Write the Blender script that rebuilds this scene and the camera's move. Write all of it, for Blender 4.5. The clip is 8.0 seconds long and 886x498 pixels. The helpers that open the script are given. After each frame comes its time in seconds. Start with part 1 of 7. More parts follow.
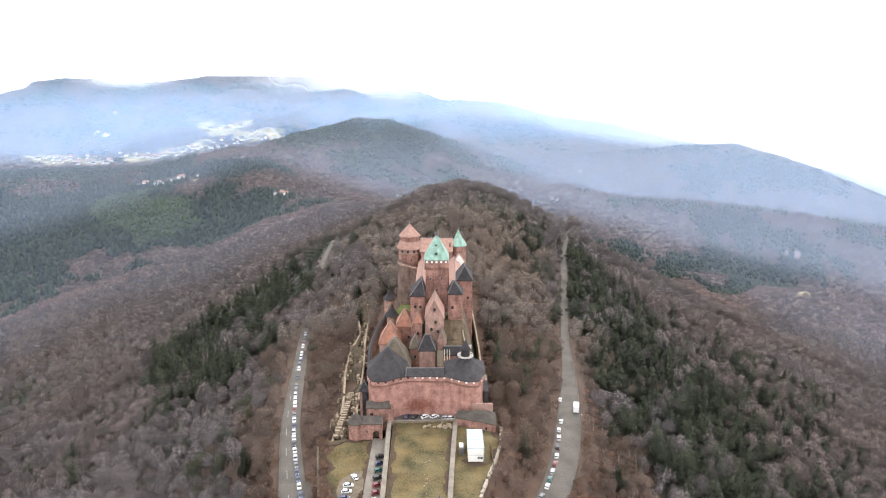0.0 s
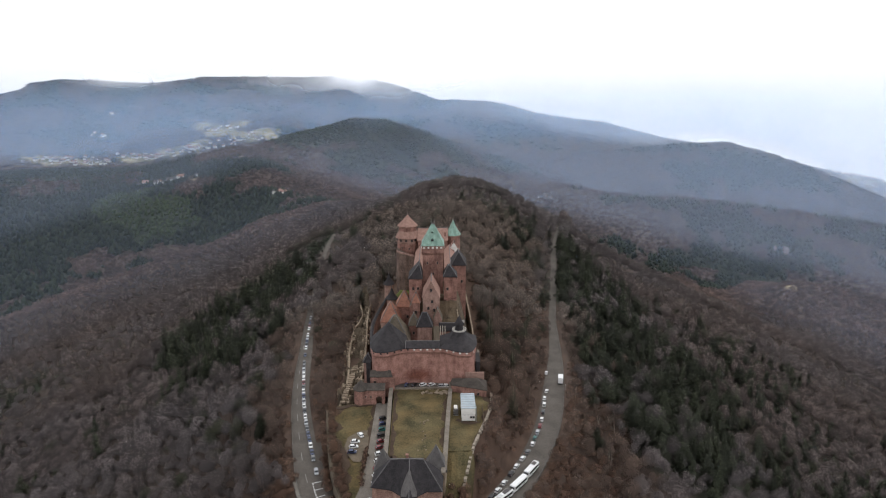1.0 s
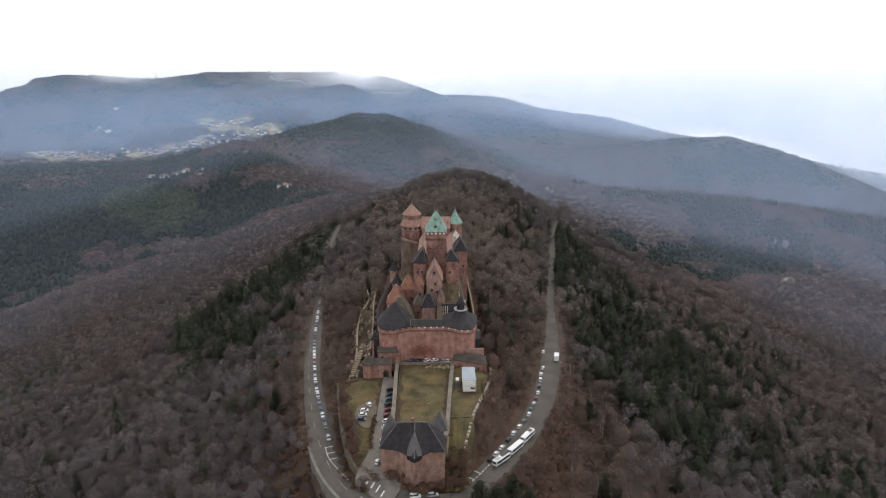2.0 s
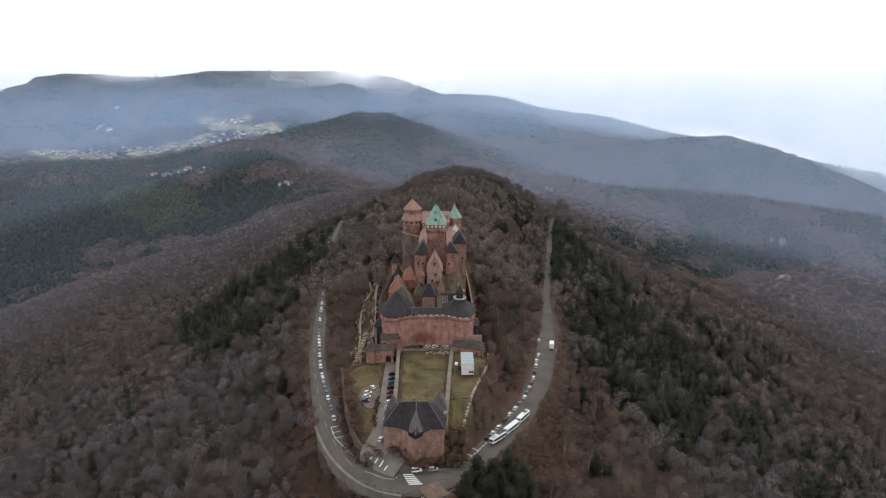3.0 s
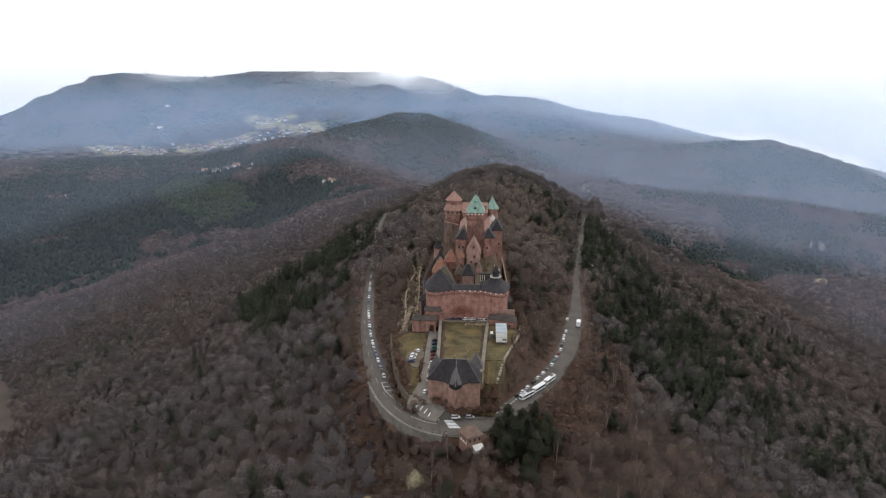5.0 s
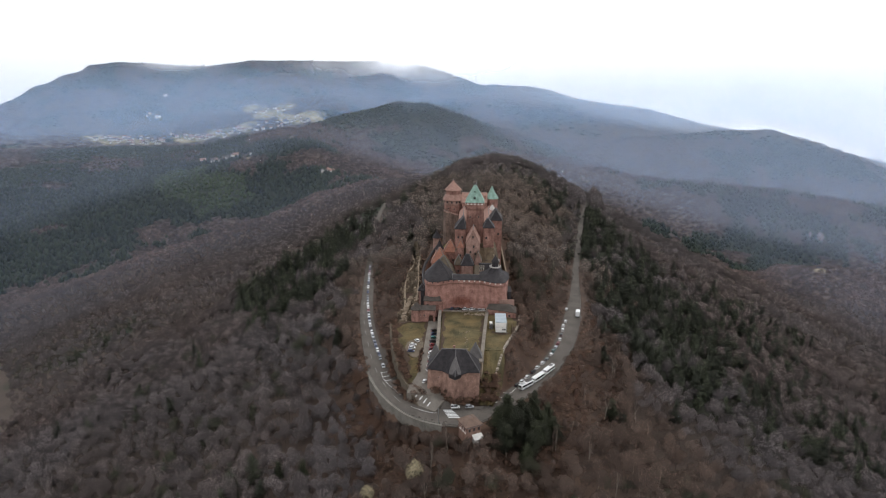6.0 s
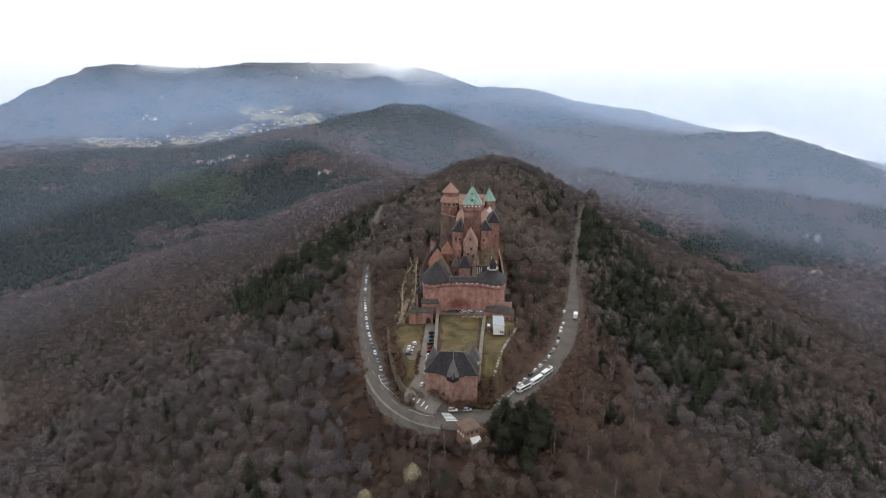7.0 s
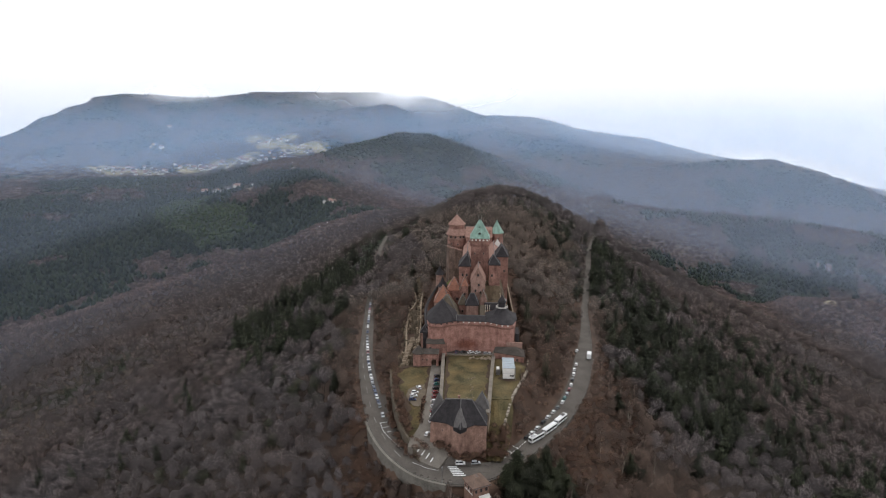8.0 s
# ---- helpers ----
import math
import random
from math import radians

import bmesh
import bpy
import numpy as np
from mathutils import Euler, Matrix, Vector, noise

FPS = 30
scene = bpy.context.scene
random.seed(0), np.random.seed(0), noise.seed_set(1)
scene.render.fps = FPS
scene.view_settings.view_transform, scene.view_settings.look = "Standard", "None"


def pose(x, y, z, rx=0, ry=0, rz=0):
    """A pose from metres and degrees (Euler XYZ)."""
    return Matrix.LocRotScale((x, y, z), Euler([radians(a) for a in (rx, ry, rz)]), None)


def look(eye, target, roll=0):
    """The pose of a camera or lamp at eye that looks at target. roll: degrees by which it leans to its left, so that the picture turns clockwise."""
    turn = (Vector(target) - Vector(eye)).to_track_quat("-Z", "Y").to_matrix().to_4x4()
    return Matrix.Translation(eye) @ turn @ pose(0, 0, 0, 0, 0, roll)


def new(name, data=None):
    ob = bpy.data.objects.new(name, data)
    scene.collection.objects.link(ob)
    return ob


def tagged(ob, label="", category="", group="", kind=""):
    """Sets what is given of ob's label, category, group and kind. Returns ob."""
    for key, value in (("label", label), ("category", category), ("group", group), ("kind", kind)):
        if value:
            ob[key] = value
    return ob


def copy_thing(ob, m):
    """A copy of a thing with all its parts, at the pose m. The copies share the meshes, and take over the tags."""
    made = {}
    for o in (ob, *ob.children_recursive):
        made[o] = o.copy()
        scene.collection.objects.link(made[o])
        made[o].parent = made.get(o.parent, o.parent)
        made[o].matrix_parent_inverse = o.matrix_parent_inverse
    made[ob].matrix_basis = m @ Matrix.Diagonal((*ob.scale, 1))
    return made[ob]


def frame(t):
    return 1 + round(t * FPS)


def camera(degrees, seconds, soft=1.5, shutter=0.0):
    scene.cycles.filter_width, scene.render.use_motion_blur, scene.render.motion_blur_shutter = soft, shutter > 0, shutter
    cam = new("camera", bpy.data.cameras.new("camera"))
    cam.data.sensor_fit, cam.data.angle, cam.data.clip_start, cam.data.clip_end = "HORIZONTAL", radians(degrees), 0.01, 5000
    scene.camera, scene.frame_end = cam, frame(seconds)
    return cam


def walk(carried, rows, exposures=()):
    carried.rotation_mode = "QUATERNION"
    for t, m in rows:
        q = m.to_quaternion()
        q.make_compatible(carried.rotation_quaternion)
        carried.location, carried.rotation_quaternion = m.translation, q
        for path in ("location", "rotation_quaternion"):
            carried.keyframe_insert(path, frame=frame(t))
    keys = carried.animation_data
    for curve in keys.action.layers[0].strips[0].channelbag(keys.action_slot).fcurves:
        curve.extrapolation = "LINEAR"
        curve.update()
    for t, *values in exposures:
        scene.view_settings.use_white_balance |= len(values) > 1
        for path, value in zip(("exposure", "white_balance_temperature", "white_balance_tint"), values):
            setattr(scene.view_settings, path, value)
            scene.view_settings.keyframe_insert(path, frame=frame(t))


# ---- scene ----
cam = camera(68.9, 8.0, soft=1.15)
METRES, EYE, TILT, LEAN, TURN = 110.0, 113.0, -14.3, 0.0, 0.0
ROWS = [
    (0.0, 0.0, 0.0, 0.0, 0.0, 0.0, -0.0),
    (0.5, -0.0, -0.1522, -0.0397, -0.01, -0.72, 0.21),
    (1.0, 0.002, -0.2233, -0.055, -0.34, -0.0, 0.26),
    (1.5, 0.0014, -0.3133, -0.0793, -0.11, -0.35, 0.29),
    (3.0, 0.0003, -0.4913, -0.1271, -0.13, -0.47, 0.21),
    (3.5, -0.0049, -0.6077, -0.159, -0.0, -0.8, 0.12),
    (4.0, -0.0096, -0.7537, -0.1964, -0.01, -0.79, -0.11),
    (4.5, -0.0093, -0.8103, -0.2063, -0.34, 0.27, -0.06),
    (4.6, -0.0094, -0.8103, -0.2062, -0.36, 0.19, -0.07),
    (4.7, -0.0095, -0.8103, -0.206, 0.62, 0.11, -0.33),
    (4.8, -0.0098, -0.8102, -0.2056, 1.99, -0.06, -0.69),
    (4.9, -0.01, -0.8101, -0.2052, 2.77, -0.25, -0.9),
    (5.0, -0.0101, -0.81, -0.2048, 3.09, -0.38, -0.98),
    (5.2, -0.0104, -0.8095, -0.2049, 3.19, -0.72, -0.98),
    (6.5, -0.0126, -0.8032, -0.2053, 2.83, -1.29, -0.95),
    (7.0, -0.0137, -0.7973, -0.2038, 2.75, -1.09, -0.9),
    (7.5, -0.0172, -0.7536, -0.1919, 2.98, 0.26, -0.94),
    (8.0, -0.0251, -0.6554, -0.1653, 3.22, 1.31, -0.93),
]
EXPOSURES = [(0.0, 1.36), (0.2, 1.08), (0.4, 0.64), (0.5, 0.34), (0.7, 0.1), (1.0, 0.05), (4.0, 0.06), (6.5, 0.11), (7.5, 0.11), (8.0, 0.02)]
walk(cam, [(t, pose(0, 0, EYE, TILT, LEAN, TURN) @ pose(METRES * x, METRES * y, METRES * z, 90 + pitch, roll, yaw)) for t, x, y, z, yaw, pitch, roll in ROWS], EXPOSURES)

# ---- world and sun ----
SUN_ELEVATION, SUN_AZIMUTH = 48.0, 25.0   # azimuth: degrees from +y towards +x
world = bpy.data.worlds.new("overcast_sky")
scene.world = world
world.use_nodes = True
wn, wl = world.node_tree.nodes, world.node_tree.links
wn.clear()
w_out = wn.new("ShaderNodeOutputWorld")
w_bg = wn.new("ShaderNodeBackground")
w_sky = wn.new("ShaderNodeTexSky")
w_sky.sky_type, w_sky.sun_disc = "NISHITA", False
w_sky.sun_elevation, w_sky.sun_rotation = radians(SUN_ELEVATION), radians(SUN_AZIMUTH)
w_cloud = wn.new("ShaderNodeMix")
w_cloud.data_type = "RGBA"
w_cloud.inputs[0].default_value = 0.94          # cloud cover
w_cloud.inputs[7].default_value = (10.5, 10.7, 11.2, 1)
wl.new(w_sky.outputs[0], w_cloud.inputs[6])
wl.new(w_cloud.outputs[2], w_bg.inputs[0])
w_bg.inputs[1].default_value = 0.1
wl.new(w_bg.outputs[0], w_out.inputs[0])

sun = new("sun", bpy.data.lights.new("sun", "SUN"))
sun.data.energy, sun.data.angle, sun.data.color = 0.8, radians(20), (1.0, 0.96, 0.9)
sun_dir = Vector((math.sin(radians(SUN_AZIMUTH)) * math.cos(radians(SUN_ELEVATION)), math.cos(radians(SUN_AZIMUTH)) * math.cos(radians(SUN_ELEVATION)), math.sin(radians(SUN_ELEVATION))))
sun.matrix_world = look(sun_dir * 400, (0, 0, 0))

# ---- materials ----
def surface(name, dark, light, size, rough=0.85, bump=0.0, fine=6.0, island=0.0, per_object=0.0, metal=0.0, detail=4.0, mid=0.5, tone=0.0, warm=0.0, streak=0.0, stain=None, soft=0.16, lace=0.0, air=0.04, thick=0.78):
    """Two-scale mottled material: size is the coarse patch in metres, fine how many times smaller the grain is."""
    m = bpy.data.materials.new(name)
    m.use_nodes = True
    n, l = m.node_tree.nodes, m.node_tree.links
    b = n["Principled BSDF"]
    b.inputs["Roughness"].default_value, b.inputs["Metallic"].default_value = rough, metal
    b.inputs["Specular IOR Level"].default_value = 0.25
    pos = n.new("ShaderNodeNewGeometry")
    coarse, grain = n.new("ShaderNodeTexNoise"), n.new("ShaderNodeTexNoise")
    coarse.inputs["Scale"].default_value, grain.inputs["Scale"].default_value = 1 / size, fine / size
    coarse.inputs["Detail"].default_value = detail
    grain.inputs["Detail"].default_value = 3
    l.new(pos.outputs["Position"], coarse.inputs["Vector"])
    l.new(pos.outputs["Position"], grain.inputs["Vector"])
    mix = n.new("ShaderNodeMix")
    mix.inputs[0].default_value = 0.45
    l.new(coarse.outputs["Fac"], mix.inputs[2])
    l.new(grain.outputs["Fac"], mix.inputs[3])
    last = mix.outputs[0]
    for amount, node, out in ((island, pos, "Random Per Island"), (per_object, n.new("ShaderNodeObjectInfo") if per_object else None, "Random"), (tone, n.new("ShaderNodeAttribute") if tone else None, "Fac")):
        if amount:
            if out == "Fac":
                node.attribute_name = "tone"
            add = n.new("ShaderNodeMath")
            add.operation = "MULTIPLY_ADD"
            add.inputs[1].default_value = amount
            l.new(node.outputs[out], add.inputs[0])
            l.new(last, add.inputs[2])
            sub = n.new("ShaderNodeMath")
            sub.operation = "SUBTRACT"
            sub.inputs[1].default_value = amount / 2
            l.new(add.outputs[0], sub.inputs[0])
            last = sub.outputs[0]
    ramp = n.new("ShaderNodeValToRGB")
    ramp.color_ramp.elements[0].position, ramp.color_ramp.elements[1].position = mid - soft, mid + soft
    ramp.color_ramp.elements[0].color, ramp.color_ramp.elements[1].color = (*dark, 1), (*light, 1)
    l.new(last, ramp.inputs[0])
    l.new(ramp.outputs[0], b.inputs["Base Color"])
    if streak:
        # rain streaks: dark runs that are much taller than wide
        run, scale_up, span, tint = n.new("ShaderNodeTexNoise"), n.new("ShaderNodeMapping"), n.new("ShaderNodeMapRange"), n.new("ShaderNodeMix")
        scale_up.inputs["Scale"].default_value = (1.0, 1.0, 0.16)
        l.new(pos.outputs["Position"], scale_up.inputs["Vector"])
        l.new(scale_up.outputs[0], run.inputs["Vector"])
        run.inputs["Scale"].default_value, run.inputs["Detail"].default_value = 1 / 1.7, 5
        span.inputs[1].default_value, span.inputs[2].default_value = 0.42, 0.68
        span.inputs[4].default_value = streak
        l.new(run.outputs["Fac"], span.inputs[0])
        tint.data_type, tint.blend_type = "RGBA", "MULTIPLY"
        l.new(span.outputs[0], tint.inputs[0])
        l.new(ramp.outputs[0], tint.inputs[6])
        tint.inputs[7].default_value = (0.42, 0.40, 0.40, 1)
        l.new(tint.outputs[2], b.inputs["Base Color"])
    if stain:
        # one damp reddish patch with a ragged edge: centre and half sizes in metres
        centre, half = stain
        shift, away, ragged, add, span, tint = n.new("ShaderNodeVectorMath"), n.new("ShaderNodeVectorMath"), n.new("ShaderNodeTexNoise"), n.new("ShaderNodeMath"), n.new("ShaderNodeMapRange"), n.new("ShaderNodeMix")
        shift.operation, away.operation, add.operation = "SUBTRACT", "LENGTH", "ADD"
        shift.inputs[1].default_value = centre
        flat = n.new("ShaderNodeVectorMath")
        flat.operation = "DIVIDE"
        flat.inputs[1].default_value = half
        l.new(pos.outputs["Position"], shift.inputs[0])
        l.new(shift.outputs[0], flat.inputs[0])
        l.new(flat.outputs[0], away.inputs[0])
        ragged.inputs["Scale"].default_value, ragged.inputs["Detail"].default_value = 0.6, 8
        l.new(pos.outputs["Position"], ragged.inputs["Vector"])
        l.new(away.outputs["Value"], add.inputs[0])
        l.new(ragged.outputs["Fac"], add.inputs[1])
        span.inputs[1].default_value, span.inputs[2].default_value, span.inputs[3].default_value, span.inputs[4].default_value = 0.95, 1.7, 0.9, 0.0
        l.new(add.outputs[0], span.inputs[0])
        tint.data_type, tint.blend_type = "RGBA", "MULTIPLY"
        last_colour = b.inputs["Base Color"].links[0].from_socket
        l.new(span.outputs[0], tint.inputs[0])
        l.new(last_colour, tint.inputs[6])
        tint.inputs[7].default_value = (0.52, 0.36, 0.30, 1)
        l.new(tint.outputs[2], b.inputs["Base Color"])
    if warm:
        # broad patches of redder growth
        patch, span, tint = n.new("ShaderNodeTexNoise"), n.new("ShaderNodeMapRange"), n.new("ShaderNodeMix")
        patch.inputs["Scale"].default_value, patch.inputs["Detail"].default_value = 1 / warm, 3
        l.new(pos.outputs["Position"], patch.inputs["Vector"])
        span.inputs[1].default_value, span.inputs[2].default_value = 0.38, 0.62
        l.new(patch.outputs["Fac"], span.inputs[0])
        tint.data_type, tint.blend_type = "RGBA", "MULTIPLY"
        l.new(span.outputs[0], tint.inputs[0])
        l.new(ramp.outputs[0], tint.inputs[6])
        tint.inputs[7].default_value = (1.05, 0.945, 0.86, 1)
        l.new(tint.outputs[2], b.inputs["Base Color"])
    if lace:
        # twigs with air between them
        fine_twigs, gaps, upright = n.new("ShaderNodeTexNoise"), n.new("ShaderNodeMapRange"), n.new("ShaderNodeMapping")
        upright.inputs["Scale"].default_value = (1.0, 1.0, 0.38)
        fine_twigs.inputs["Scale"].default_value, fine_twigs.inputs["Detail"].default_value = 1 / lace, 3
        l.new(pos.outputs["Position"], upright.inputs["Vector"])
        l.new(upright.outputs[0], fine_twigs.inputs["Vector"])
        gaps.inputs[1].default_value, gaps.inputs[2].default_value, gaps.inputs[3].default_value, gaps.inputs[4].default_value = 0.40, 0.66, air, thick
        l.new(fine_twigs.outputs["Fac"], gaps.inputs[0])
        l.new(gaps.outputs[0], b.inputs["Alpha"])
    if bump:
        bn = n.new("ShaderNodeBump")
        bn.inputs["Strength"].default_value, bn.inputs["Distance"].default_value = 0.6, bump
        l.new(grain.outputs["Fac"], bn.inputs["Height"])
        l.new(bn.outputs[0], b.inputs["Normal"])
    return m


def plain(name, colour, rough=0.5, metal=0.0, coat=0.0):
    m = bpy.data.materials.new(name)
    m.use_nodes = True
    b = m.node_tree.nodes["Principled BSDF"]
    b.inputs["Base Color"].default_value = (*colour, 1)
    b.inputs["Roughness"].default_value, b.inputs["Metallic"].default_value = rough, metal
    b.inputs["Coat Weight"].default_value = coat
    return m


SANDSTONE = surface("pink_sandstone", (0.150, 0.078, 0.062), (0.43, 0.238, 0.190), 3.0, 0.9, 0.08, 7, detail=9, streak=0.6, soft=0.15)
SANDSTONE_PALE = surface("pale_sandstone", (0.220, 0.132, 0.104), (0.44, 0.282, 0.230), 2.5, 0.9, 0.06, 8, detail=9, streak=0.55, soft=0.15)
RUBBLE = surface("weathered_rubble", (0.15, 0.115, 0.08), (0.36, 0.285, 0.21), 2.5, 0.95, 0.15, 6)
SLATE = surface("slate_roof", (0.014, 0.0125, 0.0135), (0.046, 0.040, 0.042), 1.8, 0.75, 0.03, 6, detail=8)
REDTILE = surface("red_clay_tile", (0.19, 0.085, 0.058), (0.38, 0.18, 0.122), 1.5, 0.8, 0.04, 8)
PINKTILE = surface("faded_clay_tile", (0.215, 0.122, 0.096), (0.38, 0.232, 0.184), 1.5, 0.8, 0.04, 8)
BROWNTILE = surface("mossy_brown_tile", (0.075, 0.062, 0.045), (0.16, 0.125, 0.09), 2.5, 0.85, 0.04, 8)
COPPER = surface("green_copper", (0.15, 0.265, 0.21), (0.32, 0.455, 0.375), 1.6, 0.55, 0.02, 6, detail=8, streak=0.5)
WHITE = surface("white_plaster", (0.66, 0.63, 0.58), (0.82, 0.80, 0.76), 1.5, 0.7)
DARK = plain("dark_opening_and_shade", (0.012, 0.011, 0.012), 0.6)
ASPHALT = surface("asphalt", (0.070, 0.061, 0.053), (0.136, 0.119, 0.103), 7.0, 0.9, 0.01, 12)
WORN_ROOF = surface("mossy_grey_slate", (0.040, 0.034, 0.029), (0.096, 0.080, 0.068), 1.6, 0.85, 0.04, 7, detail=8)
DRIVE = surface("worn_drive", (0.125, 0.110, 0.093), (0.235, 0.208, 0.178), 4.0, 0.95, 0.02, 10)
GRASS = surface("winter_grass", (0.041, 0.038, 0.018), (0.147, 0.116, 0.057), 6.0, 0.95, 0.06, 12, detail=10, soft=0.12, warm=9)
FADED = plain("worn_paint", (0.30, 0.29, 0.27), 0.7)
PAINT = plain("road_paint", (0.75, 0.75, 0.73), 0.6)
TIMBER = surface("old_timber", (0.10, 0.07, 0.05), (0.22, 0.16, 0.12), 1.0, 0.8)
METAL = plain("grey_metal", (0.35, 0.36, 0.37), 0.45, 0.8)
TWIG = surface("bare_twigs", (0.066, 0.048, 0.040), (0.112, 0.081, 0.067), 60.0, 0.9, 0, 75, per_object=0.18, warm=140, lace=0.3, air=0.02, thick=0.55)
TWIG_WARM = surface("warm_wood_twigs", (0.074, 0.0525, 0.043), (0.130, 0.094, 0.077), 60.0, 0.9, 0, 75, tone=0.32, warm=140, lace=0.36, air=0.03, thick=0.62)
TWIG_WOOD = surface("bare_wood_twigs", (0.069, 0.0585, 0.058), (0.126, 0.108, 0.107), 60.0, 0.9, 0, 75, tone=0.40, warm=140, lace=0.45, air=0.05, thick=0.74)
# browner crowns for the hill crest, with sunlight put into their lighter colour
TWIG_SUNLIT = surface("sunlit_brown_twigs", (0.094, 0.076, 0.065), (0.162, 0.132, 0.114), 60.0, 0.9, 0, 75, tone=0.28, warm=140, lace=0.42, air=0.05, thick=0.74)
RUSTY = surface("rusty_scrub", (0.088, 0.049, 0.034), (0.156, 0.091, 0.061), 12.0, 0.95, 0, 10, lace=0.28, air=0.03, thick=0.6)
BARK = surface("grey_bark", (0.10, 0.085, 0.07), (0.19, 0.165, 0.14), 1.0, 0.9)
NEEDLE = surface("conifer_needles", (0.0125, 0.0138, 0.0068), (0.031, 0.0345, 0.0165), 12.0, 0.85, 0, 12, per_object=0.3, lace=0.4, air=0.1, thick=0.95)
NEEDLE_WOOD = surface("conifer_wood_needles", (0.013, 0.0148, 0.0085), (0.035, 0.040, 0.022), 12.0, 0.85, 0, 12, tone=0.34, lace=0.55, air=0.2, thick=0.95)
FAR_BARE = surface("far_bare_crowns", (0.064, 0.050, 0.046), (0.152, 0.115, 0.104), 150.0, 0.9, 0, 12, tone=0.3, warm=400, lace=1.6, air=0.25, thick=0.92)
FAR_NEEDLE = surface("far_conifer_crowns", (0.009, 0.0155, 0.009), (0.026, 0.037, 0.020), 90.0, 0.9, 0, 12, tone=0.3)
OLIVE = surface("ivy_green_crowns", (0.024, 0.026, 0.015), (0.050, 0.050, 0.029), 10.0, 0.9, 0, 10, tone=0.25, lace=0.45, thick=0.75)



def ground_material():
    """Leaf litter, with far conifer woods and fields where the land cover says so."""
    m = surface("woodland_ground", (0.052, 0.041, 0.035), (0.096, 0.074, 0.061), 38.0, 0.95, 0.5, 24)
    n, l = m.node_tree.nodes, m.node_tree.links
    base = n["Principled BSDF"].inputs["Base Color"]
    last = base.links[0].from_socket
    pos = n.new("ShaderNodeNewGeometry")
    for name, dark, light, size in (("bank", (0.061, 0.037, 0.027), (0.115, 0.071, 0.050), 9), ("conifers", (0.011, 0.018, 0.010), (0.028, 0.040, 0.021), 22), ("fields", (0.12, 0.115, 0.055), (0.36, 0.30, 0.18), 40)):
        at, noise_node, ramp, mix = n.new("ShaderNodeAttribute"), n.new("ShaderNodeTexNoise"), n.new("ShaderNodeValToRGB"), n.new("ShaderNodeMix")
        at.attribute_name = name
        noise_node.inputs["Scale"].default_value, noise_node.inputs["Detail"].default_value = 1 / size, 6
        l.new(pos.outputs["Position"], noise_node.inputs["Vector"])
        ramp.color_ramp.elements[0].position, ramp.color_ramp.elements[1].position = 0.35, 0.65
        ramp.color_ramp.elements[0].color, ramp.color_ramp.elements[1].color = (*dark, 1), (*light, 1)
        l.new(noise_node.outputs["Fac"], ramp.inputs[0])
        mix.data_type = "RGBA"
        l.new(at.outputs["Fac"], mix.inputs[0])
        l.new(last, mix.inputs[6])
        l.new(ramp.outputs[0], mix.inputs[7])
        last = mix.outputs[2]
    l.new(last, base)
    return m


GROUND = ground_material()

# ---- mesh helpers ----
def link(name, bm, material, parent=None, label=""):
    me = bpy.data.meshes.new(name)
    bmesh.ops.recalc_face_normals(bm, faces=bm.faces)
    bm.to_mesh(me)
    bm.free()
    if material:
        me.materials.append(material)
    ob = new(name, me)
    if parent:
        ob.parent = parent
    if label:
        ob["label"] = label
    return ob


part = link


def empty(name, place=(0, 0, 0), turn=0):
    ob = new(name)
    ob.matrix_basis = pose(*place, 0, 0, turn)
    ob.empty_display_size = 0.5
    return ob


def raw_mesh(name, verts, faces, material, parent=None, smooth=False, normals=None):
    """A mesh from numpy arrays: verts (n, 3), faces (m, k); normals, where given, soften the shading of crowns."""
    if normals is not None:
        smooth = True
        a, b, c = (verts[faces[:, i]] for i in range(3))
        turned = (np.cross(b - a, c - a) * normals[faces[:, 0]]).sum(1) < 0
        faces = np.where(turned[:, None], faces[:, ::-1], faces)
    me = bpy.data.meshes.new(name)
    k = faces.shape[1]
    me.vertices.add(len(verts))
    me.vertices.foreach_set("co", np.ascontiguousarray(verts, dtype=np.float32).ravel())
    me.loops.add(faces.size)
    me.loops.foreach_set("vertex_index", np.ascontiguousarray(faces, dtype=np.int32).ravel())
    me.polygons.add(len(faces))
    me.polygons.foreach_set("loop_start", np.arange(0, faces.size, k, dtype=np.int32))
    me.polygons.foreach_set("loop_total", np.full(len(faces), k, dtype=np.int32))
    me.polygons.foreach_set("use_smooth", np.full(len(faces), smooth))
    me.update(calc_edges=True)
    if normals is not None:
        me.attributes.new("custom_normal", "FLOAT_VECTOR", "POINT").data.foreach_set("vector", np.ascontiguousarray(normals, dtype=np.float32).ravel())
    me.materials.append(material)
    ob = new(name, me)
    if parent:
        ob.parent = parent
    return ob


def loft(bm, rings, cap_bottom=True, cap_top=True):
    """Joins rings of points (lists of equal length, or a single point at the end) into a closed skin."""
    made = [[bm.verts.new(p) for p in r] for r in rings]
    for a, b in zip(made, made[1:]):
        n = max(len(a), len(b))
        for i in range(n):
            j = (i + 1) % n
            quad = [a[i % len(a)], a[j % len(a)], b[j % len(b)], b[i % len(b)]]
            seen = []
            for v in quad:
                if v not in seen:
                    seen.append(v)
            if len(seen) > 2:
                bm.faces.new(seen)
    if cap_bottom and len(made[0]) > 2:
        bm.faces.new(made[0][::-1])
    if cap_top and len(made[-1]) > 2:
        bm.faces.new(made[-1])
    return bm


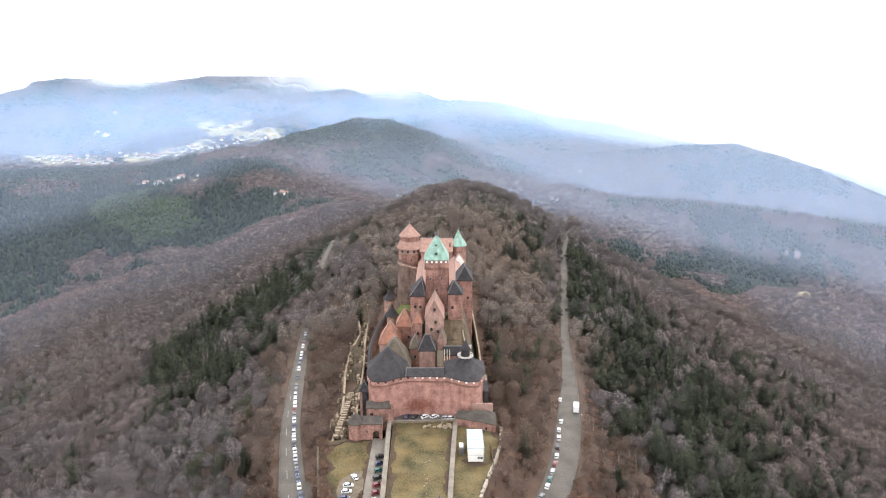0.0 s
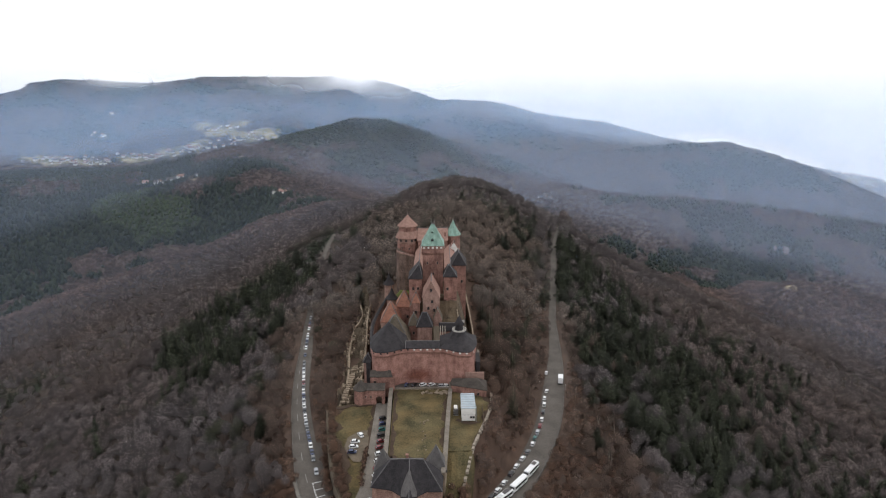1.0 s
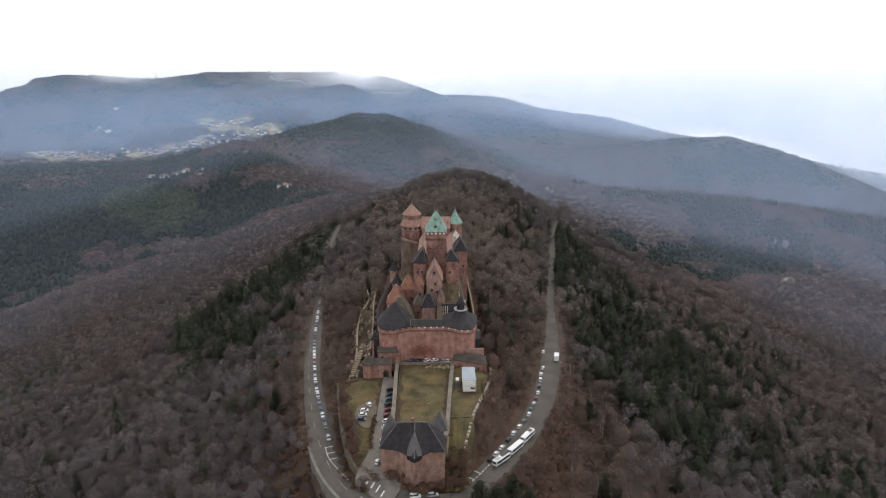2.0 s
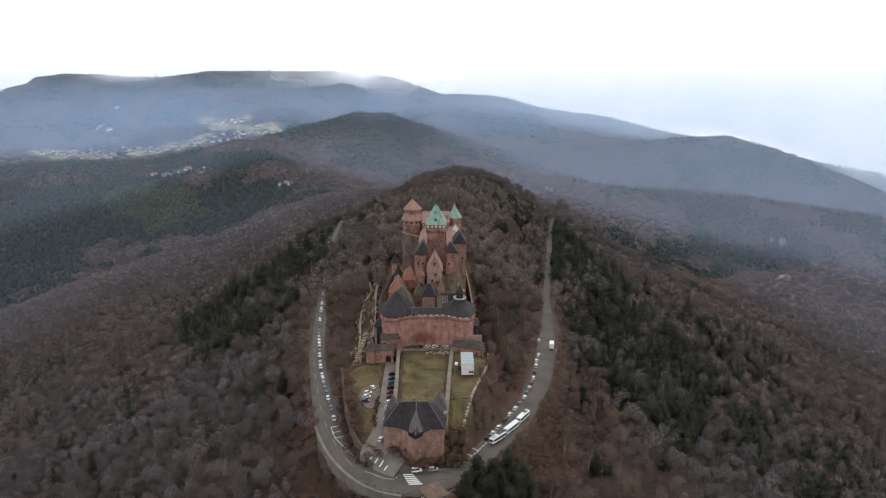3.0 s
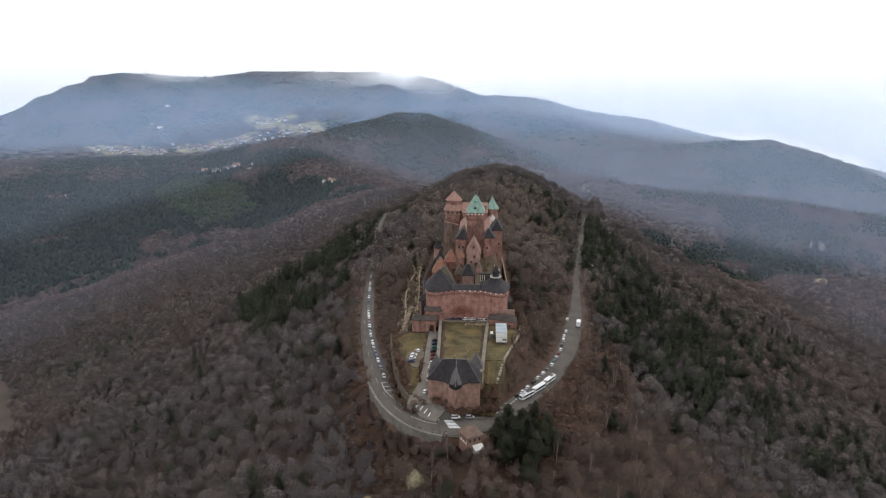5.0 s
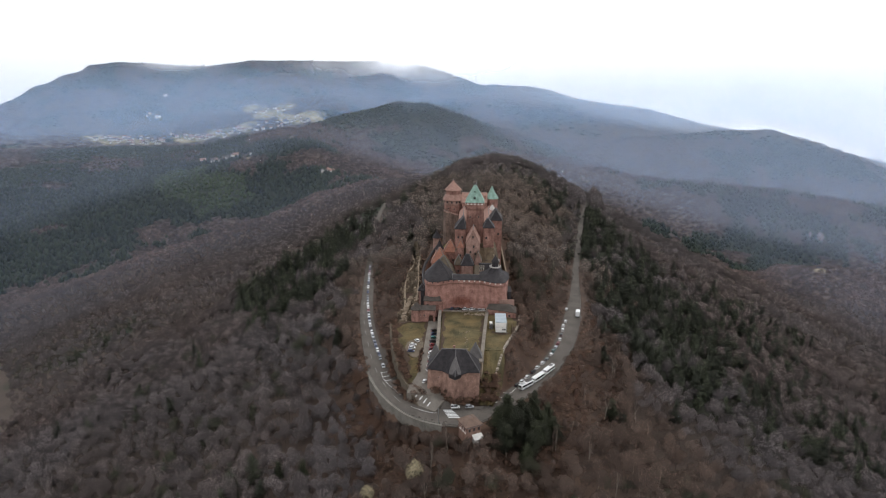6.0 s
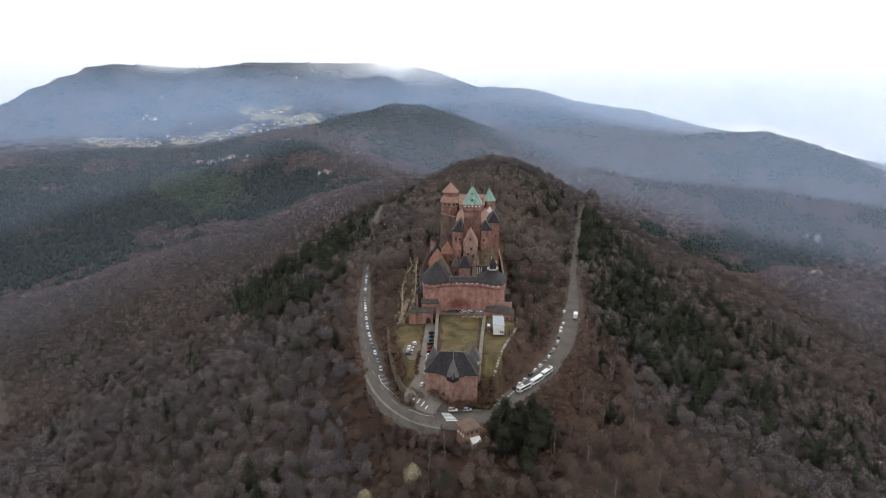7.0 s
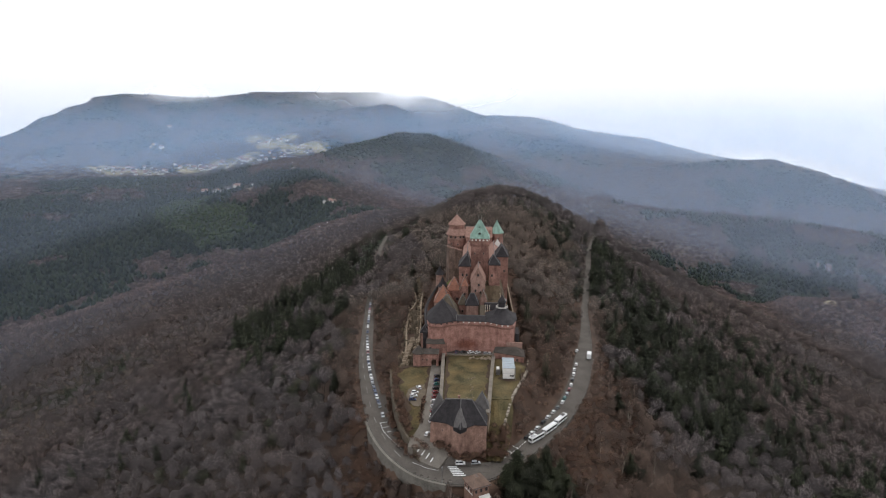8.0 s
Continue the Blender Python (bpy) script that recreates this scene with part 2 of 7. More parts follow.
def prism(poly, z0, z1, bm=None):
    return loft(bm or bmesh.new(), [[(x, y, z0) for x, y in poly], [(x, y, z1) for x, y in poly]])


def rect(x0, y0, x1, y1):
    return [(x0, y0), (x1, y0), (x1, y1), (x0, y1)]


def box(x0, y0, z0, x1, y1, z1, bm=None):
    return prism(rect(x0, y0, x1, y1), z0, z1, bm)


def circle(x, y, r, n=28, start=0.0):
    return [(x + r * math.cos(start + math.tau * i / n), y + r * math.sin(start + math.tau * i / n)) for i in range(n)]


def ring(x, y, r, z, n=28):
    return [(a, b, z) for a, b in circle(x, y, r, n)]


def gable_roof(x0, y0, x1, y1, z, h, along="y", over=0.4, thick=0.3, bm=None):
    """A gable roof shell whose ridge runs along x or y."""
    bm = bm or bmesh.new()
    x0, y0, x1, y1 = x0 - over, y0 - over, x1 + over, y1 + over
    if along == "y":
        xm = (x0 + x1) / 2
        ends = [[(x0, y, z), (xm, y, z + h), (x1, y, z), (x1, y, z - thick), (xm, y, z + h - thick * 1.3), (x0, y, z - thick)] for y in (y0, y1)]
    else:
        ym = (y0 + y1) / 2
        ends = [[(x, y0, z), (x, ym, z + h), (x, y1, z), (x, y1, z - thick), (x, ym, z + h - thick * 1.3), (x, y0, z - thick)] for x in (x0, x1)]
    return loft(bm, ends)


def hip_roof(x0, y0, x1, y1, z, h, inset=None, over=0.4, thick=0.3, bm=None):
    bm = bm or bmesh.new()
    x0, y0, x1, y1 = x0 - over, y0 - over, x1 + over, y1 + over
    w, d = x1 - x0, y1 - y0
    i = min(w, d) / 2 if inset is None else inset
    top = rect(x0 + min(i, w / 2 - 0.02), y0 + min(i, d / 2 - 0.02), x1 - min(i, w / 2 - 0.02), y1 - min(i, d / 2 - 0.02))
    base = rect(x0, y0, x1, y1)
    return loft(bm, [[(x, y, z - thick) for x, y in base], [(x, y, z) for x, y in base], [(x, y, z + h) for x, y in top]])


# ---- terrain ----
lattice = np.random.default_rng(7).random((256, 256))


def value_noise(x, y):
    xi, yi = np.floor(x).astype(int), np.floor(y).astype(int)
    fx, fy = x - xi, y - yi
    fx, fy = fx * fx * (3 - 2 * fx), fy * fy * (3 - 2 * fy)
    a, b = lattice[xi % 256, yi % 256], lattice[(xi + 1) % 256, yi % 256]
    c, d = lattice[xi % 256, (yi + 1) % 256], lattice[(xi + 1) % 256, (yi + 1) % 256]
    return (a + (b - a) * fx) * (1 - fy) + (c + (d - c) * fx) * fy - 0.5


def fbm(x, y, size, octaves=4):
    total, gain = 0, 1.0
    for k in range(octaves):
        total = total + gain * value_noise(x / size + 17.3 * k, y / size + 5.1 * k)
        size, gain = size / 2.1, gain * 0.5
    return total


def to_line(x, y, line):
    """Distance from points to a polyline, and the values carried along it at the nearest place."""
    line = np.array(line, dtype=float)
    best, values = np.full(np.shape(x), 1e9), np.zeros((line.shape[1] - 2,) + np.shape(x))
    for p, q in zip(line, line[1:]):
        ax, ay = q[0] - p[0], q[1] - p[1]
        s = np.clip(((x - p[0]) * ax + (y - p[1]) * ay) / (ax * ax + ay * ay), 0, 1)
        d = np.hypot(x - p[0] - s * ax, y - p[1] - s * ay)
        near = d < best
        best = np.where(near, d, best)
        for k in range(len(values)):
            values[k] = np.where(near, p[2 + k] + s * (q[2 + k] - p[2 + k]), values[k])
    return best, values


# castle hill and the low col behind it: x, y, crest height, half width of the gentle top
SPINE = [(-6, 132, -12.5, 13), (-6, 160, -9, 30), (-6, 205, -4, 50), (-6, 300, 0, 62), (0, 380, 1, 64), (6, 460, 14, 52), (16, 550, 22, 36), (18, 620, 15, 32), (0, 720, -14, 36), (-70, 850, -52, 36), (-160, 1000, -82, 34), (-203, 1121, -94, 30), (-316, 1278, -108, 30), (-420, 1430, -96, 30), (-480, 1540, -60, 30)]
EAST_EDGE = [(19.8, 199, -0.2), (18.6, 187, -0.2), (14.8, 173, -0.2), (10.4, 158.5, -0.4), (8.0, 148, -4.5), (5.0, 138, -9.5)]
WEST_EDGE = [(-40.5, 192, -3.4), (-37.0, 170, -5.4), (-32.0, 151, -7.8), (-28.2, 141.5, -9.8)]
DRIVE_PROFILE = ([118, 130, 140, 165, 193, 230], [-13, -12.2, -8.8, -5.4, -2.6, -2.0])


def drive_height(y):
    return np.interp(y, *DRIVE_PROFILE)


# other ridges: x, y, crest height
MOUNTAIN = [(-3193, 4200, -36), (-3033, 4200, -13), (-2933, 4200, 2), (-2806, 4200, 60), (-2704, 4230, 104), (-2606, 4300, 158), (-2222, 4300, 143), (-2003, 4300, 125), (-1823, 4400, 129), (-1555, 4400, 164), (-878, 4400, 163), (-540, 4400, 166), (-312, 4350, 115), (5, 4200, 16)]
SECOND = [(-80, 3900, 16), (89, 3900, 22), (288, 3850, 13), (383, 3800, -2), (542, 3750, -46), (697, 3700, -69), (957, 3700, -101), (1189, 3700, -165), (1354, 3700, -198), (1686, 3700, -253), (2363, 3700, -401)]
SECOND_SPUR = [(50, 3500, -35), (410, 3200, -87), (590, 3100, -121), (786, 3000, -164)]
CENTRAL = [(-511, 1600, -44), (-474, 1680, -45), (-457, 1800, -39), (-416, 2000, -31), (-358, 2200, -25), (-291, 2300, -4), (-190, 2300, -8), (-112, 2350, -38), (34, 2400, -88), (188, 2450, -146)]
ROCK_RIDGE = [(-812, 1640, -114), (-741, 1620, -90), (-681, 1620, -76), (-606, 1620, -61), (-511, 1600, -44), (-415, 1500, -68)]
HAMLET_RIDGE = [(-1163, 1500, -128), (-1080, 1500, -128), (-941, 1500, -121), (-802, 1500, -111), (-698, 1480, -116), (-592, 1450, -118)]
FAR_SHELF = [(-1490, 2000, -160), (-1325, 2000, -150), (-1144, 2000, -147), (-964, 2000, -147)]
RIGHT_HILL = [(520, 2700, -199), (639, 2700, -165), (772, 2750, -165), (909, 2800, -153), (1032, 2800, -141), (1254, 2800, -134), (1359, 2700, -166), (1430, 2600, -191), (1495, 2500, -223), (1583, 2450, -259), (1710, 2400, -317), (1880, 2400, -384)]
MID_RIGHT = [(166, 1560, -156), (240, 1580, -144), (298, 1620, -134), (390, 1600, -153), (464, 1600, -162), (539, 1600, -173), (612, 1600, -173), (739, 1550, -180), (857, 1500, -190), (1063, 1450, -218), (1178, 1450, -239)]
BENCH = [(235, 470, -104), (330, 580, -148), (430, 690, -190), (515, 774, -222), (560, 860, -222), (601, 1000, -222), (650, 1000, -223), (688, 980, -231), (741, 960, -236), (797, 940, -249)]
BENCH_SPUR = [(390, 1000, -225), (405, 1150, -238), (513, 1244, -259), (549, 1230, -260), (574, 1150, -262), (594, 1080, -251), (601, 1000, -222)]
WEST_SPUR = [(-174, 1000, -84), (-270, 1000, -98), (-313, 980, -117), (-365, 960, -140), (-433, 920, -154), (-506, 880, -176), (-534, 850, -184), (-584, 790, -202), (-623, 720, -212), (-680, 640, -226)]
WEST_FLANK = [(-60, 600, -44), (-60, 760, -50), (-100, 880, -64), (-160, 1000, -84)]
# the slope of their sides and how rough these are
RIDGES = [(0.24, 80, MOUNTAIN), (0.27, 70, SECOND), (0.27, 50, SECOND_SPUR), (0.34, 60, CENTRAL), (0.36, 26, ROCK_RIDGE), (0.30, 34, HAMLET_RIDGE), (0.10, 24, FAR_SHELF), (0.32, 60, RIGHT_HILL), (0.40, 30, MID_RIGHT), (0.30, 12, BENCH), (0.38, 12, BENCH_SPUR), (0.36, 14, WEST_SPUR), (0.35, 14, WEST_FLANK)]
# the road round the castle: centre line x, y, z and half width
ROAD = [(-90, 520, -12, 1.7), (-89.5, 482, -13, 1.6), (-85, 420, -14, 0.9), (-79, 365, -14, 1.2), (-72.5, 318, -13.5, 2.1), (-66, 275, -13, 3.0), (-59, 227, -13, 3.5), (-51, 192, -13, 4.1), (-43.5, 166, -13, 4.8), (-36, 148, -13, 5.2), (-28, 135, -13, 5.0), (-20.5, 127.5, -13, 4.8), (-12, 124, -13, 4.8), (-4, 124.5, -13, 4.6), (4, 130, -13, 4.4), (12.5, 140, -13, 4.5), (20.5, 152, -13, 5.0), (28.5, 165, -13, 5.0), (37, 184, -13, 4.8), (43.5, 204, -13, 4.8), (49.5, 230, -13, 4.4), (55, 258, -13, 3.3), (59, 285, -13, 2.4), (63.5, 316, -12.5, 2.0), (78, 397, -12, 1.9), (91.5, 472, -11, 1.8), (108, 540, -12, 1.4), (128, 610, -20, 1.2)]


def outside_road(x, y):
    best, side = np.full(np.shape(x), 1e9), np.zeros(np.shape(x))
    for p, q in zip(ROAD, ROAD[1:]):
        ax, ay = q[0] - p[0], q[1] - p[1]
        t = np.clip(((x - p[0]) * ax + (y - p[1]) * ay) / (ax * ax + ay * ay), 0, 1)
        d = np.hypot(x - p[0] - t * ax, y - p[1] - t * ay)
        side = np.where(d < best, ax * (y - p[1]) - ay * (x - p[0]), side)
        best = np.minimum(best, d)
    return side < 0


def ground_height(x, y):
    d, (zc, w) = to_line(x, y, SPINE)
    gentle = np.minimum(d / w, 1.0)
    inner = np.where(y < 340, 13 + zc, 0.16 * w) * gentle ** 1.5
    out = np.maximum(d - w, 0)
    h = zc - inner - 0.52 * out
    rough = np.clip(out / 120, 0, 1)
    h = h + rough * (fbm(x, y, 170, 4) * 15 + fbm(x + 77, y - 31, 62, 2) * 7)
    for slope, rugged, line in RIDGES:
        e, (ze,) = to_line(x, y, line)
        r = ze - slope * np.maximum(e - 20, 0) + fbm(x + 900, y, 420, 4) * np.clip(e / 260, 0.06, 1) * rugged
        top, low = np.maximum(h, r), np.minimum(h, r)
        h = top + 7 * np.exp(-(top - low) / 12)
    floor = -330 + 60 * np.clip((-x - 300) / 1200, 0, 1) - 190 * np.clip((x - 600) / 2500, 0, 1) + fbm(x, y, 600, 3) * 40
    top, low = np.maximum(h, floor), np.minimum(h, floor)
    h = top + 12 * np.exp(-(top - low) / 12)
    # banks falling away from the edges of the lawns and the yard
    for slope, line in ((0.62, EAST_EDGE), (0.8, WEST_EDGE)):
        e, (ze,) = to_line(x, y, line)
        h = np.maximum(h, ze - 0.3 - slope * np.maximum(e - 0.6, 0))
    # level shelf for the road
    d, (zr, wr) = to_line(x, y, ROAD)
    k = np.clip(1.0 - (d - wr - 1.5) / 7.0, 0, 1)
    k = k * k * (3 - 2 * k)
    below = (y < 156) & (x < -3) & outside_road(x, y)
    drop = below * np.clip((d - wr - 0.3) / 1.0, 0, 1) * np.clip(1 - (d - wr) / 70, 0, 1)
    k = np.where(below, np.clip(1 - (d - wr - 0.6) / 1.4, 0, 1), k)
    h = (h - 4.2 * drop) * (1 - k) + (zr - 0.35) * k
    return h


# conifer stands: share of conifers, then x, y, half width along a line
STANDS = [
    (0.9, [(-110, 530, 24), (-112, 430, 25), (-112, 360, 24), (-122, 318, 22)]),
    (0.88, [(-150, 368, 26), (-176, 412, 30), (-150, 460, 38)]),
    (0.5, [(-62, 610, 14), (-50, 520, 14), (-74, 440, 10)]),
    (0.76, [(108, 455, 20), (106, 375, 32), (116, 310, 42), (122, 250, 34), (104, 205, 18)]),
    (0.9, [(700, 2880, 45), (820, 2786, 42), (1006, 2766, 42), (1163, 2759, 48)]),
    (0.9, [(975, 2420, 60), (1000, 2560, 75), (1091, 2536, 75), (1210, 2504, 75)]),
    (0.8, [(610, 1490, 26), (720, 1455, 36)]),
    (0.8, [(890, 1420, 40), (1010, 1400, 40)]),
    (0.75, [(440, 1560, 20), (540, 1580, 24)]),
    (0.28, [(150, 215, 40), (185, 290, 50), (205, 410, 44)]),
    (0.42, [(48, 560, 12), (54, 460, 15), (66, 395, 12)]),
    (0.25, [(84, 232, 14), (92, 290, 20)]),
    (0.85, [(-430, 440, 14), (-340, 490, 9)]),
    (0.94, [(-1100, 1290, 190), (-800, 1230, 170), (-640, 1290, 120), (-555, 1320, 60)]),
    (0.94, [(-900, 1010, 120), (-730, 1060, 80)]),
    (0.92, [(-480, 1370, 44), (-462, 1240, 44), (-390, 1330, 30), (-330, 1240, 16)]),
    (0.8, [(-1300, 2000, 160), (-960, 2000, 120), (-760, 1700, 60)]),
    (0.8, [(-440, 1850, 70), (-350, 2150, 130), (-190, 2130, 160), (20, 2250, 130)]),
    (0.92, [(405, 1379, 24), (480, 1338, 34), (600, 1345, 40), (700, 1310, 46), (790, 1320, 50)]),
    (0.88, [(1212, 2668, 70), (1334, 2595, 85), (1422, 2423, 85)]),
    (0.88, [(640, 1400, 30), (730, 1400, 36), (838, 1385, 40)]),
    (0.8, [(592, 1591, 18), (688, 1546, 20), (800, 1517, 26)]),
]
# glades of bare wood inside them: x, y, half sizes
GLADES = [(-530, 1160, 70, 24), (-640, 1140, 60, 22), (-1010, 1370, 60, 18), (-900, 1190, 50, 16)]
# young green plantation on the valley side
PLANTATION = [(-690, 1370, 60), (-600, 1300, 75), (-545, 1240, 50)]
FIELDS = [(-1790, 2930, 120, 46), (-1600, 2940, 150, 42), (-1400, 2930, 150, 40), (-1190, 2970, 120, 60), (-1100, 3240, 130, 80), (-900, 3110, 120, 80), (-1170, 3060, 80, 36), (-1690, 3290, 70, 20), (-1190, 3340, 50, 26), (598, 1003, 28, 9), (2450, 3700, 260, 150), (-700, 1488, 46, 10), (-600, 1450, 40, 9), (-322, 1300, 22, 8), (-265, 1385, 56, 8)]


def conifer_share(x, y):
    """Share of conifers among the trees, from 0 to 1."""
    share = 0.016 + 0.25 * np.clip(fbm(x - 400, y + 300, 90, 3) * 2 - 0.5, 0, 1)
    far = np.clip((np.hypot(x, y) - 1080) / 150, 0, 1)
    wide = np.clip(fbm(x, y, 240, 4) * 6 + fbm(x - 70, y + 40, 90, 3) * 4 - 0.35, 0.01, 0.95)
    wide = wide * (1 - 0.8 * np.clip((x - 450) / 150, 0, 1) * np.clip((y - 2000) / 200, 0, 1))
    share = share * (1 - far) + wide * far
    for amount, line in STANDS:
        d, (w,) = to_line(x, y, line)
        edge = d + fbm(x, y, 34, 3) * (34 if line[0][1] < 700 else 90)
        share = np.maximum(share, amount * np.clip((w - edge) / 8 + 0.5, 0, 1))
    for gx, gy, a, b in GLADES:
        d = ((x - gx) / a) ** 2 + ((y - gy) / b) ** 2 + fbm(x, y, 40, 3) * 1.4
        share = share * (1 - 0.92 * np.clip((1 - d) * 3, 0, 1))
    return share


def plantation_share(x, y):
    d, (w,) = to_line(x, y, PLANTATION)
    return np.clip((w - d - fbm(x, y, 50, 3) * 50) / 10 + 0.5, 0, 1)


def field_share(x, y):
    share = np.zeros(np.shape(x))
    for fx, fy, a, b in FIELDS:
        d = ((x - fx) / a) ** 2 + ((y - fy) / b) ** 2 + fbm(x, y, 60, 3) * 1.6
        share = np.maximum(share, np.clip((1 - d) * 4, 0, 1))
    return share


def build_ground():
    angles = np.concatenate([np.arange(-180, -56, 4.0), np.arange(-56, 56, 0.4), np.arange(56, 180, 4.0)])
    radii = np.concatenate([np.arange(1, 150, 12), np.arange(150, 250, 1.5), np.arange(250, 470, 3.2), np.geomspace(470, 4930, 150)])
    a, r = np.meshgrid(np.radians(angles), radii)
    x, y = r * np.sin(a), -60 + r * np.cos(a)
    z = ground_height(x, y)
    # the sheet runs under the castle's own terraces
    keep_in = (x > -24) & (x < 18) & (y > 188) & (y < 345)
    z = np.where(keep_in, np.minimum(z, -1.0), z)
    inside = (x > -40 + 0.2 * (192 - y)) & (x < np.interp(y, [134, 158, 173, 187, 196], [1, 8.6, 13.2, 17, 18])) & (y > 134) & (y < 200)
    z = np.where(inside, np.minimum(z, np.where(x > -15, np.where(y > 152, -2.0, np.interp(y, [134, 152], [-13.5, -6.5])), drive_height(y) - 1.2)), z)
    n, m = x.shape
    idx = np.arange(n * m).reshape(n, m)
    nxt = np.roll(idx, -1, axis=1)
    faces = np.stack([idx[:-1], nxt[:-1], nxt[1:], idx[1:]], axis=-1).reshape(-1, 4)[:, ::-1]
    ob = raw_mesh("ground", np.stack([x, y, z], -1).reshape(-1, 3), faces, GROUND, smooth=True)
    for name, values in (("bank", np.clip(1.2 - to_line(x, y, SPINE)[0] / np.interp(y, [60, 120, 200, 340, 420], [70, 62, 70, 75, 30]) * 0.75, 0, 1) * np.clip((430 - y) / 90, 0, 1)), ("conifers", conifer_share(x, y)), ("fields", field_share(x, y))):
        ob.data.attributes.new(name, "FLOAT", "POINT").data.foreach_set("value", np.ascontiguousarray(values.ravel(), dtype=np.float32))
    return tagged(ob, "wooded hillside covered in brown leaf litter", "ground", kind="structure")


build_ground()


def smooth_line(line, step):
    """Points every step metres along a Catmull-Rom curve through the line."""
    p = np.array(line, dtype=float)
    p = np.vstack([2 * p[0] - p[1], p, 2 * p[-1] - p[-2]])
    out = []
    for i in range(1, len(p) - 2):
        n = max(2, int(np.hypot(*(p[i + 1] - p[i])[:2]) / step))
        for s in np.arange(n) / n:
            out.append(0.5 * (2 * p[i] + (p[i + 1] - p[i - 1]) * s + (2 * p[i - 1] - 5 * p[i] + 4 * p[i + 1] - p[i + 2]) * s * s + (3 * p[i] - p[i - 1] - 3 * p[i + 1] + p[i + 2]) * s ** 3))
    out.append(p[-2])
    return np.array(out)


def sideways(line):
    """Unit vectors to the right of each point of a line of travel."""
    t = np.gradient(line[:, :2], axis=0)
    t /= np.linalg.norm(t, axis=1)[:, None]
    return np.stack([t[:, 1], -t[:, 0]], 1)


def strip(name, line, left, right, z, material, thick=0.25, parent=None):
    """A slab along a line from offset left to offset right (metres to the right of it; numbers or arrays)."""
    s = sideways(line)
    a, b = line[:, :2] + s * np.reshape(left, (-1, 1)), line[:, :2] + s * np.reshape(right, (-1, 1))
    zz = line[:, 2] + z
    n = len(line)
    v = np.concatenate([np.column_stack([a, zz]), np.column_stack([b, zz]), np.column_stack([b, zz - thick]), np.column_stack([a, zz - thick])])
    i = np.arange(n - 1)
    f = np.concatenate([np.stack([i + k * n, i + 1 + k * n, i + 1 + (k + 1) % 4 * n, i + (k + 1) % 4 * n], 1) for k in range(4)])
    f = np.concatenate([f[:, ::-1], [[0, n, 2 * n, 3 * n], [n - 1, 4 * n - 1, 3 * n - 1, 2 * n - 1]]])
    return raw_mesh(name, v, f, material, parent)


road_line = smooth_line(ROAD, 3.0)
tagged(strip("road", road_line, -road_line[:, 3], road_line[:, 3], 0.0, ASPHALT, 0.4), "grey asphalt road looping below the castle", "road", kind="structure")

# ---- castle ----
def slab(poly, top, thick=6.0, bm=None):
    """A block under a polygon whose top follows the height function top(x, y)."""
    return loft(bm or bmesh.new(), [[(x, y, float(top(x, y)) - thick) for x, y in poly], [(x, y, float(top(x, y))) for x, y in poly]])


def window(parent, x, y, z, w=0.9, h=1.3, face="y"):
    """A small stone-framed opening, on a wall that faces -y ('y'), +x ('x') or -x ('-x')."""
    if face == "y":
        pane, frame_bm = box(x - w / 2, y - 0.06, z, x + w / 2, y + 0.1, z + h), bmesh.new()
        for a, b, c, d in ((-w / 2 - 0.2, -0.2, w / 2 + 0.2, 0), (-w / 2 - 0.2, h, w / 2 + 0.2, h + 0.2), (-w / 2 - 0.2, 0, -w / 2, h), (w / 2, 0, w / 2 + 0.2, h)):
            box(x + a, y - 0.14, z + b, x + c, y + 0.1, z + d, frame_bm)
    else:
        s = 1 if face == "x" else -1
        pane, frame_bm = box(min(x, x + 0.06 * s), y - w / 2, z, max(x, x + 0.06 * s), y + w / 2, z + h), bmesh.new()
        for a, b, c, d in ((-w / 2 - 0.2, -0.2, w / 2 + 0.2, 0), (-w / 2 - 0.2, h, w / 2 + 0.2, h + 0.2), (-w / 2 - 0.2, 0, -w / 2, h), (w / 2, 0, w / 2 + 0.2, h)):
            box(min(x, x + 0.14 * s), y + a, z + b, max(x, x + 0.14 * s), y + c, z + d, frame_bm)
    win = part("window", pane, DARK, parent)
    part("frame", frame_bm, SANDSTONE_PALE, win)
    return win


def ridge_cap(parent, a, b, width=0.35, material=None):
    """A lead or tile cap along a roof edge from a to b."""
    a, b = Vector(a), Vector(b)
    along = (b - a).normalized()
    side = along.cross(Vector((0, 0, 1)))
    side = (side.normalized() if side.length > 1e-3 else Vector((1, 0, 0))) * width / 2
    up = Vector((0, 0, 0.22))
    bm = loft(bmesh.new(), [[p - side - up, p + side - up, p + side * 0.6 + up * 0.5, p - side * 0.6 + up * 0.5] for p in (a, b)])
    return part("ridge_cap", bm, material or LEAD, parent)


STONE_CAP = surface("grey_coping", (0.125, 0.108, 0.088), (0.25, 0.215, 0.178), 3.0, 0.9, 0.03, 8)
GREYWALL = surface("lichen_wall", (0.115, 0.105, 0.09), (0.23, 0.21, 0.18), 4.0, 0.95, 0.1, 7)
LEAD = surface("weathered_lead", (0.085, 0.08, 0.08), (0.16, 0.15, 0.148), 1.0, 0.6)


def chimney(parent, x, y, z, h=2.6, w=0.9):
    bm = box(x - w / 2, y - w / 2, z, x + w / 2, y + w / 2, z + h)
    box(x - w / 2 - 0.12, y - w / 2 - 0.12, z + h, x + w / 2 + 0.12, y + w / 2 + 0.12, z + h + 0.3, bm)
    return part("chimney", bm, SANDSTONE, parent)


STONE_RING = surface("pale_ring_stone", (0.36, 0.33, 0.30), (0.52, 0.49, 0.45), 1.0, 0.8)


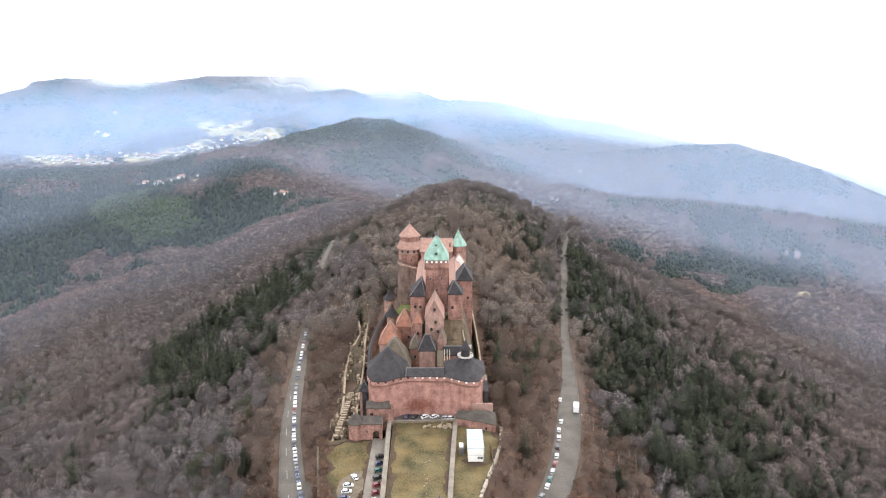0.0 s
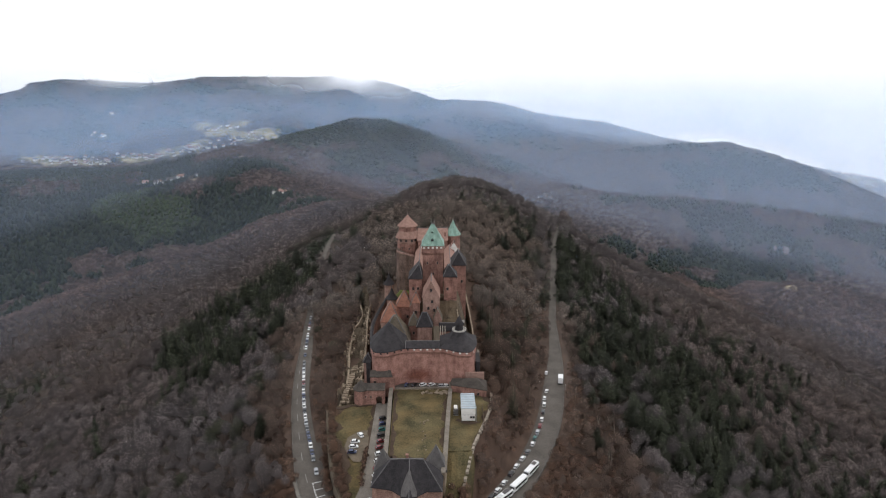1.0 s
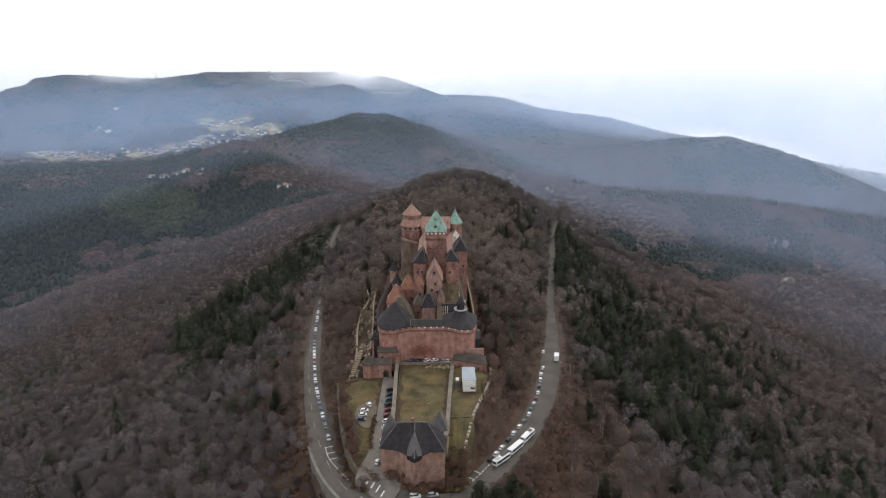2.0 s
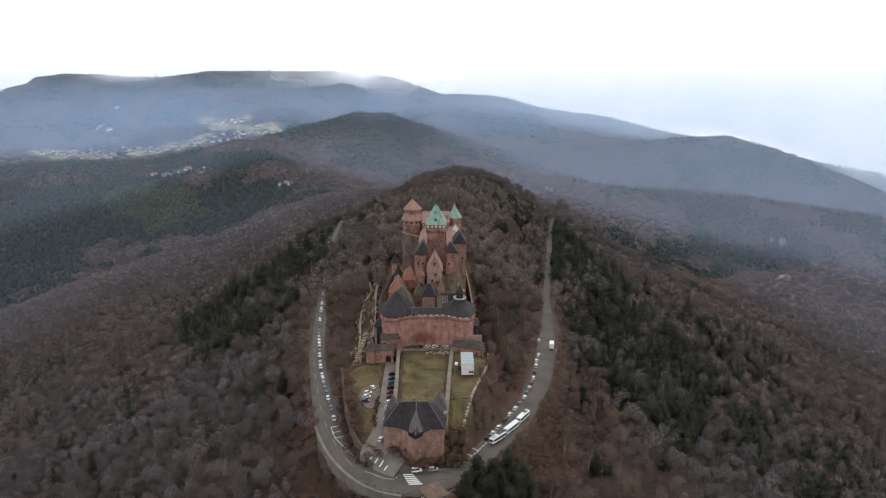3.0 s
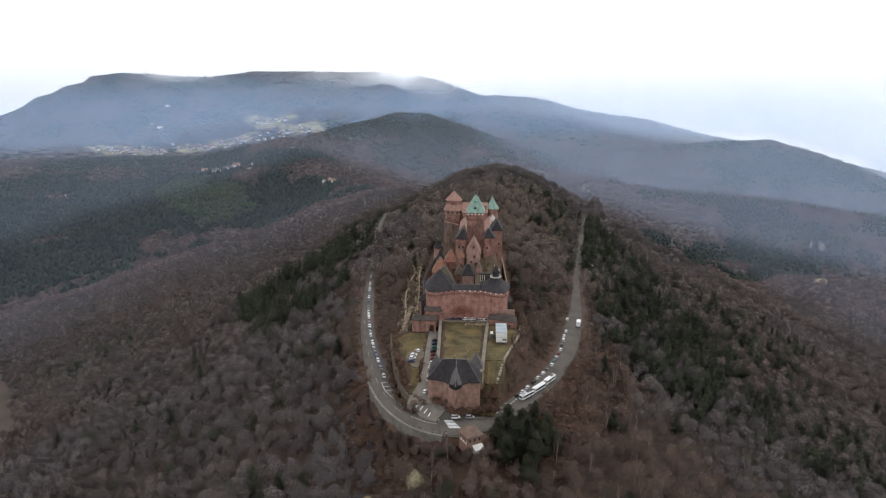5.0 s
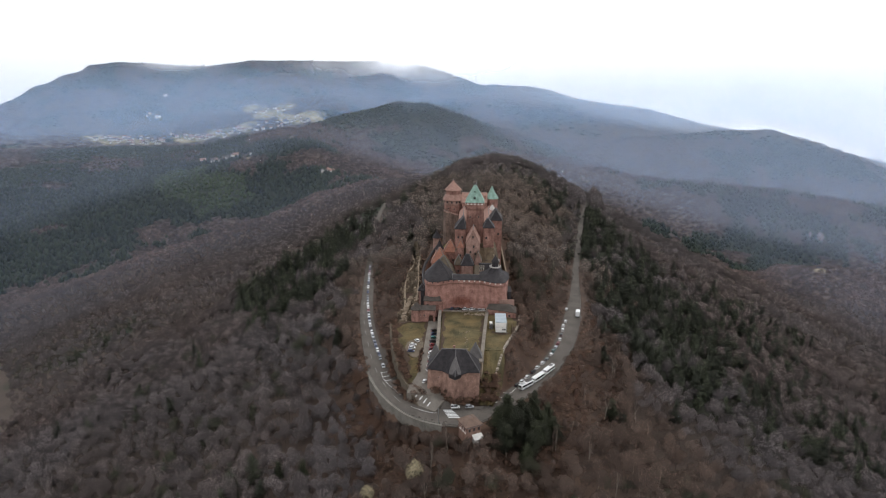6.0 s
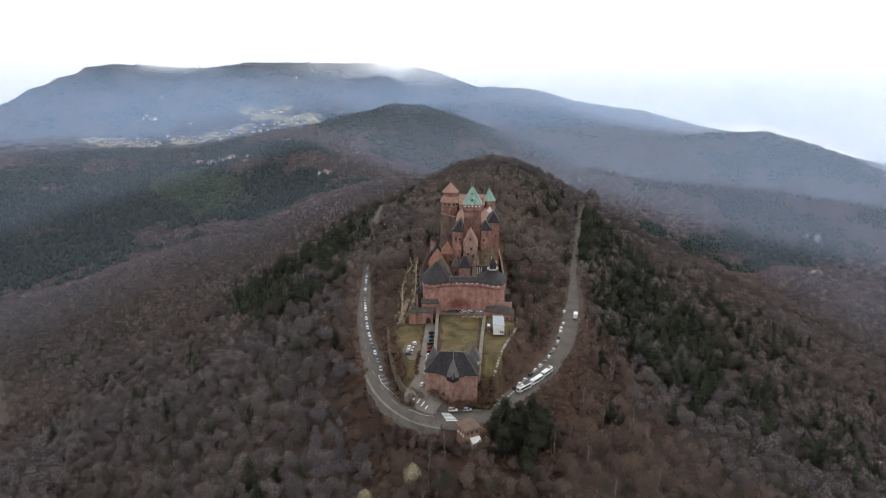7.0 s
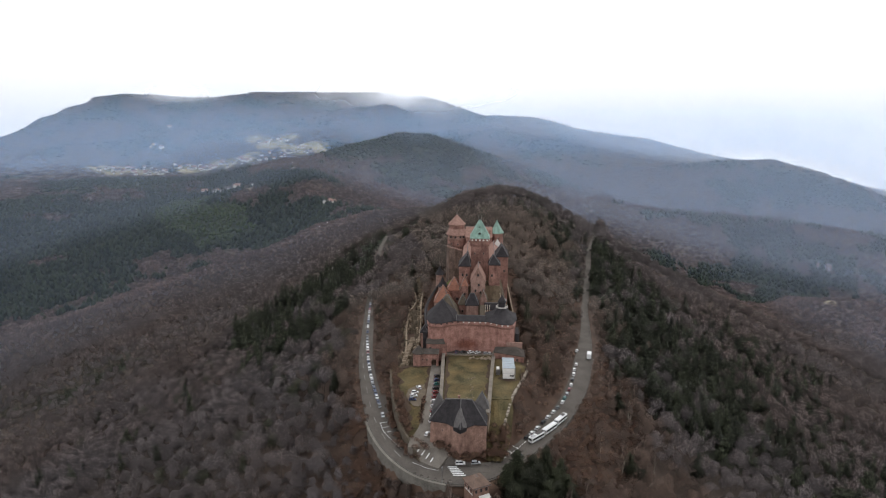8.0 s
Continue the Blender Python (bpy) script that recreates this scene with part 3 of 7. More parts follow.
def great_bastion():
    b = tagged(empty("great_bastion", (-6, 205, 0)), "massive pink sandstone bastion between two round slate-roofed towers", "castle bastion")

    def bulge(x):
        u = abs(x + 0.1) / 20.1
        k = min(max((u - 0.30) / 0.45, 0), 1)
        return 1.6 - 3.9 * k * k * (3 - 2 * k) + (4.5 * ((u - 0.86) / 0.14) ** 2.2 if u > 0.86 else 0)
    xs = [-20.1 + 40.2 * i / 64 for i in range(65)]
    front = [(x, bulge(x)) for x in xs]
    part("wall", prism(front + [(20.1, 13), (6.5, 13), (6.5, 4.6), (-7, 4.6), (-7, 13), (-20.1, 13)], -2.5, 13.2), SANDSTONE_PINK, b)
    out = [(x * 1.012, y - 0.5) for x, y in front]
    part("parapet", prism(out + [(20.4, 13), (6.5, 13), (6.5, 4.6), (-7, 4.6), (-7, 13), (-20.4, 13)], 13.2, 14.75), SANDSTONE_PINK, b)
    bm = bmesh.new()
    for i in range(1, 84):
        x = -20.1 + 40.2 * i / 84
        y = bulge(x)
        box(x - 0.14, y - 0.42, 12.6, x + 0.14, y + 0.2, 13.18, bm)
    tagged(part("corbel_frieze", bm, SANDSTONE_DARK, b), kind="stuff")
    for i in range(16):
        x = -18.6 + 37.6 * i / 15
        light = i >= 6
        win = part("shutter", box(x - 0.32, bulge(x) - 0.6, 14.0, x + 0.32, bulge(x) - 0.4, 14.55), WHITE if light else DARK, b, "white painted shutter" if light else "dark open embrasure")
    # roof: two half cones joined by a straight range, eaves following the parapet
    for cx, x0, x1, tip, r_top in ((-13.6, -20.9, -6.9, 23.4, 0.15), (13.8, 6.3, 20.9, 20.0, 1.7)):
        base = [(x, bulge(x) - 0.75) for x in np.linspace(x0, x1, 17)] + [(x1, 13.6), (x0, 13.6)]
        cy = 7.2
        n = len(base)
        mid = [(cx + (x - cx) * 0.5, cy + (y - cy) * 0.5, 14.9 + (tip - 14.9) * 0.5) for x, y in base]
        top = [(cx + r_top * (x - cx) / 8, cy + r_top * (y - cy) / 8, tip) for x, y in base]
        roof = part("tower_roof", loft(bmesh.new(), [[(x, y, 14.7) for x, y in base], [(x, y, 14.95) for x, y in base], mid, top]), SLATE, b)
        part("hip_cap", loft(bmesh.new(), [[(x1 - 0.12, 0.6, 15.0), (x1 + 0.12, 0.6, 15.0), (x1 + 0.12, 0.6, 15.25), (x1 - 0.12, 0.6, 15.25)], [(x1 - 0.12, 4.2, 16.7), (x1 + 0.12, 4.2, 16.7), (x1 + 0.12, 4.2, 16.95), (x1 - 0.12, 4.2, 16.95)]]), LEAD, roof) if cx < 0 else None
    base = [(x, bulge(x) - 0.75) for x in np.linspace(-7.0, 6.4, 9)]
    rows = [[(x, y, 14.7) for x, y in base] + [(6.4, 7, 14.7), (-7, 7, 14.7)], [(x, y, 14.95) for x, y in base] + [(6.4, 7, 14.95), (-7, 7, 14.95)], [(x, 4.0, 16.6) for x, y in base] + [(6.4, 4.3, 16.6), (-7, 4.3, 16.6)]]
    part("range_roof", loft(bmesh.new(), rows), SLATE, b)
    ridge_cap(b, (-7, 4.1, 16.7), (6.4, 4.1, 16.7))
    cx, cy = 13.9, 7.2
    lantern = part("lantern", loft(bmesh.new(), [ring(cx, cy, 1.55, 19.6, 12), ring(cx, cy, 1.55, 22.4, 12)]), SLATE, b, "slate-hung lantern drum")
    part("gallery", loft(bmesh.new(), [ring(cx, cy, 1.7, 19.5, 24), ring(cx, cy, 2.8, 19.9, 24), ring(cx, cy, 2.8, 20.5, 24), ring(cx, cy, 2.55, 20.5, 24), ring(cx, cy, 2.5, 20.0, 24), ring(cx, cy, 1.5, 20.0, 24)], False, False), STONE_RING, lantern, "pale stone ring gallery")
    part("cap", loft(bmesh.new(), [ring(cx, cy, 1.95, 22.3, 12), ring(cx, cy, 1.95, 22.5, 12), ring(cx, cy, 0.06, 26.0, 12)]), SLATE, lantern)
    part("banner", box(cx + 0.4, cy - 0.1, 22.6, cx + 2.1, cy + 0.1, 24.0), STONE_RING, lantern, "pale cloth sheet")
    return b


SANDSTONE_PINK = surface("bastion_sandstone", (0.242, 0.121, 0.095), (0.463, 0.254, 0.207), 2.6, 0.9, 0.06, 8, detail=9, streak=0.5, soft=0.115, stain=((-8.0, 206, 3.4), (6.0, 9.0, 2.7)))
SANDSTONE_DARK = surface("dark_sandstone", (0.15, 0.08, 0.062), (0.27, 0.15, 0.115), 3.0, 0.95, 0.05, 6)
great_bastion()


def house(name, label, x0, y0, x1, y1, z0, z1, h, roof, along="y", stone=None, windows=(), sides=(), category="castle building", inset=None, stack=None, shift=0.0):
    """A walled block with a gable ('x', 'y') or hip ('h') roof. windows: (x, z) on the front; sides: (face, y, z)."""
    stone = stone or SANDSTONE
    e = tagged(empty(name, ((x0 + x1) / 2, (y0 + y1) / 2, z0)), label, category)
    w, d, t = (x1 - x0) / 2, (y1 - y0) / 2, z1 - z0
    bm = box(-w, -d, 0, w, d, t)
    if along == "y":
        for y in (-d, d - 0.5):
            loft(bm, [[(-w, yy, t), (0, yy, t + h), (w, yy, t)] for yy in (y, y + 0.5)])
    elif along == "x":
        for x in (-w, w - 0.5):
            loft(bm, [[(xx, -d, t), (xx, 0, t + h), (xx, d, t)] for xx in (x, x + 0.5)])
    part("wall", bm, stone, e)
    if along == "h":
        i = min(w, d) if inset is None else inset
        rw, rd = max(w - i, 0.04), max(d - i, 0.04)
        eave = rect(-w - 0.4, -d - 0.4, w + 0.4, d + 0.4)
        part("roof", loft(bmesh.new(), [[(x, y, t - 0.1) for x, y in eave], [(x, y, t + 0.15) for x, y in eave], [(x + shift, y, t + h) for x, y in rect(-rw, -rd, rw, rd)]]), roof, e)
        for sx in (-1, 1):
            ridge_cap(e, (sx * (w + 0.35), -d - 0.35, t + 0.2), (sx * rw + shift, -rd, t + h + 0.1), 0.28)
        ridge_cap(e, (-rw + shift, -rd if rw < rd else 0, t + h + 0.1), (rw + shift, rd if rw < rd else 0, t + h + 0.1), 0.3) if rw + rd > 0.3 else None
    else:
        part("roof", gable_roof(-w, -d + (0.6 if along == "y" else 0), w, d, t + 0.2, h, along, 0.3), roof, e)
        ridge_cap(e, (0, -d + 0.4, t + h + 0.2) if along == "y" else (-w, 0, t + h + 0.2), (0, d, t + h + 0.2) if along == "y" else (w, 0, t + h + 0.2), 0.35)
        if along == "y":
            for sx in (-1, 1):
                part("coping", loft(bmesh.new(), [[(sx * (w + 0.15), y, t - 0.1), (0, y, t + h + 0.25), (0, y, t + h + 0.75), (sx * (w + 0.15), y, t + 0.4)] for y in (-d - 0.12, -d + 0.55)]), SANDSTONE_PALE, e)
    for wx, wz in windows:
        window(e, wx, -d, wz)
    for face, wy, wz in sides:
        window(e, w if face == "x" else -w, wy, wz, 0.9, 1.4, face)
    if stack:
        chimney(e, *stack)
    return e


def round_tower(name, label, x, y, r, z0, z1, h, roof, stone=None, n=24, lights=()):
    e = tagged(empty(name, (x, y, z0)), label, "tower")
    t = z1 - z0
    part("wall", loft(bmesh.new(), [ring(0, 0, r * 1.05, 0, n), ring(0, 0, r, t * 0.85, n), ring(0, 0, r, t, n)]), stone or SANDSTONE, e)
    part("cornice", loft(bmesh.new(), [ring(0, 0, r + 0.02, t - 0.8, n), ring(0, 0, r + 0.28, t - 0.5, n), ring(0, 0, r + 0.28, t - 0.02, n)]), SANDSTONE_PALE, e)
    part("roof", loft(bmesh.new(), [ring(0, 0, r + 0.6, t, n), ring(0, 0, r + 0.6, t + 0.22, n), ring(0, 0, r * 0.52, t + h * 0.46, n), ring(0, 0, 0.06, t + h, n)]), roof, e)
    part("finial", loft(bmesh.new(), [ring(0, 0, 0.09, t + h - 0.2, 6), ring(0, 0, 0.16, t + h + 0.4, 6), ring(0, 0, 0.03, t + h + 1.6, 6)]), LEAD, e)
    for a, z in lights:
        window(e, r * math.sin(a), -r * math.cos(a) + 0.02, z, 0.6, 1.0)
    return e


def keep():
    e = tagged(empty("keep", (-2.7, 264, 8)), "tall square pink sandstone keep with a green copper roof", "castle keep")
    part("wall", box(-4.6, -4.6, 0, 4.6, 4.6, 30.9), SANDSTONE, e)
    bm = bmesh.new()
    for i in range(11):
        for sx, sy in ((-1, 0), (0, -1), (1, 0)):
            p = -4.45 + 8.9 * i / 10
            x, y = (p, -4.6) if sy else (sx * 4.6, p)
            box(x - 0.2, y - 0.45 if sy else y - 0.2, 30.0, x + 0.2 if sy else x + 0.45, y + 0.2, 30.88, bm) if not (sx == -1 and not sy) else box(x - 0.45, y - 0.2, 30.0, x + 0.2, y + 0.2, 30.88, bm)
    tagged(part("corbels", bm, SANDSTONE_DARK, e), kind="stuff")
    part("parapet", box(-5.0, -5.0, 30.9, 5.0, 5.0, 34.1), SANDSTONE, e)
    for i in range(5):
        x = -3.9 + 1.95 * i
        part("shutter", box(x - 0.42, -5.2, 33.0, x + 0.42, -4.98, 33.75), WHITE, e, "white painted shutter")
        for sx in (-1, 1):
            part("shutter", box(sx * 5.1 - 0.1, x - 0.4, 33.0, sx * 5.1 + 0.1, x + 0.4, 33.7), WHITE, e, "white painted shutter")
    roof = part("roof", loft(bmesh.new(), [[(x, y, 34.1) for x, y in rect(-5.25, -5.25, 5.25, 5.25)], [(x, y, 34.35) for x, y in rect(-5.25, -5.25, 5.25, 5.25)], [(x, y, 43.4) for x, y in rect(-0.6, -0.25, 0.6, 0.25)]]), COPPER, e)
    part("ridge_cap", box(-0.75, -0.32, 43.3, 0.75, 0.32, 43.75), LEAD, roof)
    for x in (-0.7, 0.7):
        part("finial", loft(bmesh.new(), [ring(x, 0, 0.12, 43.7, 6), ring(x, 0, 0.2, 44.3, 6), ring(x, 0, 0.03, 46.2, 6)]), LEAD, roof)
    for x, y, z, s in ((-0.2, -3.9, 36.0, 0.9), (-0.2, -2.3, 39.5, 0.6)):
        bm = loft(bmesh.new(), [[(x - s, yy, z), (x + s, yy, z), (x + s, yy, z + s * 1.3), (x, yy, z + s * 2.4), (x - s, yy, z + s * 1.3)] for yy in (y - 0.5, y + 1.9)])
        dormer = part("dormer", bm, COPPER, roof)
        part("opening", box(x - s * 0.6, y - 0.56, z + 0.25, x + s * 0.6, y - 0.48, z + s * 1.25), DARK, roof)
    for x, z in ((-2.5, 25.5), (2.1, 25.6), (0.2, 20.5), (-2.6, 16), (2.4, 13.5)):
        window(e, x, -4.6, z, 0.6, 1.0)
    for y, z in ((-2, 24), (1.5, 18)):
        window(e, 4.6, y, z, 0.6, 1.0, "x")
    return e


keep()


def great_tower():
    e = tagged(empty("great_tower", (-17.3, 327, -3)), "broad round sandstone tower with stepped faded tile roofs", "tower")
    part("wall", loft(bmesh.new(), [ring(0, 0, 6.7, 0, 32), ring(0, 0, 6.1, 20, 32), ring(0, 0, 5.9, 31.5, 32)]), SANDSTONE, e)
    part("gallery", loft(bmesh.new(), [ring(0, 0, 5.9, 30.4, 32), ring(0, 0, 6.35, 31.4, 32), ring(0, 0, 6.35, 33.6, 32)]), SANDSTONE_PALE, e)
    for a in (-1.1, -0.6, -0.1, 0.4, 0.75, 1.1):
        x, y = 6.35 * math.sin(a), -6.35 * math.cos(a)
        bm = loft(bmesh.new(), [[(x + c * math.cos(a) * 0.55 + 0.08 * math.sin(a), y + c * math.sin(a) * 0.55 - 0.08 * math.cos(a), z) for c in (-1, 1)] + [(x + c * math.cos(a) * 0.55 - 0.3 * math.sin(a), y + c * math.sin(a) * 0.55 + 0.3 * math.cos(a), z) for c in (1, -1)] for z in (32.0, 33.3)])
        part("opening", bm, DARK, e)
    part("skirt_roof", loft(bmesh.new(), [ring(0, 0, 6.9, 33.6, 32), ring(0, 0, 6.9, 33.85, 32), ring(0, 0, 5.0, 37.4, 32)]), PINKTILE, e)
    part("drum", loft(bmesh.new(), [ring(0, 0, 4.9, 37.2, 16), ring(0, 0, 4.9, 39.9, 16)]), SANDSTONE, e)
    part("upper_roof", loft(bmesh.new(), [ring(0, 0, 5.7, 39.9, 8), ring(0, 0, 5.7, 40.15, 8), ring(0, 0, 2.6, 43.4, 8), ring(0, 0, 0.08, 46.2, 8)]), PINKTILE, e)
    part("finial", loft(bmesh.new(), [ring(0, 0, 0.1, 46, 6), ring(0, 0, 0.2, 46.6, 6), ring(0, 0, 0.03, 48.4, 6)]), LEAD, e)
    for a, z in ((-0.5, 28), (0.15, 27.6), (-0.1, 21), (0.4, 16), (-0.45, 14), (0.0, 9)):
        window(e, 6.15 * math.sin(a), -6.2 * math.cos(a), z, 0.6, 1.1)
    return e


great_tower()
GREYSTONE = surface("weathered_sandstone", (0.092, 0.066, 0.053), (0.26, 0.180, 0.145), 4.5, 0.95, 0.08, 9, detail=9, streak=0.6, soft=0.13)


def shield_wall():
    """The thick weathered bulwark that stands before the great tower."""
    e = tagged(empty("shield_wall", (-16.8, 316, -4)), "thick weathered grey-pink shield wall with a worn raked top", "castle wall")
    foot = [(-5.9, 9), (-6.5, 3), (-6.2, -1.5), (-4.6, -4.4), (-1.4, -5.6), (3.4, -5.4), (5.2, -4.6), (5.8, 9)]
    heights = [29, 29.4, 29.5, 29.3, 29.0, 27.4, 22.5, 23.5]
    part("wall", loft(bmesh.new(), [[(x * 1.06, y * 1.06, 0) for x, y in foot], [(x, y, h) for (x, y), h in zip(foot, heights)]]), GREYSTONE, e)
    cope_rng = random.Random(4)
    for (x0, y0), (x1, y1), h0, h1 in zip(foot[1:6], foot[2:7], heights[1:6], heights[2:7]):
        for i in range(4):
            a, b = i / 4, (i + 0.86) / 4
            up = cope_rng.uniform(0.2, 0.7)
            bm = loft(bmesh.new(), [[(x0 + (x1 - x0) * t + dx, y0 + (y1 - y0) * t + dy, h0 + (h1 - h0) * t + dz) for dx, dy, dz in ((0, -0.15, -0.3), (0, 0.8, -0.3), (0, 0.8, up), (0, -0.15, up))] for t in (a, b)])
            part("coping_stone", bm, SANDSTONE_PALE, e)
    for x, z in ((-3.0, 19), (1.6, 22), (2.2, 14), (-1.0, 11)):
        window(e, x, -5.4 if x > -2 else -5.1, z, 0.5, 0.9)
    return e


shield_wall()
round_tower("copper_tower", "round sandstone tower with a green copper cone roof", 8.0, 328, 3.9, 2, 31.6, 8.4, COPPER, None, 24, ((-0.4, 24), (0.3, 20), (0.2, 26)))
house("palace", "long sandstone palace with a faded red tiled roof", -11.5, 321, 4.8, 335, 2, 29.6, 5.6, PINKTILE, "x", None, ((-6, 24), (-3, 24), (0, 24), (3, 24), (6, 24)), stack=(6.9, -4.5, 29))
house("palace_wing", "narrow palace wing with a faded tile roof", -12.5, 274, -7.2, 320, 2, 24, 3.6, PINKTILE, "y", None, ((-1, 17), (1, 17)), (("-x", -14, 16), ("-x", -6, 16), ("-x", 2, 16), ("-x", 10, 16)))
house("palace_wing", "narrow palace wing with a faded tile roof", 3.0, 272, 8.4, 318, 2, 25, 3.2, PINKTILE, "y", None, ((0, 19),), (("x", -12, 18), ("x", -4, 18), ("x", 4, 18), ("x", 12, 18)))
house("ruined_gable", "pale ruined gable with a large opening", 5.2, 313, 11.0, 316.5, 2, 26, 4.5, PINKTILE, "y", WHITE, ((-0.6, 23), (1.2, 20)))
house("annex", "sandstone annex with a steep slate hip roof", -13.3, 250.5, -7.6, 262, 4, 29.2, 6.4, SLATE, "h", None, ((-1.0, 20), (1.2, 20), (-1, 15)), (("-x", 0, 19),), inset=2.8, shift=1.7)
house("annex", "sandstone annex with a steep slate hip roof", 2.2, 250, 7.9, 257.5, 4, 30.2, 4.6, SLATE, "h", None, ((-1.2, 20), (1.3, 14)), (("x", 0, 21),), inset=2.4, shift=-0.6)
house("annex", "sandstone annex with a steep slate hip roof", 6.2, 271, 12.9, 284, 2, 29.6, 5.8, SLATE, "h", None, ((-1.2, 21), (1.4, 19)), (("x", -2, 21), ("x", 2, 16)))
house("gable_house", "tall sandstone house with a pointed stepped gable", -6.9, 237, 0.3, 251, 4, 24.4, 7.2, PINKTILE, "y", SANDSTONE_PALE, ((0.4, 18.5), (-1.2, 15.5), (1.3, 14.6), (0, 23.6)), (("-x", -2, 17), ("x", -2, 16)))
house("stair_tower", "slim sandstone stair tower with a tile roof", -11.6, 239, -8.2, 244, 4, 22, 4.5, REDTILE, "h", None, ((0, 13), (0.6, 9)), (("-x", 0, 12),))
house("small_tower", "small square tower with a slate hip roof", -9.0, 224.6, -2.9, 230, 0, 16.4, 5.4, SLATE, "h", SANDSTONE_PALE, (), inset=2.0)
house("lean_house", "low house with a mossy brown hip roof", -12.6, 230, -8.8, 236, 0, 15.0, 4.6, BROWNTILE, "h", SANDSTONE, ((0, 11),))
house("lean_house", "low house with pale gable and brown roof", -2.2, 231, 1.2, 238, 0, 16.6, 4.4, BROWNTILE, "y", SANDSTONE_PALE, ((0, 13),))
house("lodging", "lodging with a steep mossy brown roof", -24.2, 220, -12.2, 233, 0, 11.2, 9.6, BROWNTILE, "h", SANDSTONE_PALE, ((-2, 6), (2, 6)), inset=5.2)
house("lodging", "lodging with a red clay tile roof", -25.4, 240, -17.2, 250, 0, 12.8, 7.4, REDTILE, "h", SANDSTONE_PALE, ((-2.4, 8), (0, 8), (2.4, 8)), (("-x", 0, 8),), stack=(2.0, -1.0, 14.5), inset=3.7)
house("lodging", "lodging with an orange clay tile roof", -19.2, 250, -12.2, 259, 0, 16.2, 6.0, REDTILE, "h", SANDSTONE, ((-2, 11), (1.5, 11)), inset=3.0)
house("lodging", "small stone house with a brown tile roof", -12.8, 244.5, -8.4, 250, 2, 17.5, 4.2, BROWNTILE, "y", SANDSTONE, ((0, 10),))
round_tower("turret", "small round turret with a slate cone", -26.3, 300, 2.4, -4, 11.4, 5.6, SLATE, SANDSTONE_PALE, 16, ((0, 10), (-0.6, 7)))
round_tower("turret", "small round turret with a slate cone", -23.8, 285.5, 2.5, -4, 8.2, 6.0, SLATE, SANDSTONE_PALE, 16, ((0.2, 8),))
house("covered_walk", "slate-roofed covered wall walk", 0.2, 227.5, 7.2, 230.5, 0, 13.4, 3.0, SLATE, "x", SANDSTONE)


house("wall_turret", "small square wall turret with a slate hip roof", -29.6, 209.5, -26.4, 213.5, -4, 7.6, 3.2, SLATE, "h", SANDSTONE_PALE, ((0, 8.6),), inset=1.6)


# slate-hung wall whose dark face also stands in for the shadowed ditch
def flank_wall(x0, x1, y0, y1, top):
    e = tagged(empty("flank_wall", (x0, y0, -4)), "slate-hung wall beside the bastion, dark also for the ditch's shadow", "castle wall")
    part("wall", box(0, 0, 0, x1 - x0, y1 - y0, top + 4), SANDSTONE_DARK, e)
    part("slate_hanging", box(-0.08, -0.12, 3.0, x1 - x0 + 0.08, -0.002, top + 4.1), SLATE, e, "dark hung slates")
    part("capping", box(-0.15, -0.2, top + 4, x1 - x0 + 0.15, y1 - y0 + 0.1, top + 4.3), SLATE, e)


flank_wall(-28.2, -26.5, 206.5, 209, 8.6)
flank_wall(14.3, 15.8, 206.5, 215, 8.8)


RAFTER = surface("new_timber", (0.30, 0.26, 0.21), (0.45, 0.40, 0.33), 1.0, 0.8)


def timber_shed():
    e = tagged(empty("timber_shed", (0.4, 223, 0)), "open timber shed with pale rafters showing", "shed")
    part("wall", box(-2.4, -1.6, 0, 2.4, 3.5, 9.5), SANDSTONE, e)
    for x in (-2.2, -0.7, 0.8, 2.2):
        part("post", box(x - 0.13, -1.5, 9.5, x + 0.13, -1.24, 12), TIMBER, e)
    for i in range(3):
        x = 0.2 + 0.95 * i
        part("rafter", loft(bmesh.new(), [[(x - 0.13, -2, 11.9), (x + 0.13, -2, 11.9), (x + 0.13, -2, 12.15), (x - 0.13, -2, 12.15)], [(x - 0.13, 2.4, 16.4), (x + 0.13, 2.4, 16.4), (x + 0.13, 2.4, 16.65), (x - 0.13, 2.4, 16.65)]]), RAFTER, e, "pale new rafter")
    part("roof", loft(bmesh.new(), [[(-2.6, -1.9, 11.8), (-0.2, -1.9, 11.8), (-0.2, 2.4, 16.4), (-2.6, 2.4, 16.4)], [(-2.6, -1.9, 11.6), (-0.2, -1.9, 11.6), (-0.2, 2.4, 16.2), (-2.6, 2.4, 16.2)]]), BROWNTILE, e)
    return e


timber_shed()


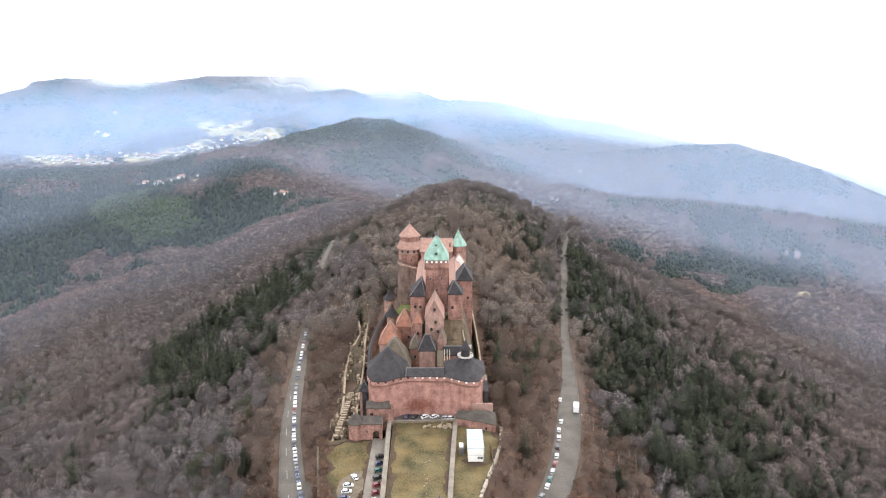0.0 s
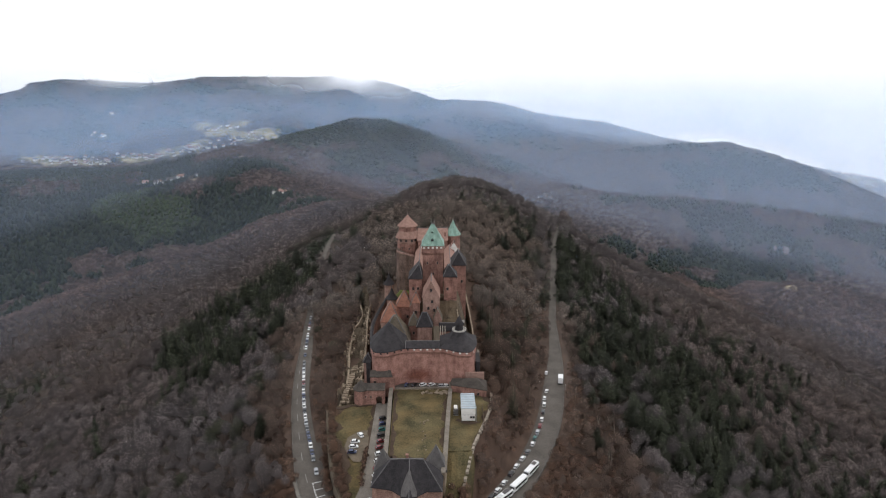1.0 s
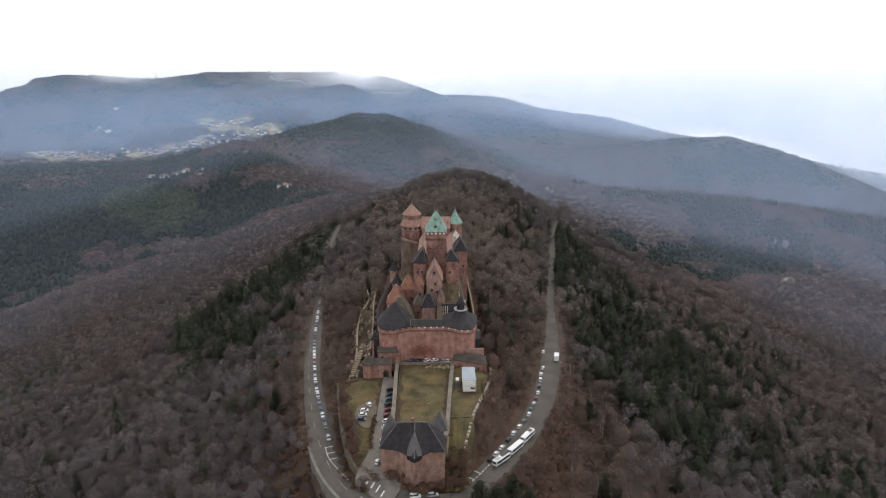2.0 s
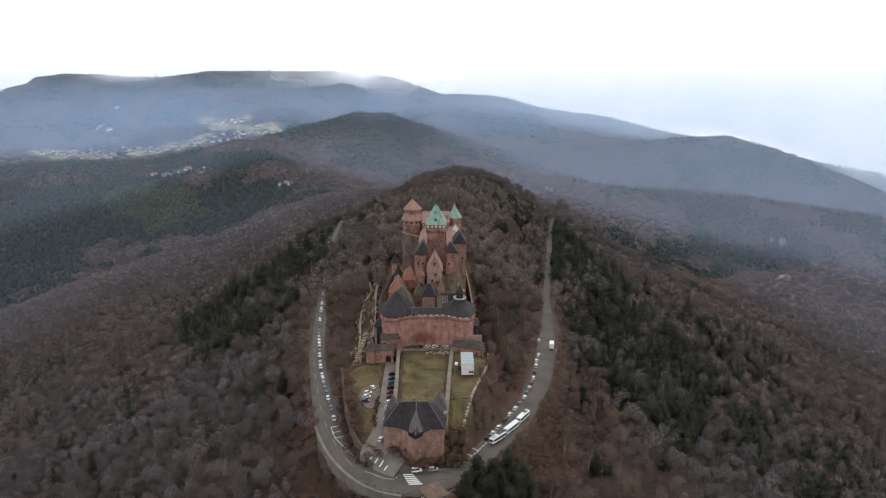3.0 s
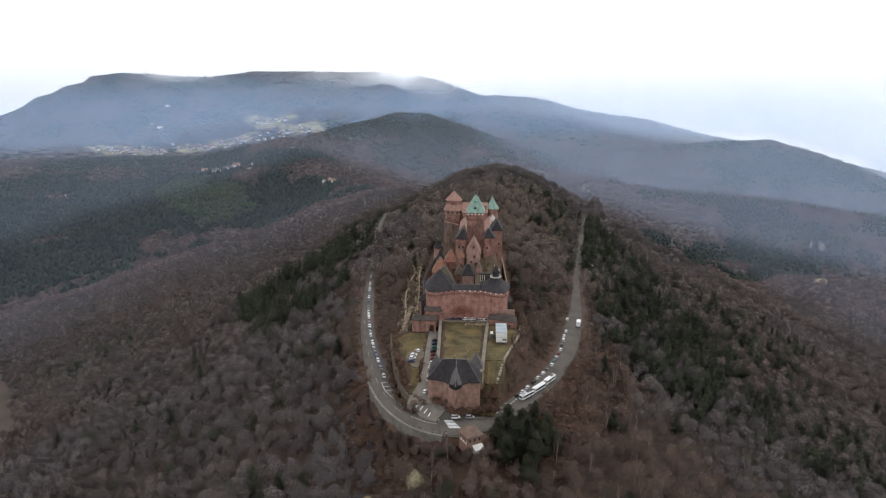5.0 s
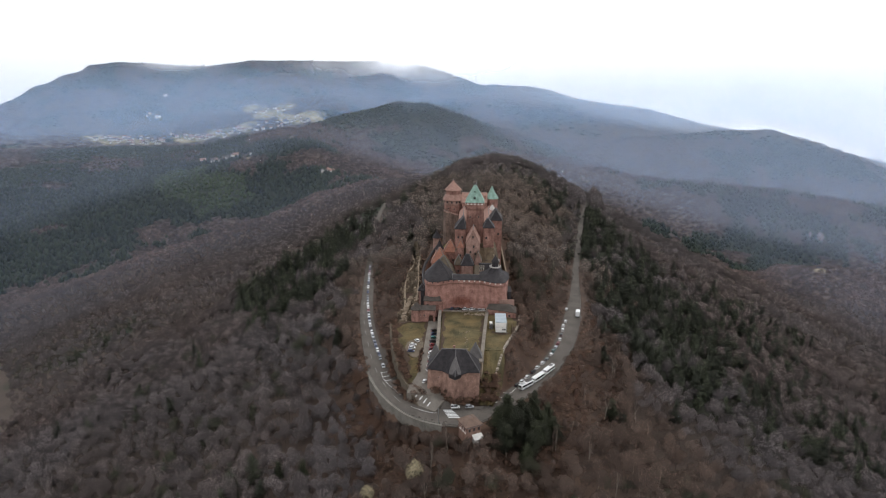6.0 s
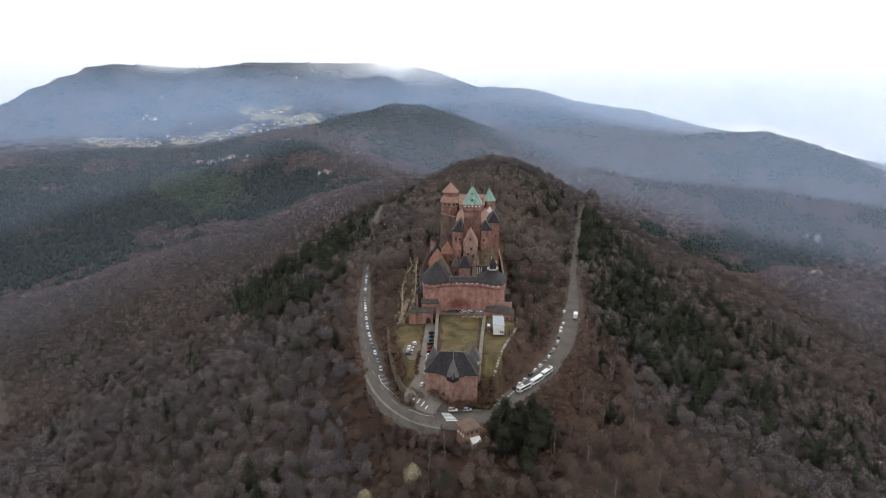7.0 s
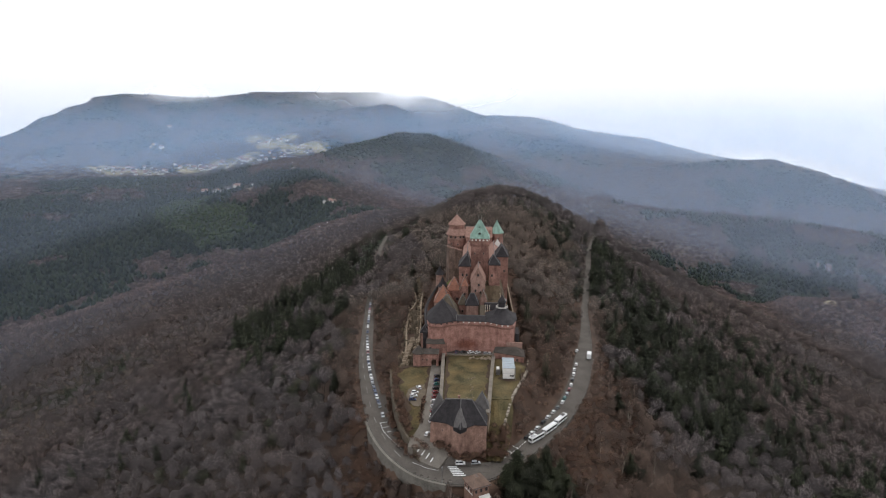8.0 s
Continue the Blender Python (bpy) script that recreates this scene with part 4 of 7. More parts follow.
def curtain(name, label, line, width, material, coping=None, roofed=None, step=0.0):
    """A stone wall along points (x, y, bottom, top); roofed: a ridge height for a small roof on it."""
    e = tagged(empty(name, (line[0][0], line[0][1], line[0][2])), label, "wall")
    pts = smooth_line(line, 4.0)
    rng = random.Random(name)
    o = pts[0]
    s = sideways(pts)
    bm = bmesh.new()
    rings, cop, roof = [], [], []
    for p, q in zip(pts, s):
        x, y = p[0] - o[0], p[1] - o[1]
        z0, z1 = p[2] - o[2], p[3] - o[2] + (rng.uniform(-step, step) if step else 0)
        a, b = (x - q[0] * width / 2, y - q[1] * width / 2), (x + q[0] * width / 2, y + q[1] * width / 2)
        rings.append([(*a, z0), (*b, z0), (*b, z1), (*a, z1)])
        c, d = (x - q[0] * (width / 2 + 0.12), y - q[1] * (width / 2 + 0.12)), (x + q[0] * (width / 2 + 0.12), y + q[1] * (width / 2 + 0.12))
        cop.append([(*c, z1 - 0.02), (*d, z1 - 0.02), (*d, z1 + 0.25), (*c, z1 + 0.25)])
        if roofed:
            c, d = (x - q[0] * (width / 2 + 0.4), y - q[1] * (width / 2 + 0.4)), (x + q[0] * (width / 2 + 0.4), y + q[1] * (width / 2 + 0.4))
            roof.append([(*c, z1), (*d, z1), (x, y, z1 + roofed)])
    part("wall", loft(bm, rings), material, e)
    if coping:
        part("coping", loft(bmesh.new(), cop), coping, e)
    if roofed:
        part("roof", loft(bmesh.new(), roof), SLATE, e)
    return e


curtain("curtain_wall", "sandstone curtain wall with a slate-roofed walk", [(-26.2, 217, -4, 4.6), (-29, 235, -4, 3.4), (-31.4, 262, -4, 2.9), (-29.5, 285, -4, 3.6), (-27, 298, -4, 5)], 0.9, SANDSTONE, None, 0.7)
curtain("curtain_wall", "sandstone curtain wall with pale coping", [(14.2, 216, -5, 3.4), (15.2, 232, -5, 2.4), (15.4, 255, -5, 3.4), (14.6, 284, -4, 5), (13, 312, -4, 8), (9, 326, -2, 12)], 0.7, RUBBLE, None, None, 0.3)
curtain("curtain_wall", "inner sandstone wall with pale coping stepping down the slope", [(9, 224, 4, 14.6), (8.2, 240, 6, 16.4), (7.2, 252, 8, 19)], 0.4, RUBBLE, None, None, 0.35)
curtain("curtain_wall", "inner rubble wall with pale coping", [(4.2, 231, 4, 10.5), (4.0, 240, 6, 14.8), (3.6, 250, 8, 18.6)], 0.4, RUBBLE, None, None, 0.4)
curtain("outer_wall", "low outer wall with worn pale coping", [(13.8, 204, -3, 4.4), (15.2, 212, -3, 4.0), (16.4, 224, -4, 2.6), (16.8, 236, -5, 1.2)], 0.6, RUBBLE, STONE_CAP)
curtain("ruined_wall", "crumbling pale terrace wall below the castle", [(-37.8, 196, -12, -5.0), (-37.6, 211, -12, -5.4), (-38.6, 229, -12, -5.6), (-41, 250, -12, -5.0), (-42, 272, -12, -4.4), (-39.5, 288, -11, -1.6), (-44, 312, -11, -2.0), (-46.5, 328, -11, -0.4)], 0.8, RUBBLE, None, None, 0.9)
curtain("ruined_wall", "crumbling pale terrace wall below the castle", [(-29.6, 200, -8, -0.6), (-31.4, 214, -9, -1.8), (-32.4, 230, -9, -2.8), (-33.6, 252, -9, -2.6), (-36, 280, -9, -1.4), (-37, 306, -9, -0.6)], 0.7, RUBBLE, None, None, 0.7)
curtain("ruined_wall", "crumbling pale wall crossing the slope", [(-46, 326, -9, -1.2), (-41, 331, -9, -1.6), (-36, 333, -8, -1.4)], 0.6, RUBBLE, None, None, 0.6)


def castle_rock():
    """The rough mound that carries the upper castle, with earth and scrub on it."""
    n, m = 44, 64
    u, v = np.meshgrid(np.linspace(0, 1, n), np.linspace(0, 1, m))
    x, y = -28 + 43 * u, 214 + 128 * v
    cx = np.clip(1 - np.abs(x + 5.5) / 20.5, 0, 1)
    rise = np.interp(y, [214, 226, 237, 249, 264, 300, 342], [0.0, 4.0, 15.0, 19.5, 19.0, 12.0, 2.0])
    k = np.where(x < -5.5, np.clip((x + 16) / 8, 0, 1), np.clip((14.5 - x) / 6.5, 0, 1))
    z = -3.5 + 3.0 * np.clip(cx * 5, 0, 1) + rise * k * k * (3 - 2 * k) + fbm(x * 9, y * 9, 40, 4) * 2.2 * np.clip(cx * 3, 0, 1)
    idx = np.arange(n * m).reshape(m, n)
    f = np.stack([idx[:-1, :-1], idx[:-1, 1:], idx[1:, 1:], idx[1:, :-1]], -1).reshape(-1, 4)
    ob = raw_mesh("castle_rock", np.stack([x, y, z], -1).reshape(-1, 3), f, SCRUB)
    return tagged(ob, "rocky scrub-grown mound under the castle", "rock", kind="structure")


def rubble_line(line, count, spread, seed):
    """Fallen blocks lying along a ruined wall, joined as one heap."""
    r = random.Random(seed)
    pts = smooth_line(line, 1.0)
    bm = bmesh.new()
    for i in range(count):
        x, y, z = r.choice(pts)[:3]
        x, y, a, s = x + r.gauss(0, spread), y + r.uniform(-1, 1), r.uniform(0, 3.14), r.uniform(0.3, 0.85)
        c, q = math.cos(a), math.sin(a)
        low, top = [], []
        for dx, dy in ((-1, -0.7), (1, -0.7), (1, 0.7), (-1, 0.7)):
            dx, dy = dx * s * r.uniform(0.7, 1.1), dy * s * r.uniform(0.7, 1.1)
            low.append((x + dx * c - dy * q, y + dx * q + dy * c, z - 1.2))
            top.append((x + (dx * c - dy * q) * 0.8, y + (dx * q + dy * c) * 0.8, z + s * r.uniform(0.2, 0.9)))
        loft(bm, [low, top])
    return tagged(link("rubble", bm, RUBBLE), "fallen pale blocks along the ruined wall", "rubble", kind="stuff")


def rock_terrace():
    """The bare rocky bank under the ruined terraces."""
    n, m = 26, 110
    u, v = np.meshgrid(np.linspace(0, 1, n), np.linspace(0, 1, m))
    y = 197 + 134 * v
    mid = np.interp(y, [197, 211, 229, 250, 272, 290, 312, 331], [-35.0, -35.2, -36.0, -37.6, -39.0, -38.6, -41.5, -43.5])
    x = mid + (u - 0.5) * np.interp(y, [197, 230, 290, 331], [9.5, 8, 7, 5])
    top = np.interp(y, [197, 214, 240, 270, 290, 331], [-3.0, -2.6, -3.2, -2.4, -1.2, -0.8])
    steps = np.floor(u * 4 + fbm(x * 6, y * 6, 40, 3) * 5) / 4
    z = top - 5.0 * (1 - np.clip(steps, -0.2, 1.1)) + fbm(x * 14, y * 14, 40, 4) * 3.0
    z = np.where((u < 0.04) | (u > 0.96), z - 3.5, z)
    idx = np.arange(n * m).reshape(m, n)
    f = np.stack([idx[:-1, :-1], idx[:-1, 1:], idx[1:, 1:], idx[1:, :-1]], -1).reshape(-1, 4)
    ob = raw_mesh("rock_bank", np.stack([x, y, z], -1).reshape(-1, 3), f, ROCKY)
    return tagged(ob, "pale stepped rock bank with dry grass below the castle", "rock", kind="structure")


ROCKY = surface("pale_rock_and_grass", (0.052, 0.039, 0.026), (0.155, 0.120, 0.083), 3.2, 0.95, 0.15, 5, detail=7, soft=0.12, mid=0.52)
rock_terrace()
rubble_line([(-38.6, 196, -5.4), (-38.8, 229, -6.2), (-42, 260, -5.6), (-40.5, 288, -2.6), (-45, 315, -2.6)], 70, 1.1, 1)
rubble_line([(-30.4, 200, -1.6), (-32.0, 214, -2.6), (-33.4, 240, -3.4), (-36, 280, -2.2), (-37, 306, -1.4)], 90, 0.8, 2)
rubble_line([(-36.0, 228, -4.2), (-36.5, 212, -4.4), (-35, 200, -4.6)], 50, 1.6, 3)
SCRUB = surface("scrubby_earth", (0.055, 0.040, 0.026), (0.135, 0.098, 0.062), 5.0, 0.95, 0.2, 8)
castle_rock()


def small_gate():
    e = tagged(empty("gate_block", (-25.2, 196.5, -3)), "low sandstone gate block with an arched gateway and slate roof", "gate")
    bm = bmesh.new()
    for x0, x1, z0, z1 in ((-4.9, 1.7, 0, 6.3), (3.9, 4.9, 0, 6.3), (1.7, 3.9, 3.9, 6.3)):
        box(x0, -2.5, z0, x1, 0.8, z1, bm)
    arch = [(1.7, 3.9)] + [(2.8 - 1.1 * math.cos(math.pi * i / 10), 2.8 + 1.1 * math.sin(math.pi * i / 10)) for i in range(11)] + [(3.9, 3.9)]
    loft(bm, [[(x, y, z) for x, z in arch] for y in (-2.5, 0.8)])
    part("wall", bm, SANDSTONE, e)
    part("gate_leaf", box(1.7, 0.3, 0, 3.9, 0.45, 3.8), TIMBER, e, "dark wooden gate leaf")
    part("roof", loft(bmesh.new(), [[(-5.2, -2.8, 6.3), (5.0, -2.8, 6.3), (5.0, 1.2, 7.2), (-5.2, 1.2, 7.2)], [(-5.2, -2.8, 6.55), (5.0, -2.8, 6.55), (5.0, 1.2, 7.5), (-5.2, 1.2, 7.5)]]), WORN_ROOF, e)
    part("turret_roof", loft(bmesh.new(), [ring(-4.0, -0.6, 3.0, 6.2, 16), ring(-4.0, -0.6, 3.0, 6.5, 16), ring(-4.0, -0.6, 0.1, 9.6, 16)]), WORN_ROOF, e)
    part("turret_wall", loft(bmesh.new(), [ring(-4.0, -0.6, 2.7, -1, 16), ring(-4.0, -0.6, 2.6, 6.2, 16)]), SANDSTONE, e)
    for x in (-2.2, -0.2):
        window(e, x, -2.5, 3.2, 0.4, 0.9)
    f = tagged(empty("gate_block", (-21.2, 203, -1)), "inner sandstone gate block under a slate lean-to", "gate")
    part("wall", box(-5, -2.6, -1.5, 4.2, 2.0, 6.6), SANDSTONE, f)
    part("roof", loft(bmesh.new(), [[(-5.2, -2.9, 6.6), (3.6, -2.9, 6.6), (2.6, 0.2, 7.9), (-5.2, 0.2, 7.9)], [(-5.2, -2.9, 6.85), (3.6, -2.9, 6.85), (2.6, 0.2, 8.2), (-5.2, 0.2, 8.2)]]), WORN_ROOF, f)
    window(f, -3.2, -2.6, 3.0, 1.0, 2.0)


small_gate()


def right_block():
    e = tagged(empty("corner_block", (11.2, 198, -1)), "low sandstone corner block with a folded slate roof", "gatehouse")
    foot = [(-6.6, 1.0), (0.5, -1.2), (6.4, -3.6), (6.6, 4.5), (-6.6, 2.8)]
    part("wall", prism(foot, -2, 3.6), SANDSTONE, e)
    top = [(-6.2, 2.0), (-1, 2.2), (3.6, 1.2), (3.6, 2.4), (-6.2, 2.3)]
    eave = [(x * 1.05, y * 1.07) for x, y in foot]
    part("roof", loft(bmesh.new(), [[(x, y, 3.6) for x, y in eave], [(x, y, 3.85) for x, y in eave], [(x, y, 6.0) for x, y in top]]), WORN_ROOF, e)
    part("upstand", box(-1.2, 4.2, 3, 6.0, 5.0, 7.4), SANDSTONE_PALE, e, "pale stone upstand behind the roof")
    window(e, 3.4, -2.45, 1.2, 0.7, 1.2)


right_block()


GATE_STONE = surface("rough_brown_sandstone", (0.165, 0.096, 0.074), (0.40, 0.248, 0.192), 2.2, 0.95, 0.12, 6, detail=9, streak=0.6, soft=0.15)


def gatehouse():
    e = tagged(empty("gatehouse", (-9.6, 141, -11)), "pointed sandstone gatehouse with a dark slate roof", "gatehouse")
    foot = [(-10.0, -1.2), (-4.2, -2.6), (0.9, -7.2), (5.6, -3.4), (10.0, -3.4), (10.4, 5.4), (-9.6, 6.2)]
    battered = [(x * 1.04, y * 1.05 - 0.2) for x, y in foot]
    part("wall", loft(bmesh.new(), [[(x, y, -1.5) for x, y in battered], [(x, y, 10.6) for x, y in foot]]), GATE_STONE, e)
    eave = [(x * 1.05, y * 1.06 - 0.1) for x, y in foot]
    top = [(-4.6, 1.4), (-2.6, 1.3), (0.9, 1.2), (2.6, 1.3), (4.9, 1.4), (4.9, 1.7), (-4.6, 1.7)]
    part("roof", loft(bmesh.new(), [[(x, y, 10.6) for x, y in eave], [(x, y, 10.85) for x, y in eave], [(x, y, 18.2) for x, y in top]]), SLATE, e)
    ridge_cap(e, (-4.7, 1.5, 18.25), (5.0, 1.5, 18.25), 0.5)
    for a, b in ((0, 0), (2, 2), (4, 4)):
        ridge_cap(e, (*eave[a], 10.95), (*top[b], 18.25), 0.24 if a != 2 else 0.32)
    # small hipped projection over the point of the prow
    hood = part("hood_roof", loft(bmesh.new(), [[(-1.4, -6.6, 11.2), (3.2, -6.6, 11.2), (3.2, -2.6, 12.4), (-1.4, -2.6, 12.4)], [(0.7, -3.1, 16.0), (1.1, -3.1, 16.0), (1.1, -1.4, 16.3), (0.7, -1.4, 16.3)]]), SLATE_PALE, e, "weathered grey slate hood")
    # dark prism put in for the shadow of the hood's overhang
    part("hood_shadow", prism([(-1.6, -5.2), (0.9, -7.7), (3.4, -5.2)], 9.2, 10.5), DARK, e, "dark block standing in for the shade under the hood")
    for x, y, w, h in ((-7.6, 9.4, 2.3, 6.2), (8.6, 9.6, 2.9, 7.2)):
        part("turret_wall", box(x - w, y - w, -1, x + w, y + w, 10.6), SANDSTONE, e)
        part("turret_roof", hip_roof(x - w, y - w, x + w, y + w, 10.7, h, w + 0.4), SLATE_PALE, e, "grey slate pyramid roof")
        ridge_cap(e, (x - w - 0.4, y - w - 0.4, 10.8), (x, y, 10.75 + h), 0.22)
        ridge_cap(e, (x + w + 0.4, y - w - 0.4, 10.8), (x, y, 10.75 + h), 0.22)
    chimney(e, 0.2, 2.2, 17.2, 1.8, 0.7)
    for x, y, z in ((-7.5, -1.85, 5.2), (-5.6, -2.3, 7.3), (7.4, -3.45, 6.4), (8.9, -3.45, 4.2)):
        window(e, x, y, z, 0.45, 0.7)
    return e


SLATE_PALE = surface("weathered_slate", (0.075, 0.068, 0.066), (0.14, 0.128, 0.122), 2.0, 0.7, 0.03, 8)
gatehouse()

# ---- terraces ----
MOSSY = surface("mossy_wall", (0.066, 0.054, 0.038), (0.15, 0.122, 0.090), 2.5, 0.95, 0.1, 7)
DIRT = surface("worn_earth", (0.085, 0.066, 0.046), (0.19, 0.155, 0.115), 2.2, 0.95, 0.05, 8)
MOSS = surface("green_turf", (0.09, 0.11, 0.03), (0.17, 0.19, 0.06), 4.0, 0.95, 0.06, 8)
tagged(link("terrace_lawn", slab([(-21.5, 262), (-14, 262), (-13, 316), (-19, 320), (-23.5, 300)], lambda x, y: 4.6, 10), MOSS), "green grass terrace inside the castle", "lawn", kind="structure")
tagged(link("lawn", prism([(-17.2, 201), (3.4, 201.5), (0.9, 149), (-16.0, 150.5)], -11, 0.0), GRASS), "yellowed winter lawn between stone walls", "lawn", kind="structure")
tagged(link("courtyard", prism([(-19, 201.0), (4.6, 201.5), (4.6, 208), (-19, 208)], -8, 0.06), ASPHALT), "dark paved strip before the bastion", "pavement", kind="structure")
tagged(link("side_lawn", slab([(4.6, 203), (17.5, 197), (18.6, 187), (14.6, 173), (10.2, 158.5), (2.0, 158)], lambda x, y: 0.0, 10), GRASS), "rough grass beside the lawn wall", "lawn", kind="structure")
BANK = ([133, 141, 152, 158.2], [-12.6, -9.5, -3.5, -0.15])
bank_rows = [[(x0 + (x1 - x0) * i / 6, y, float(np.interp(y, *BANK)) + 0.25 * math.sin(i * 2.1 + y)) for i in range(7)] for x0, x1, y in ((1.6, 10.6, 158.2), (1.2, 9.6, 154), (0.8, 8.6, 149), (0.6, 8.0, 144), (0.6, 7.4, 139), (0.8, 5.5, 134))]
bank_bm = bmesh.new()
bank_v = [[bank_bm.verts.new(p) for p in row] for row in bank_rows]
for ra, rb in zip(bank_v, bank_v[1:]):
    for i in range(6):
        bank_bm.faces.new((ra[i], ra[i + 1], rb[i + 1], rb[i]))
for ra, rb in zip(bank_v, bank_v[1:]):
    low = [bank_bm.verts.new((v.co.x + 1.5, v.co.y, v.co.z - 9)) for v in (ra[-1], rb[-1])]
    bank_bm.faces.new((ra[-1], rb[-1], low[1], low[0]))
tagged(link("bank", bank_bm, GRASS), "rough grass bank beside the gatehouse", "bank", kind="structure")
yard_top = lambda x, y: drive_height(y) + 0.10
tagged(link("yard", slab([(-41.0, 192.5), (-31, 194.5), (-24.0, 194.5), (-23.4, 180), (-23.6, 166), (-23.4, 154), (-24.5, 143), (-28.6, 143), (-31.8, 150), (-37.1, 169.6)], yard_top, 6), GRASS), "grassy yard beside the drive", "yard", kind="structure")
drive_line = np.array([(-21.2, y, drive_height(y) + 0.22) for y in np.arange(195, 136.9, -2.0)])
tagged(strip("drive", drive_line, np.interp(drive_line[:, 1], [138, 148, 160, 195], [-3.4, -2.8, -2.4, -2.1]), np.interp(drive_line[:, 1], [138, 148, 160, 195], [6.6, 3.6, 2.6, 2.3]), 0.0, DRIVE, 3.0), "pale drive rising to the arched gate", "road", kind="structure")
paving = [("forecourt", DRIVE, "pale dusty forecourt beside the gatehouse", [(-28.0, 142, -8.6), (-16.6, 141, -8.2), (-12.5, 134.5, -10.6), (-16.0, 128.9, -12.86), (-17.5, 129.5, -12.88), (-22.6, 132.6, -12.6)]), ("forecourt", ASPHALT, "dark asphalt apron before the gatehouse", [(-12.5, 134.5, -10.6), (-10.5, 132.6, -11.4), (-2.5, 131.9, -12.2), (2.5, 133.6, -12.5), (2.3, 131.5, -13.05), (-7, 131.3, -13.05), (-14.2, 131.2, -12.9)]), ("forecourt", ASPHALT, "level asphalt edge of the road at the crossing", [(-14.2, 131.2, -13.06), (-7, 131.3, -13.06), (2.3, 131.5, -13.06), (1.5, 127.8, -13.06), (-10, 127.2, -13.06), (-16.0, 128.9, -13.06)])]
for name, material, label, apron in paving:
    tagged(link(name, loft(bmesh.new(), [[(x, y, z - 4) for x, y, z in apron], [(x, y, z + 0.14) for x, y, z in apron]]), material), label, "pavement", kind="structure")
dirt_rows = [[(x, y, float(drive_height(y)) + 0.14) for x in np.linspace(x0, x1, 5)] for y, x0, x1 in ((178, -27.5, -24.6), (174, -31.5, -24.2), (169, -32, -23.9), (165, -30.5, -24.0), (161.5, -28, -24.4))]
dirt_bm = bmesh.new()
dirt_v = [[dirt_bm.verts.new(p) for p in row] for row in dirt_rows]
for ra, rb in zip(dirt_v, dirt_v[1:]):
    for k in range(4):
        dirt_bm.faces.new((ra[k], ra[k + 1], rb[k + 1], rb[k]))
tagged(link("dirt_track", dirt_bm, DIRT), "worn brown earth where cars park in the yard", "track", kind="structure")
curtain("lawn_wall", "broad grey stone wall along the lawn", [(-18.3, 208, -4, 0.9), (-18.2, 195, -5, 0.9), (-17.5, 176, -7, 0.8), (-16.8, 150, -10, 0.7)], 1.25, RUBBLE, STONE_CAP, None, 0.12)
curtain("lawn_wall", "broad grey stone wall along the lawn", [(4.7, 205, -4, 1.0), (3.7, 190, -5, 1.0), (2.6, 170, -6, 0.9), (1.6, 150, -9, 0.7), (0.9, 145, -9, 0.6)], 1.25, RUBBLE, STONE_CAP, None, 0.12)
curtain("cross_wall", "low stone kerb wall at the head of the lawn", [(-17.4, 201.2, -2, 0.5), (-8, 201.3, -2, 0.45), (4.0, 201.8, -2, 0.5)], 0.6, RUBBLE, STONE_CAP)
curtain("yard_wall", "dark overgrown retaining wall beside the yard", [(-41.2, 190, -11, -2.6), (-37.4, 170, -12, -4.6), (-32.0, 150, -13, -7.1), (-28.2, 141.5, -13, -8.2), (-22.8, 132.8, -14, -12.5)], 0.7, MOSSY, None, None, 0.4)

# bare, trodden earth along the edges of the grass
EARTH = surface("damp_brown_earth", (0.042, 0.027, 0.018), (0.088, 0.060, 0.042), 2.4, 0.95, 0.1, 8, detail=8)


def earth_margin(line, height, thin, wide, side, seed):
    """A ragged strip of brown earth: width from thin to wide metres to the left (side > 0) or right of the line."""
    pts = smooth_line([(x, y, 0) for x, y in line], 0.8)
    pts[:, 2] = [height(y) for y in pts[:, 1]]
    width = thin + (wide - thin) * np.clip(0.5 + 1.5 * fbm(pts[:, 0] + 40 * seed, pts[:, 1], 5.0, 3), 0, 1)
    low, high = (-width, 0 * width) if side > 0 else (0 * width, width)
    tagged(strip("bare_margin", pts, low, high, 0.0, EARTH, 0.3), "trodden brown earth along the edge of the grass", "earth", kind="structure")


yard_earth, lawn_earth = (lambda y: drive_height(y) + 0.16), (lambda y: 0.05)
earth_margin([(-40.8, 192), (-36.8, 169), (-31.4, 150), (-28.4, 143.4)], yard_earth, 2.2, 5.6, 1, 1)
earth_margin([(-23.5, 194), (-23.3, 180), (-23.5, 166), (-23.3, 155)], yard_earth, 0.3, 1.9, -1, 2)
earth_margin([(-39.6, 192.2), (-31, 194.2), (-24.2, 194.2)], yard_earth, 0.8, 3.6, -1, 3)
earth_margin([(-17.0, 200), (-16.3, 176), (-15.7, 152)], lawn_earth, 0.3, 1.8, 1, 4)
earth_margin([(3.2, 200), (2.0, 174), (1.0, 152)], lawn_earth, 0.2, 1.6, -1, 5)
earth_margin([(-15.6, 152.2), (-8, 152.0), (0.8, 151.6)], lawn_earth, 1.0, 5.5, 1, 6)
earth_margin([(18.0, 195), (18.2, 187), (14.4, 173), (10.6, 160)], lawn_earth, 0.3, 2.0, -1, 7)
earth_margin([(5.6, 177.4), (10, 174.6), (14.5, 176)], lawn_earth, 0.3, 2.4, 1, 8)

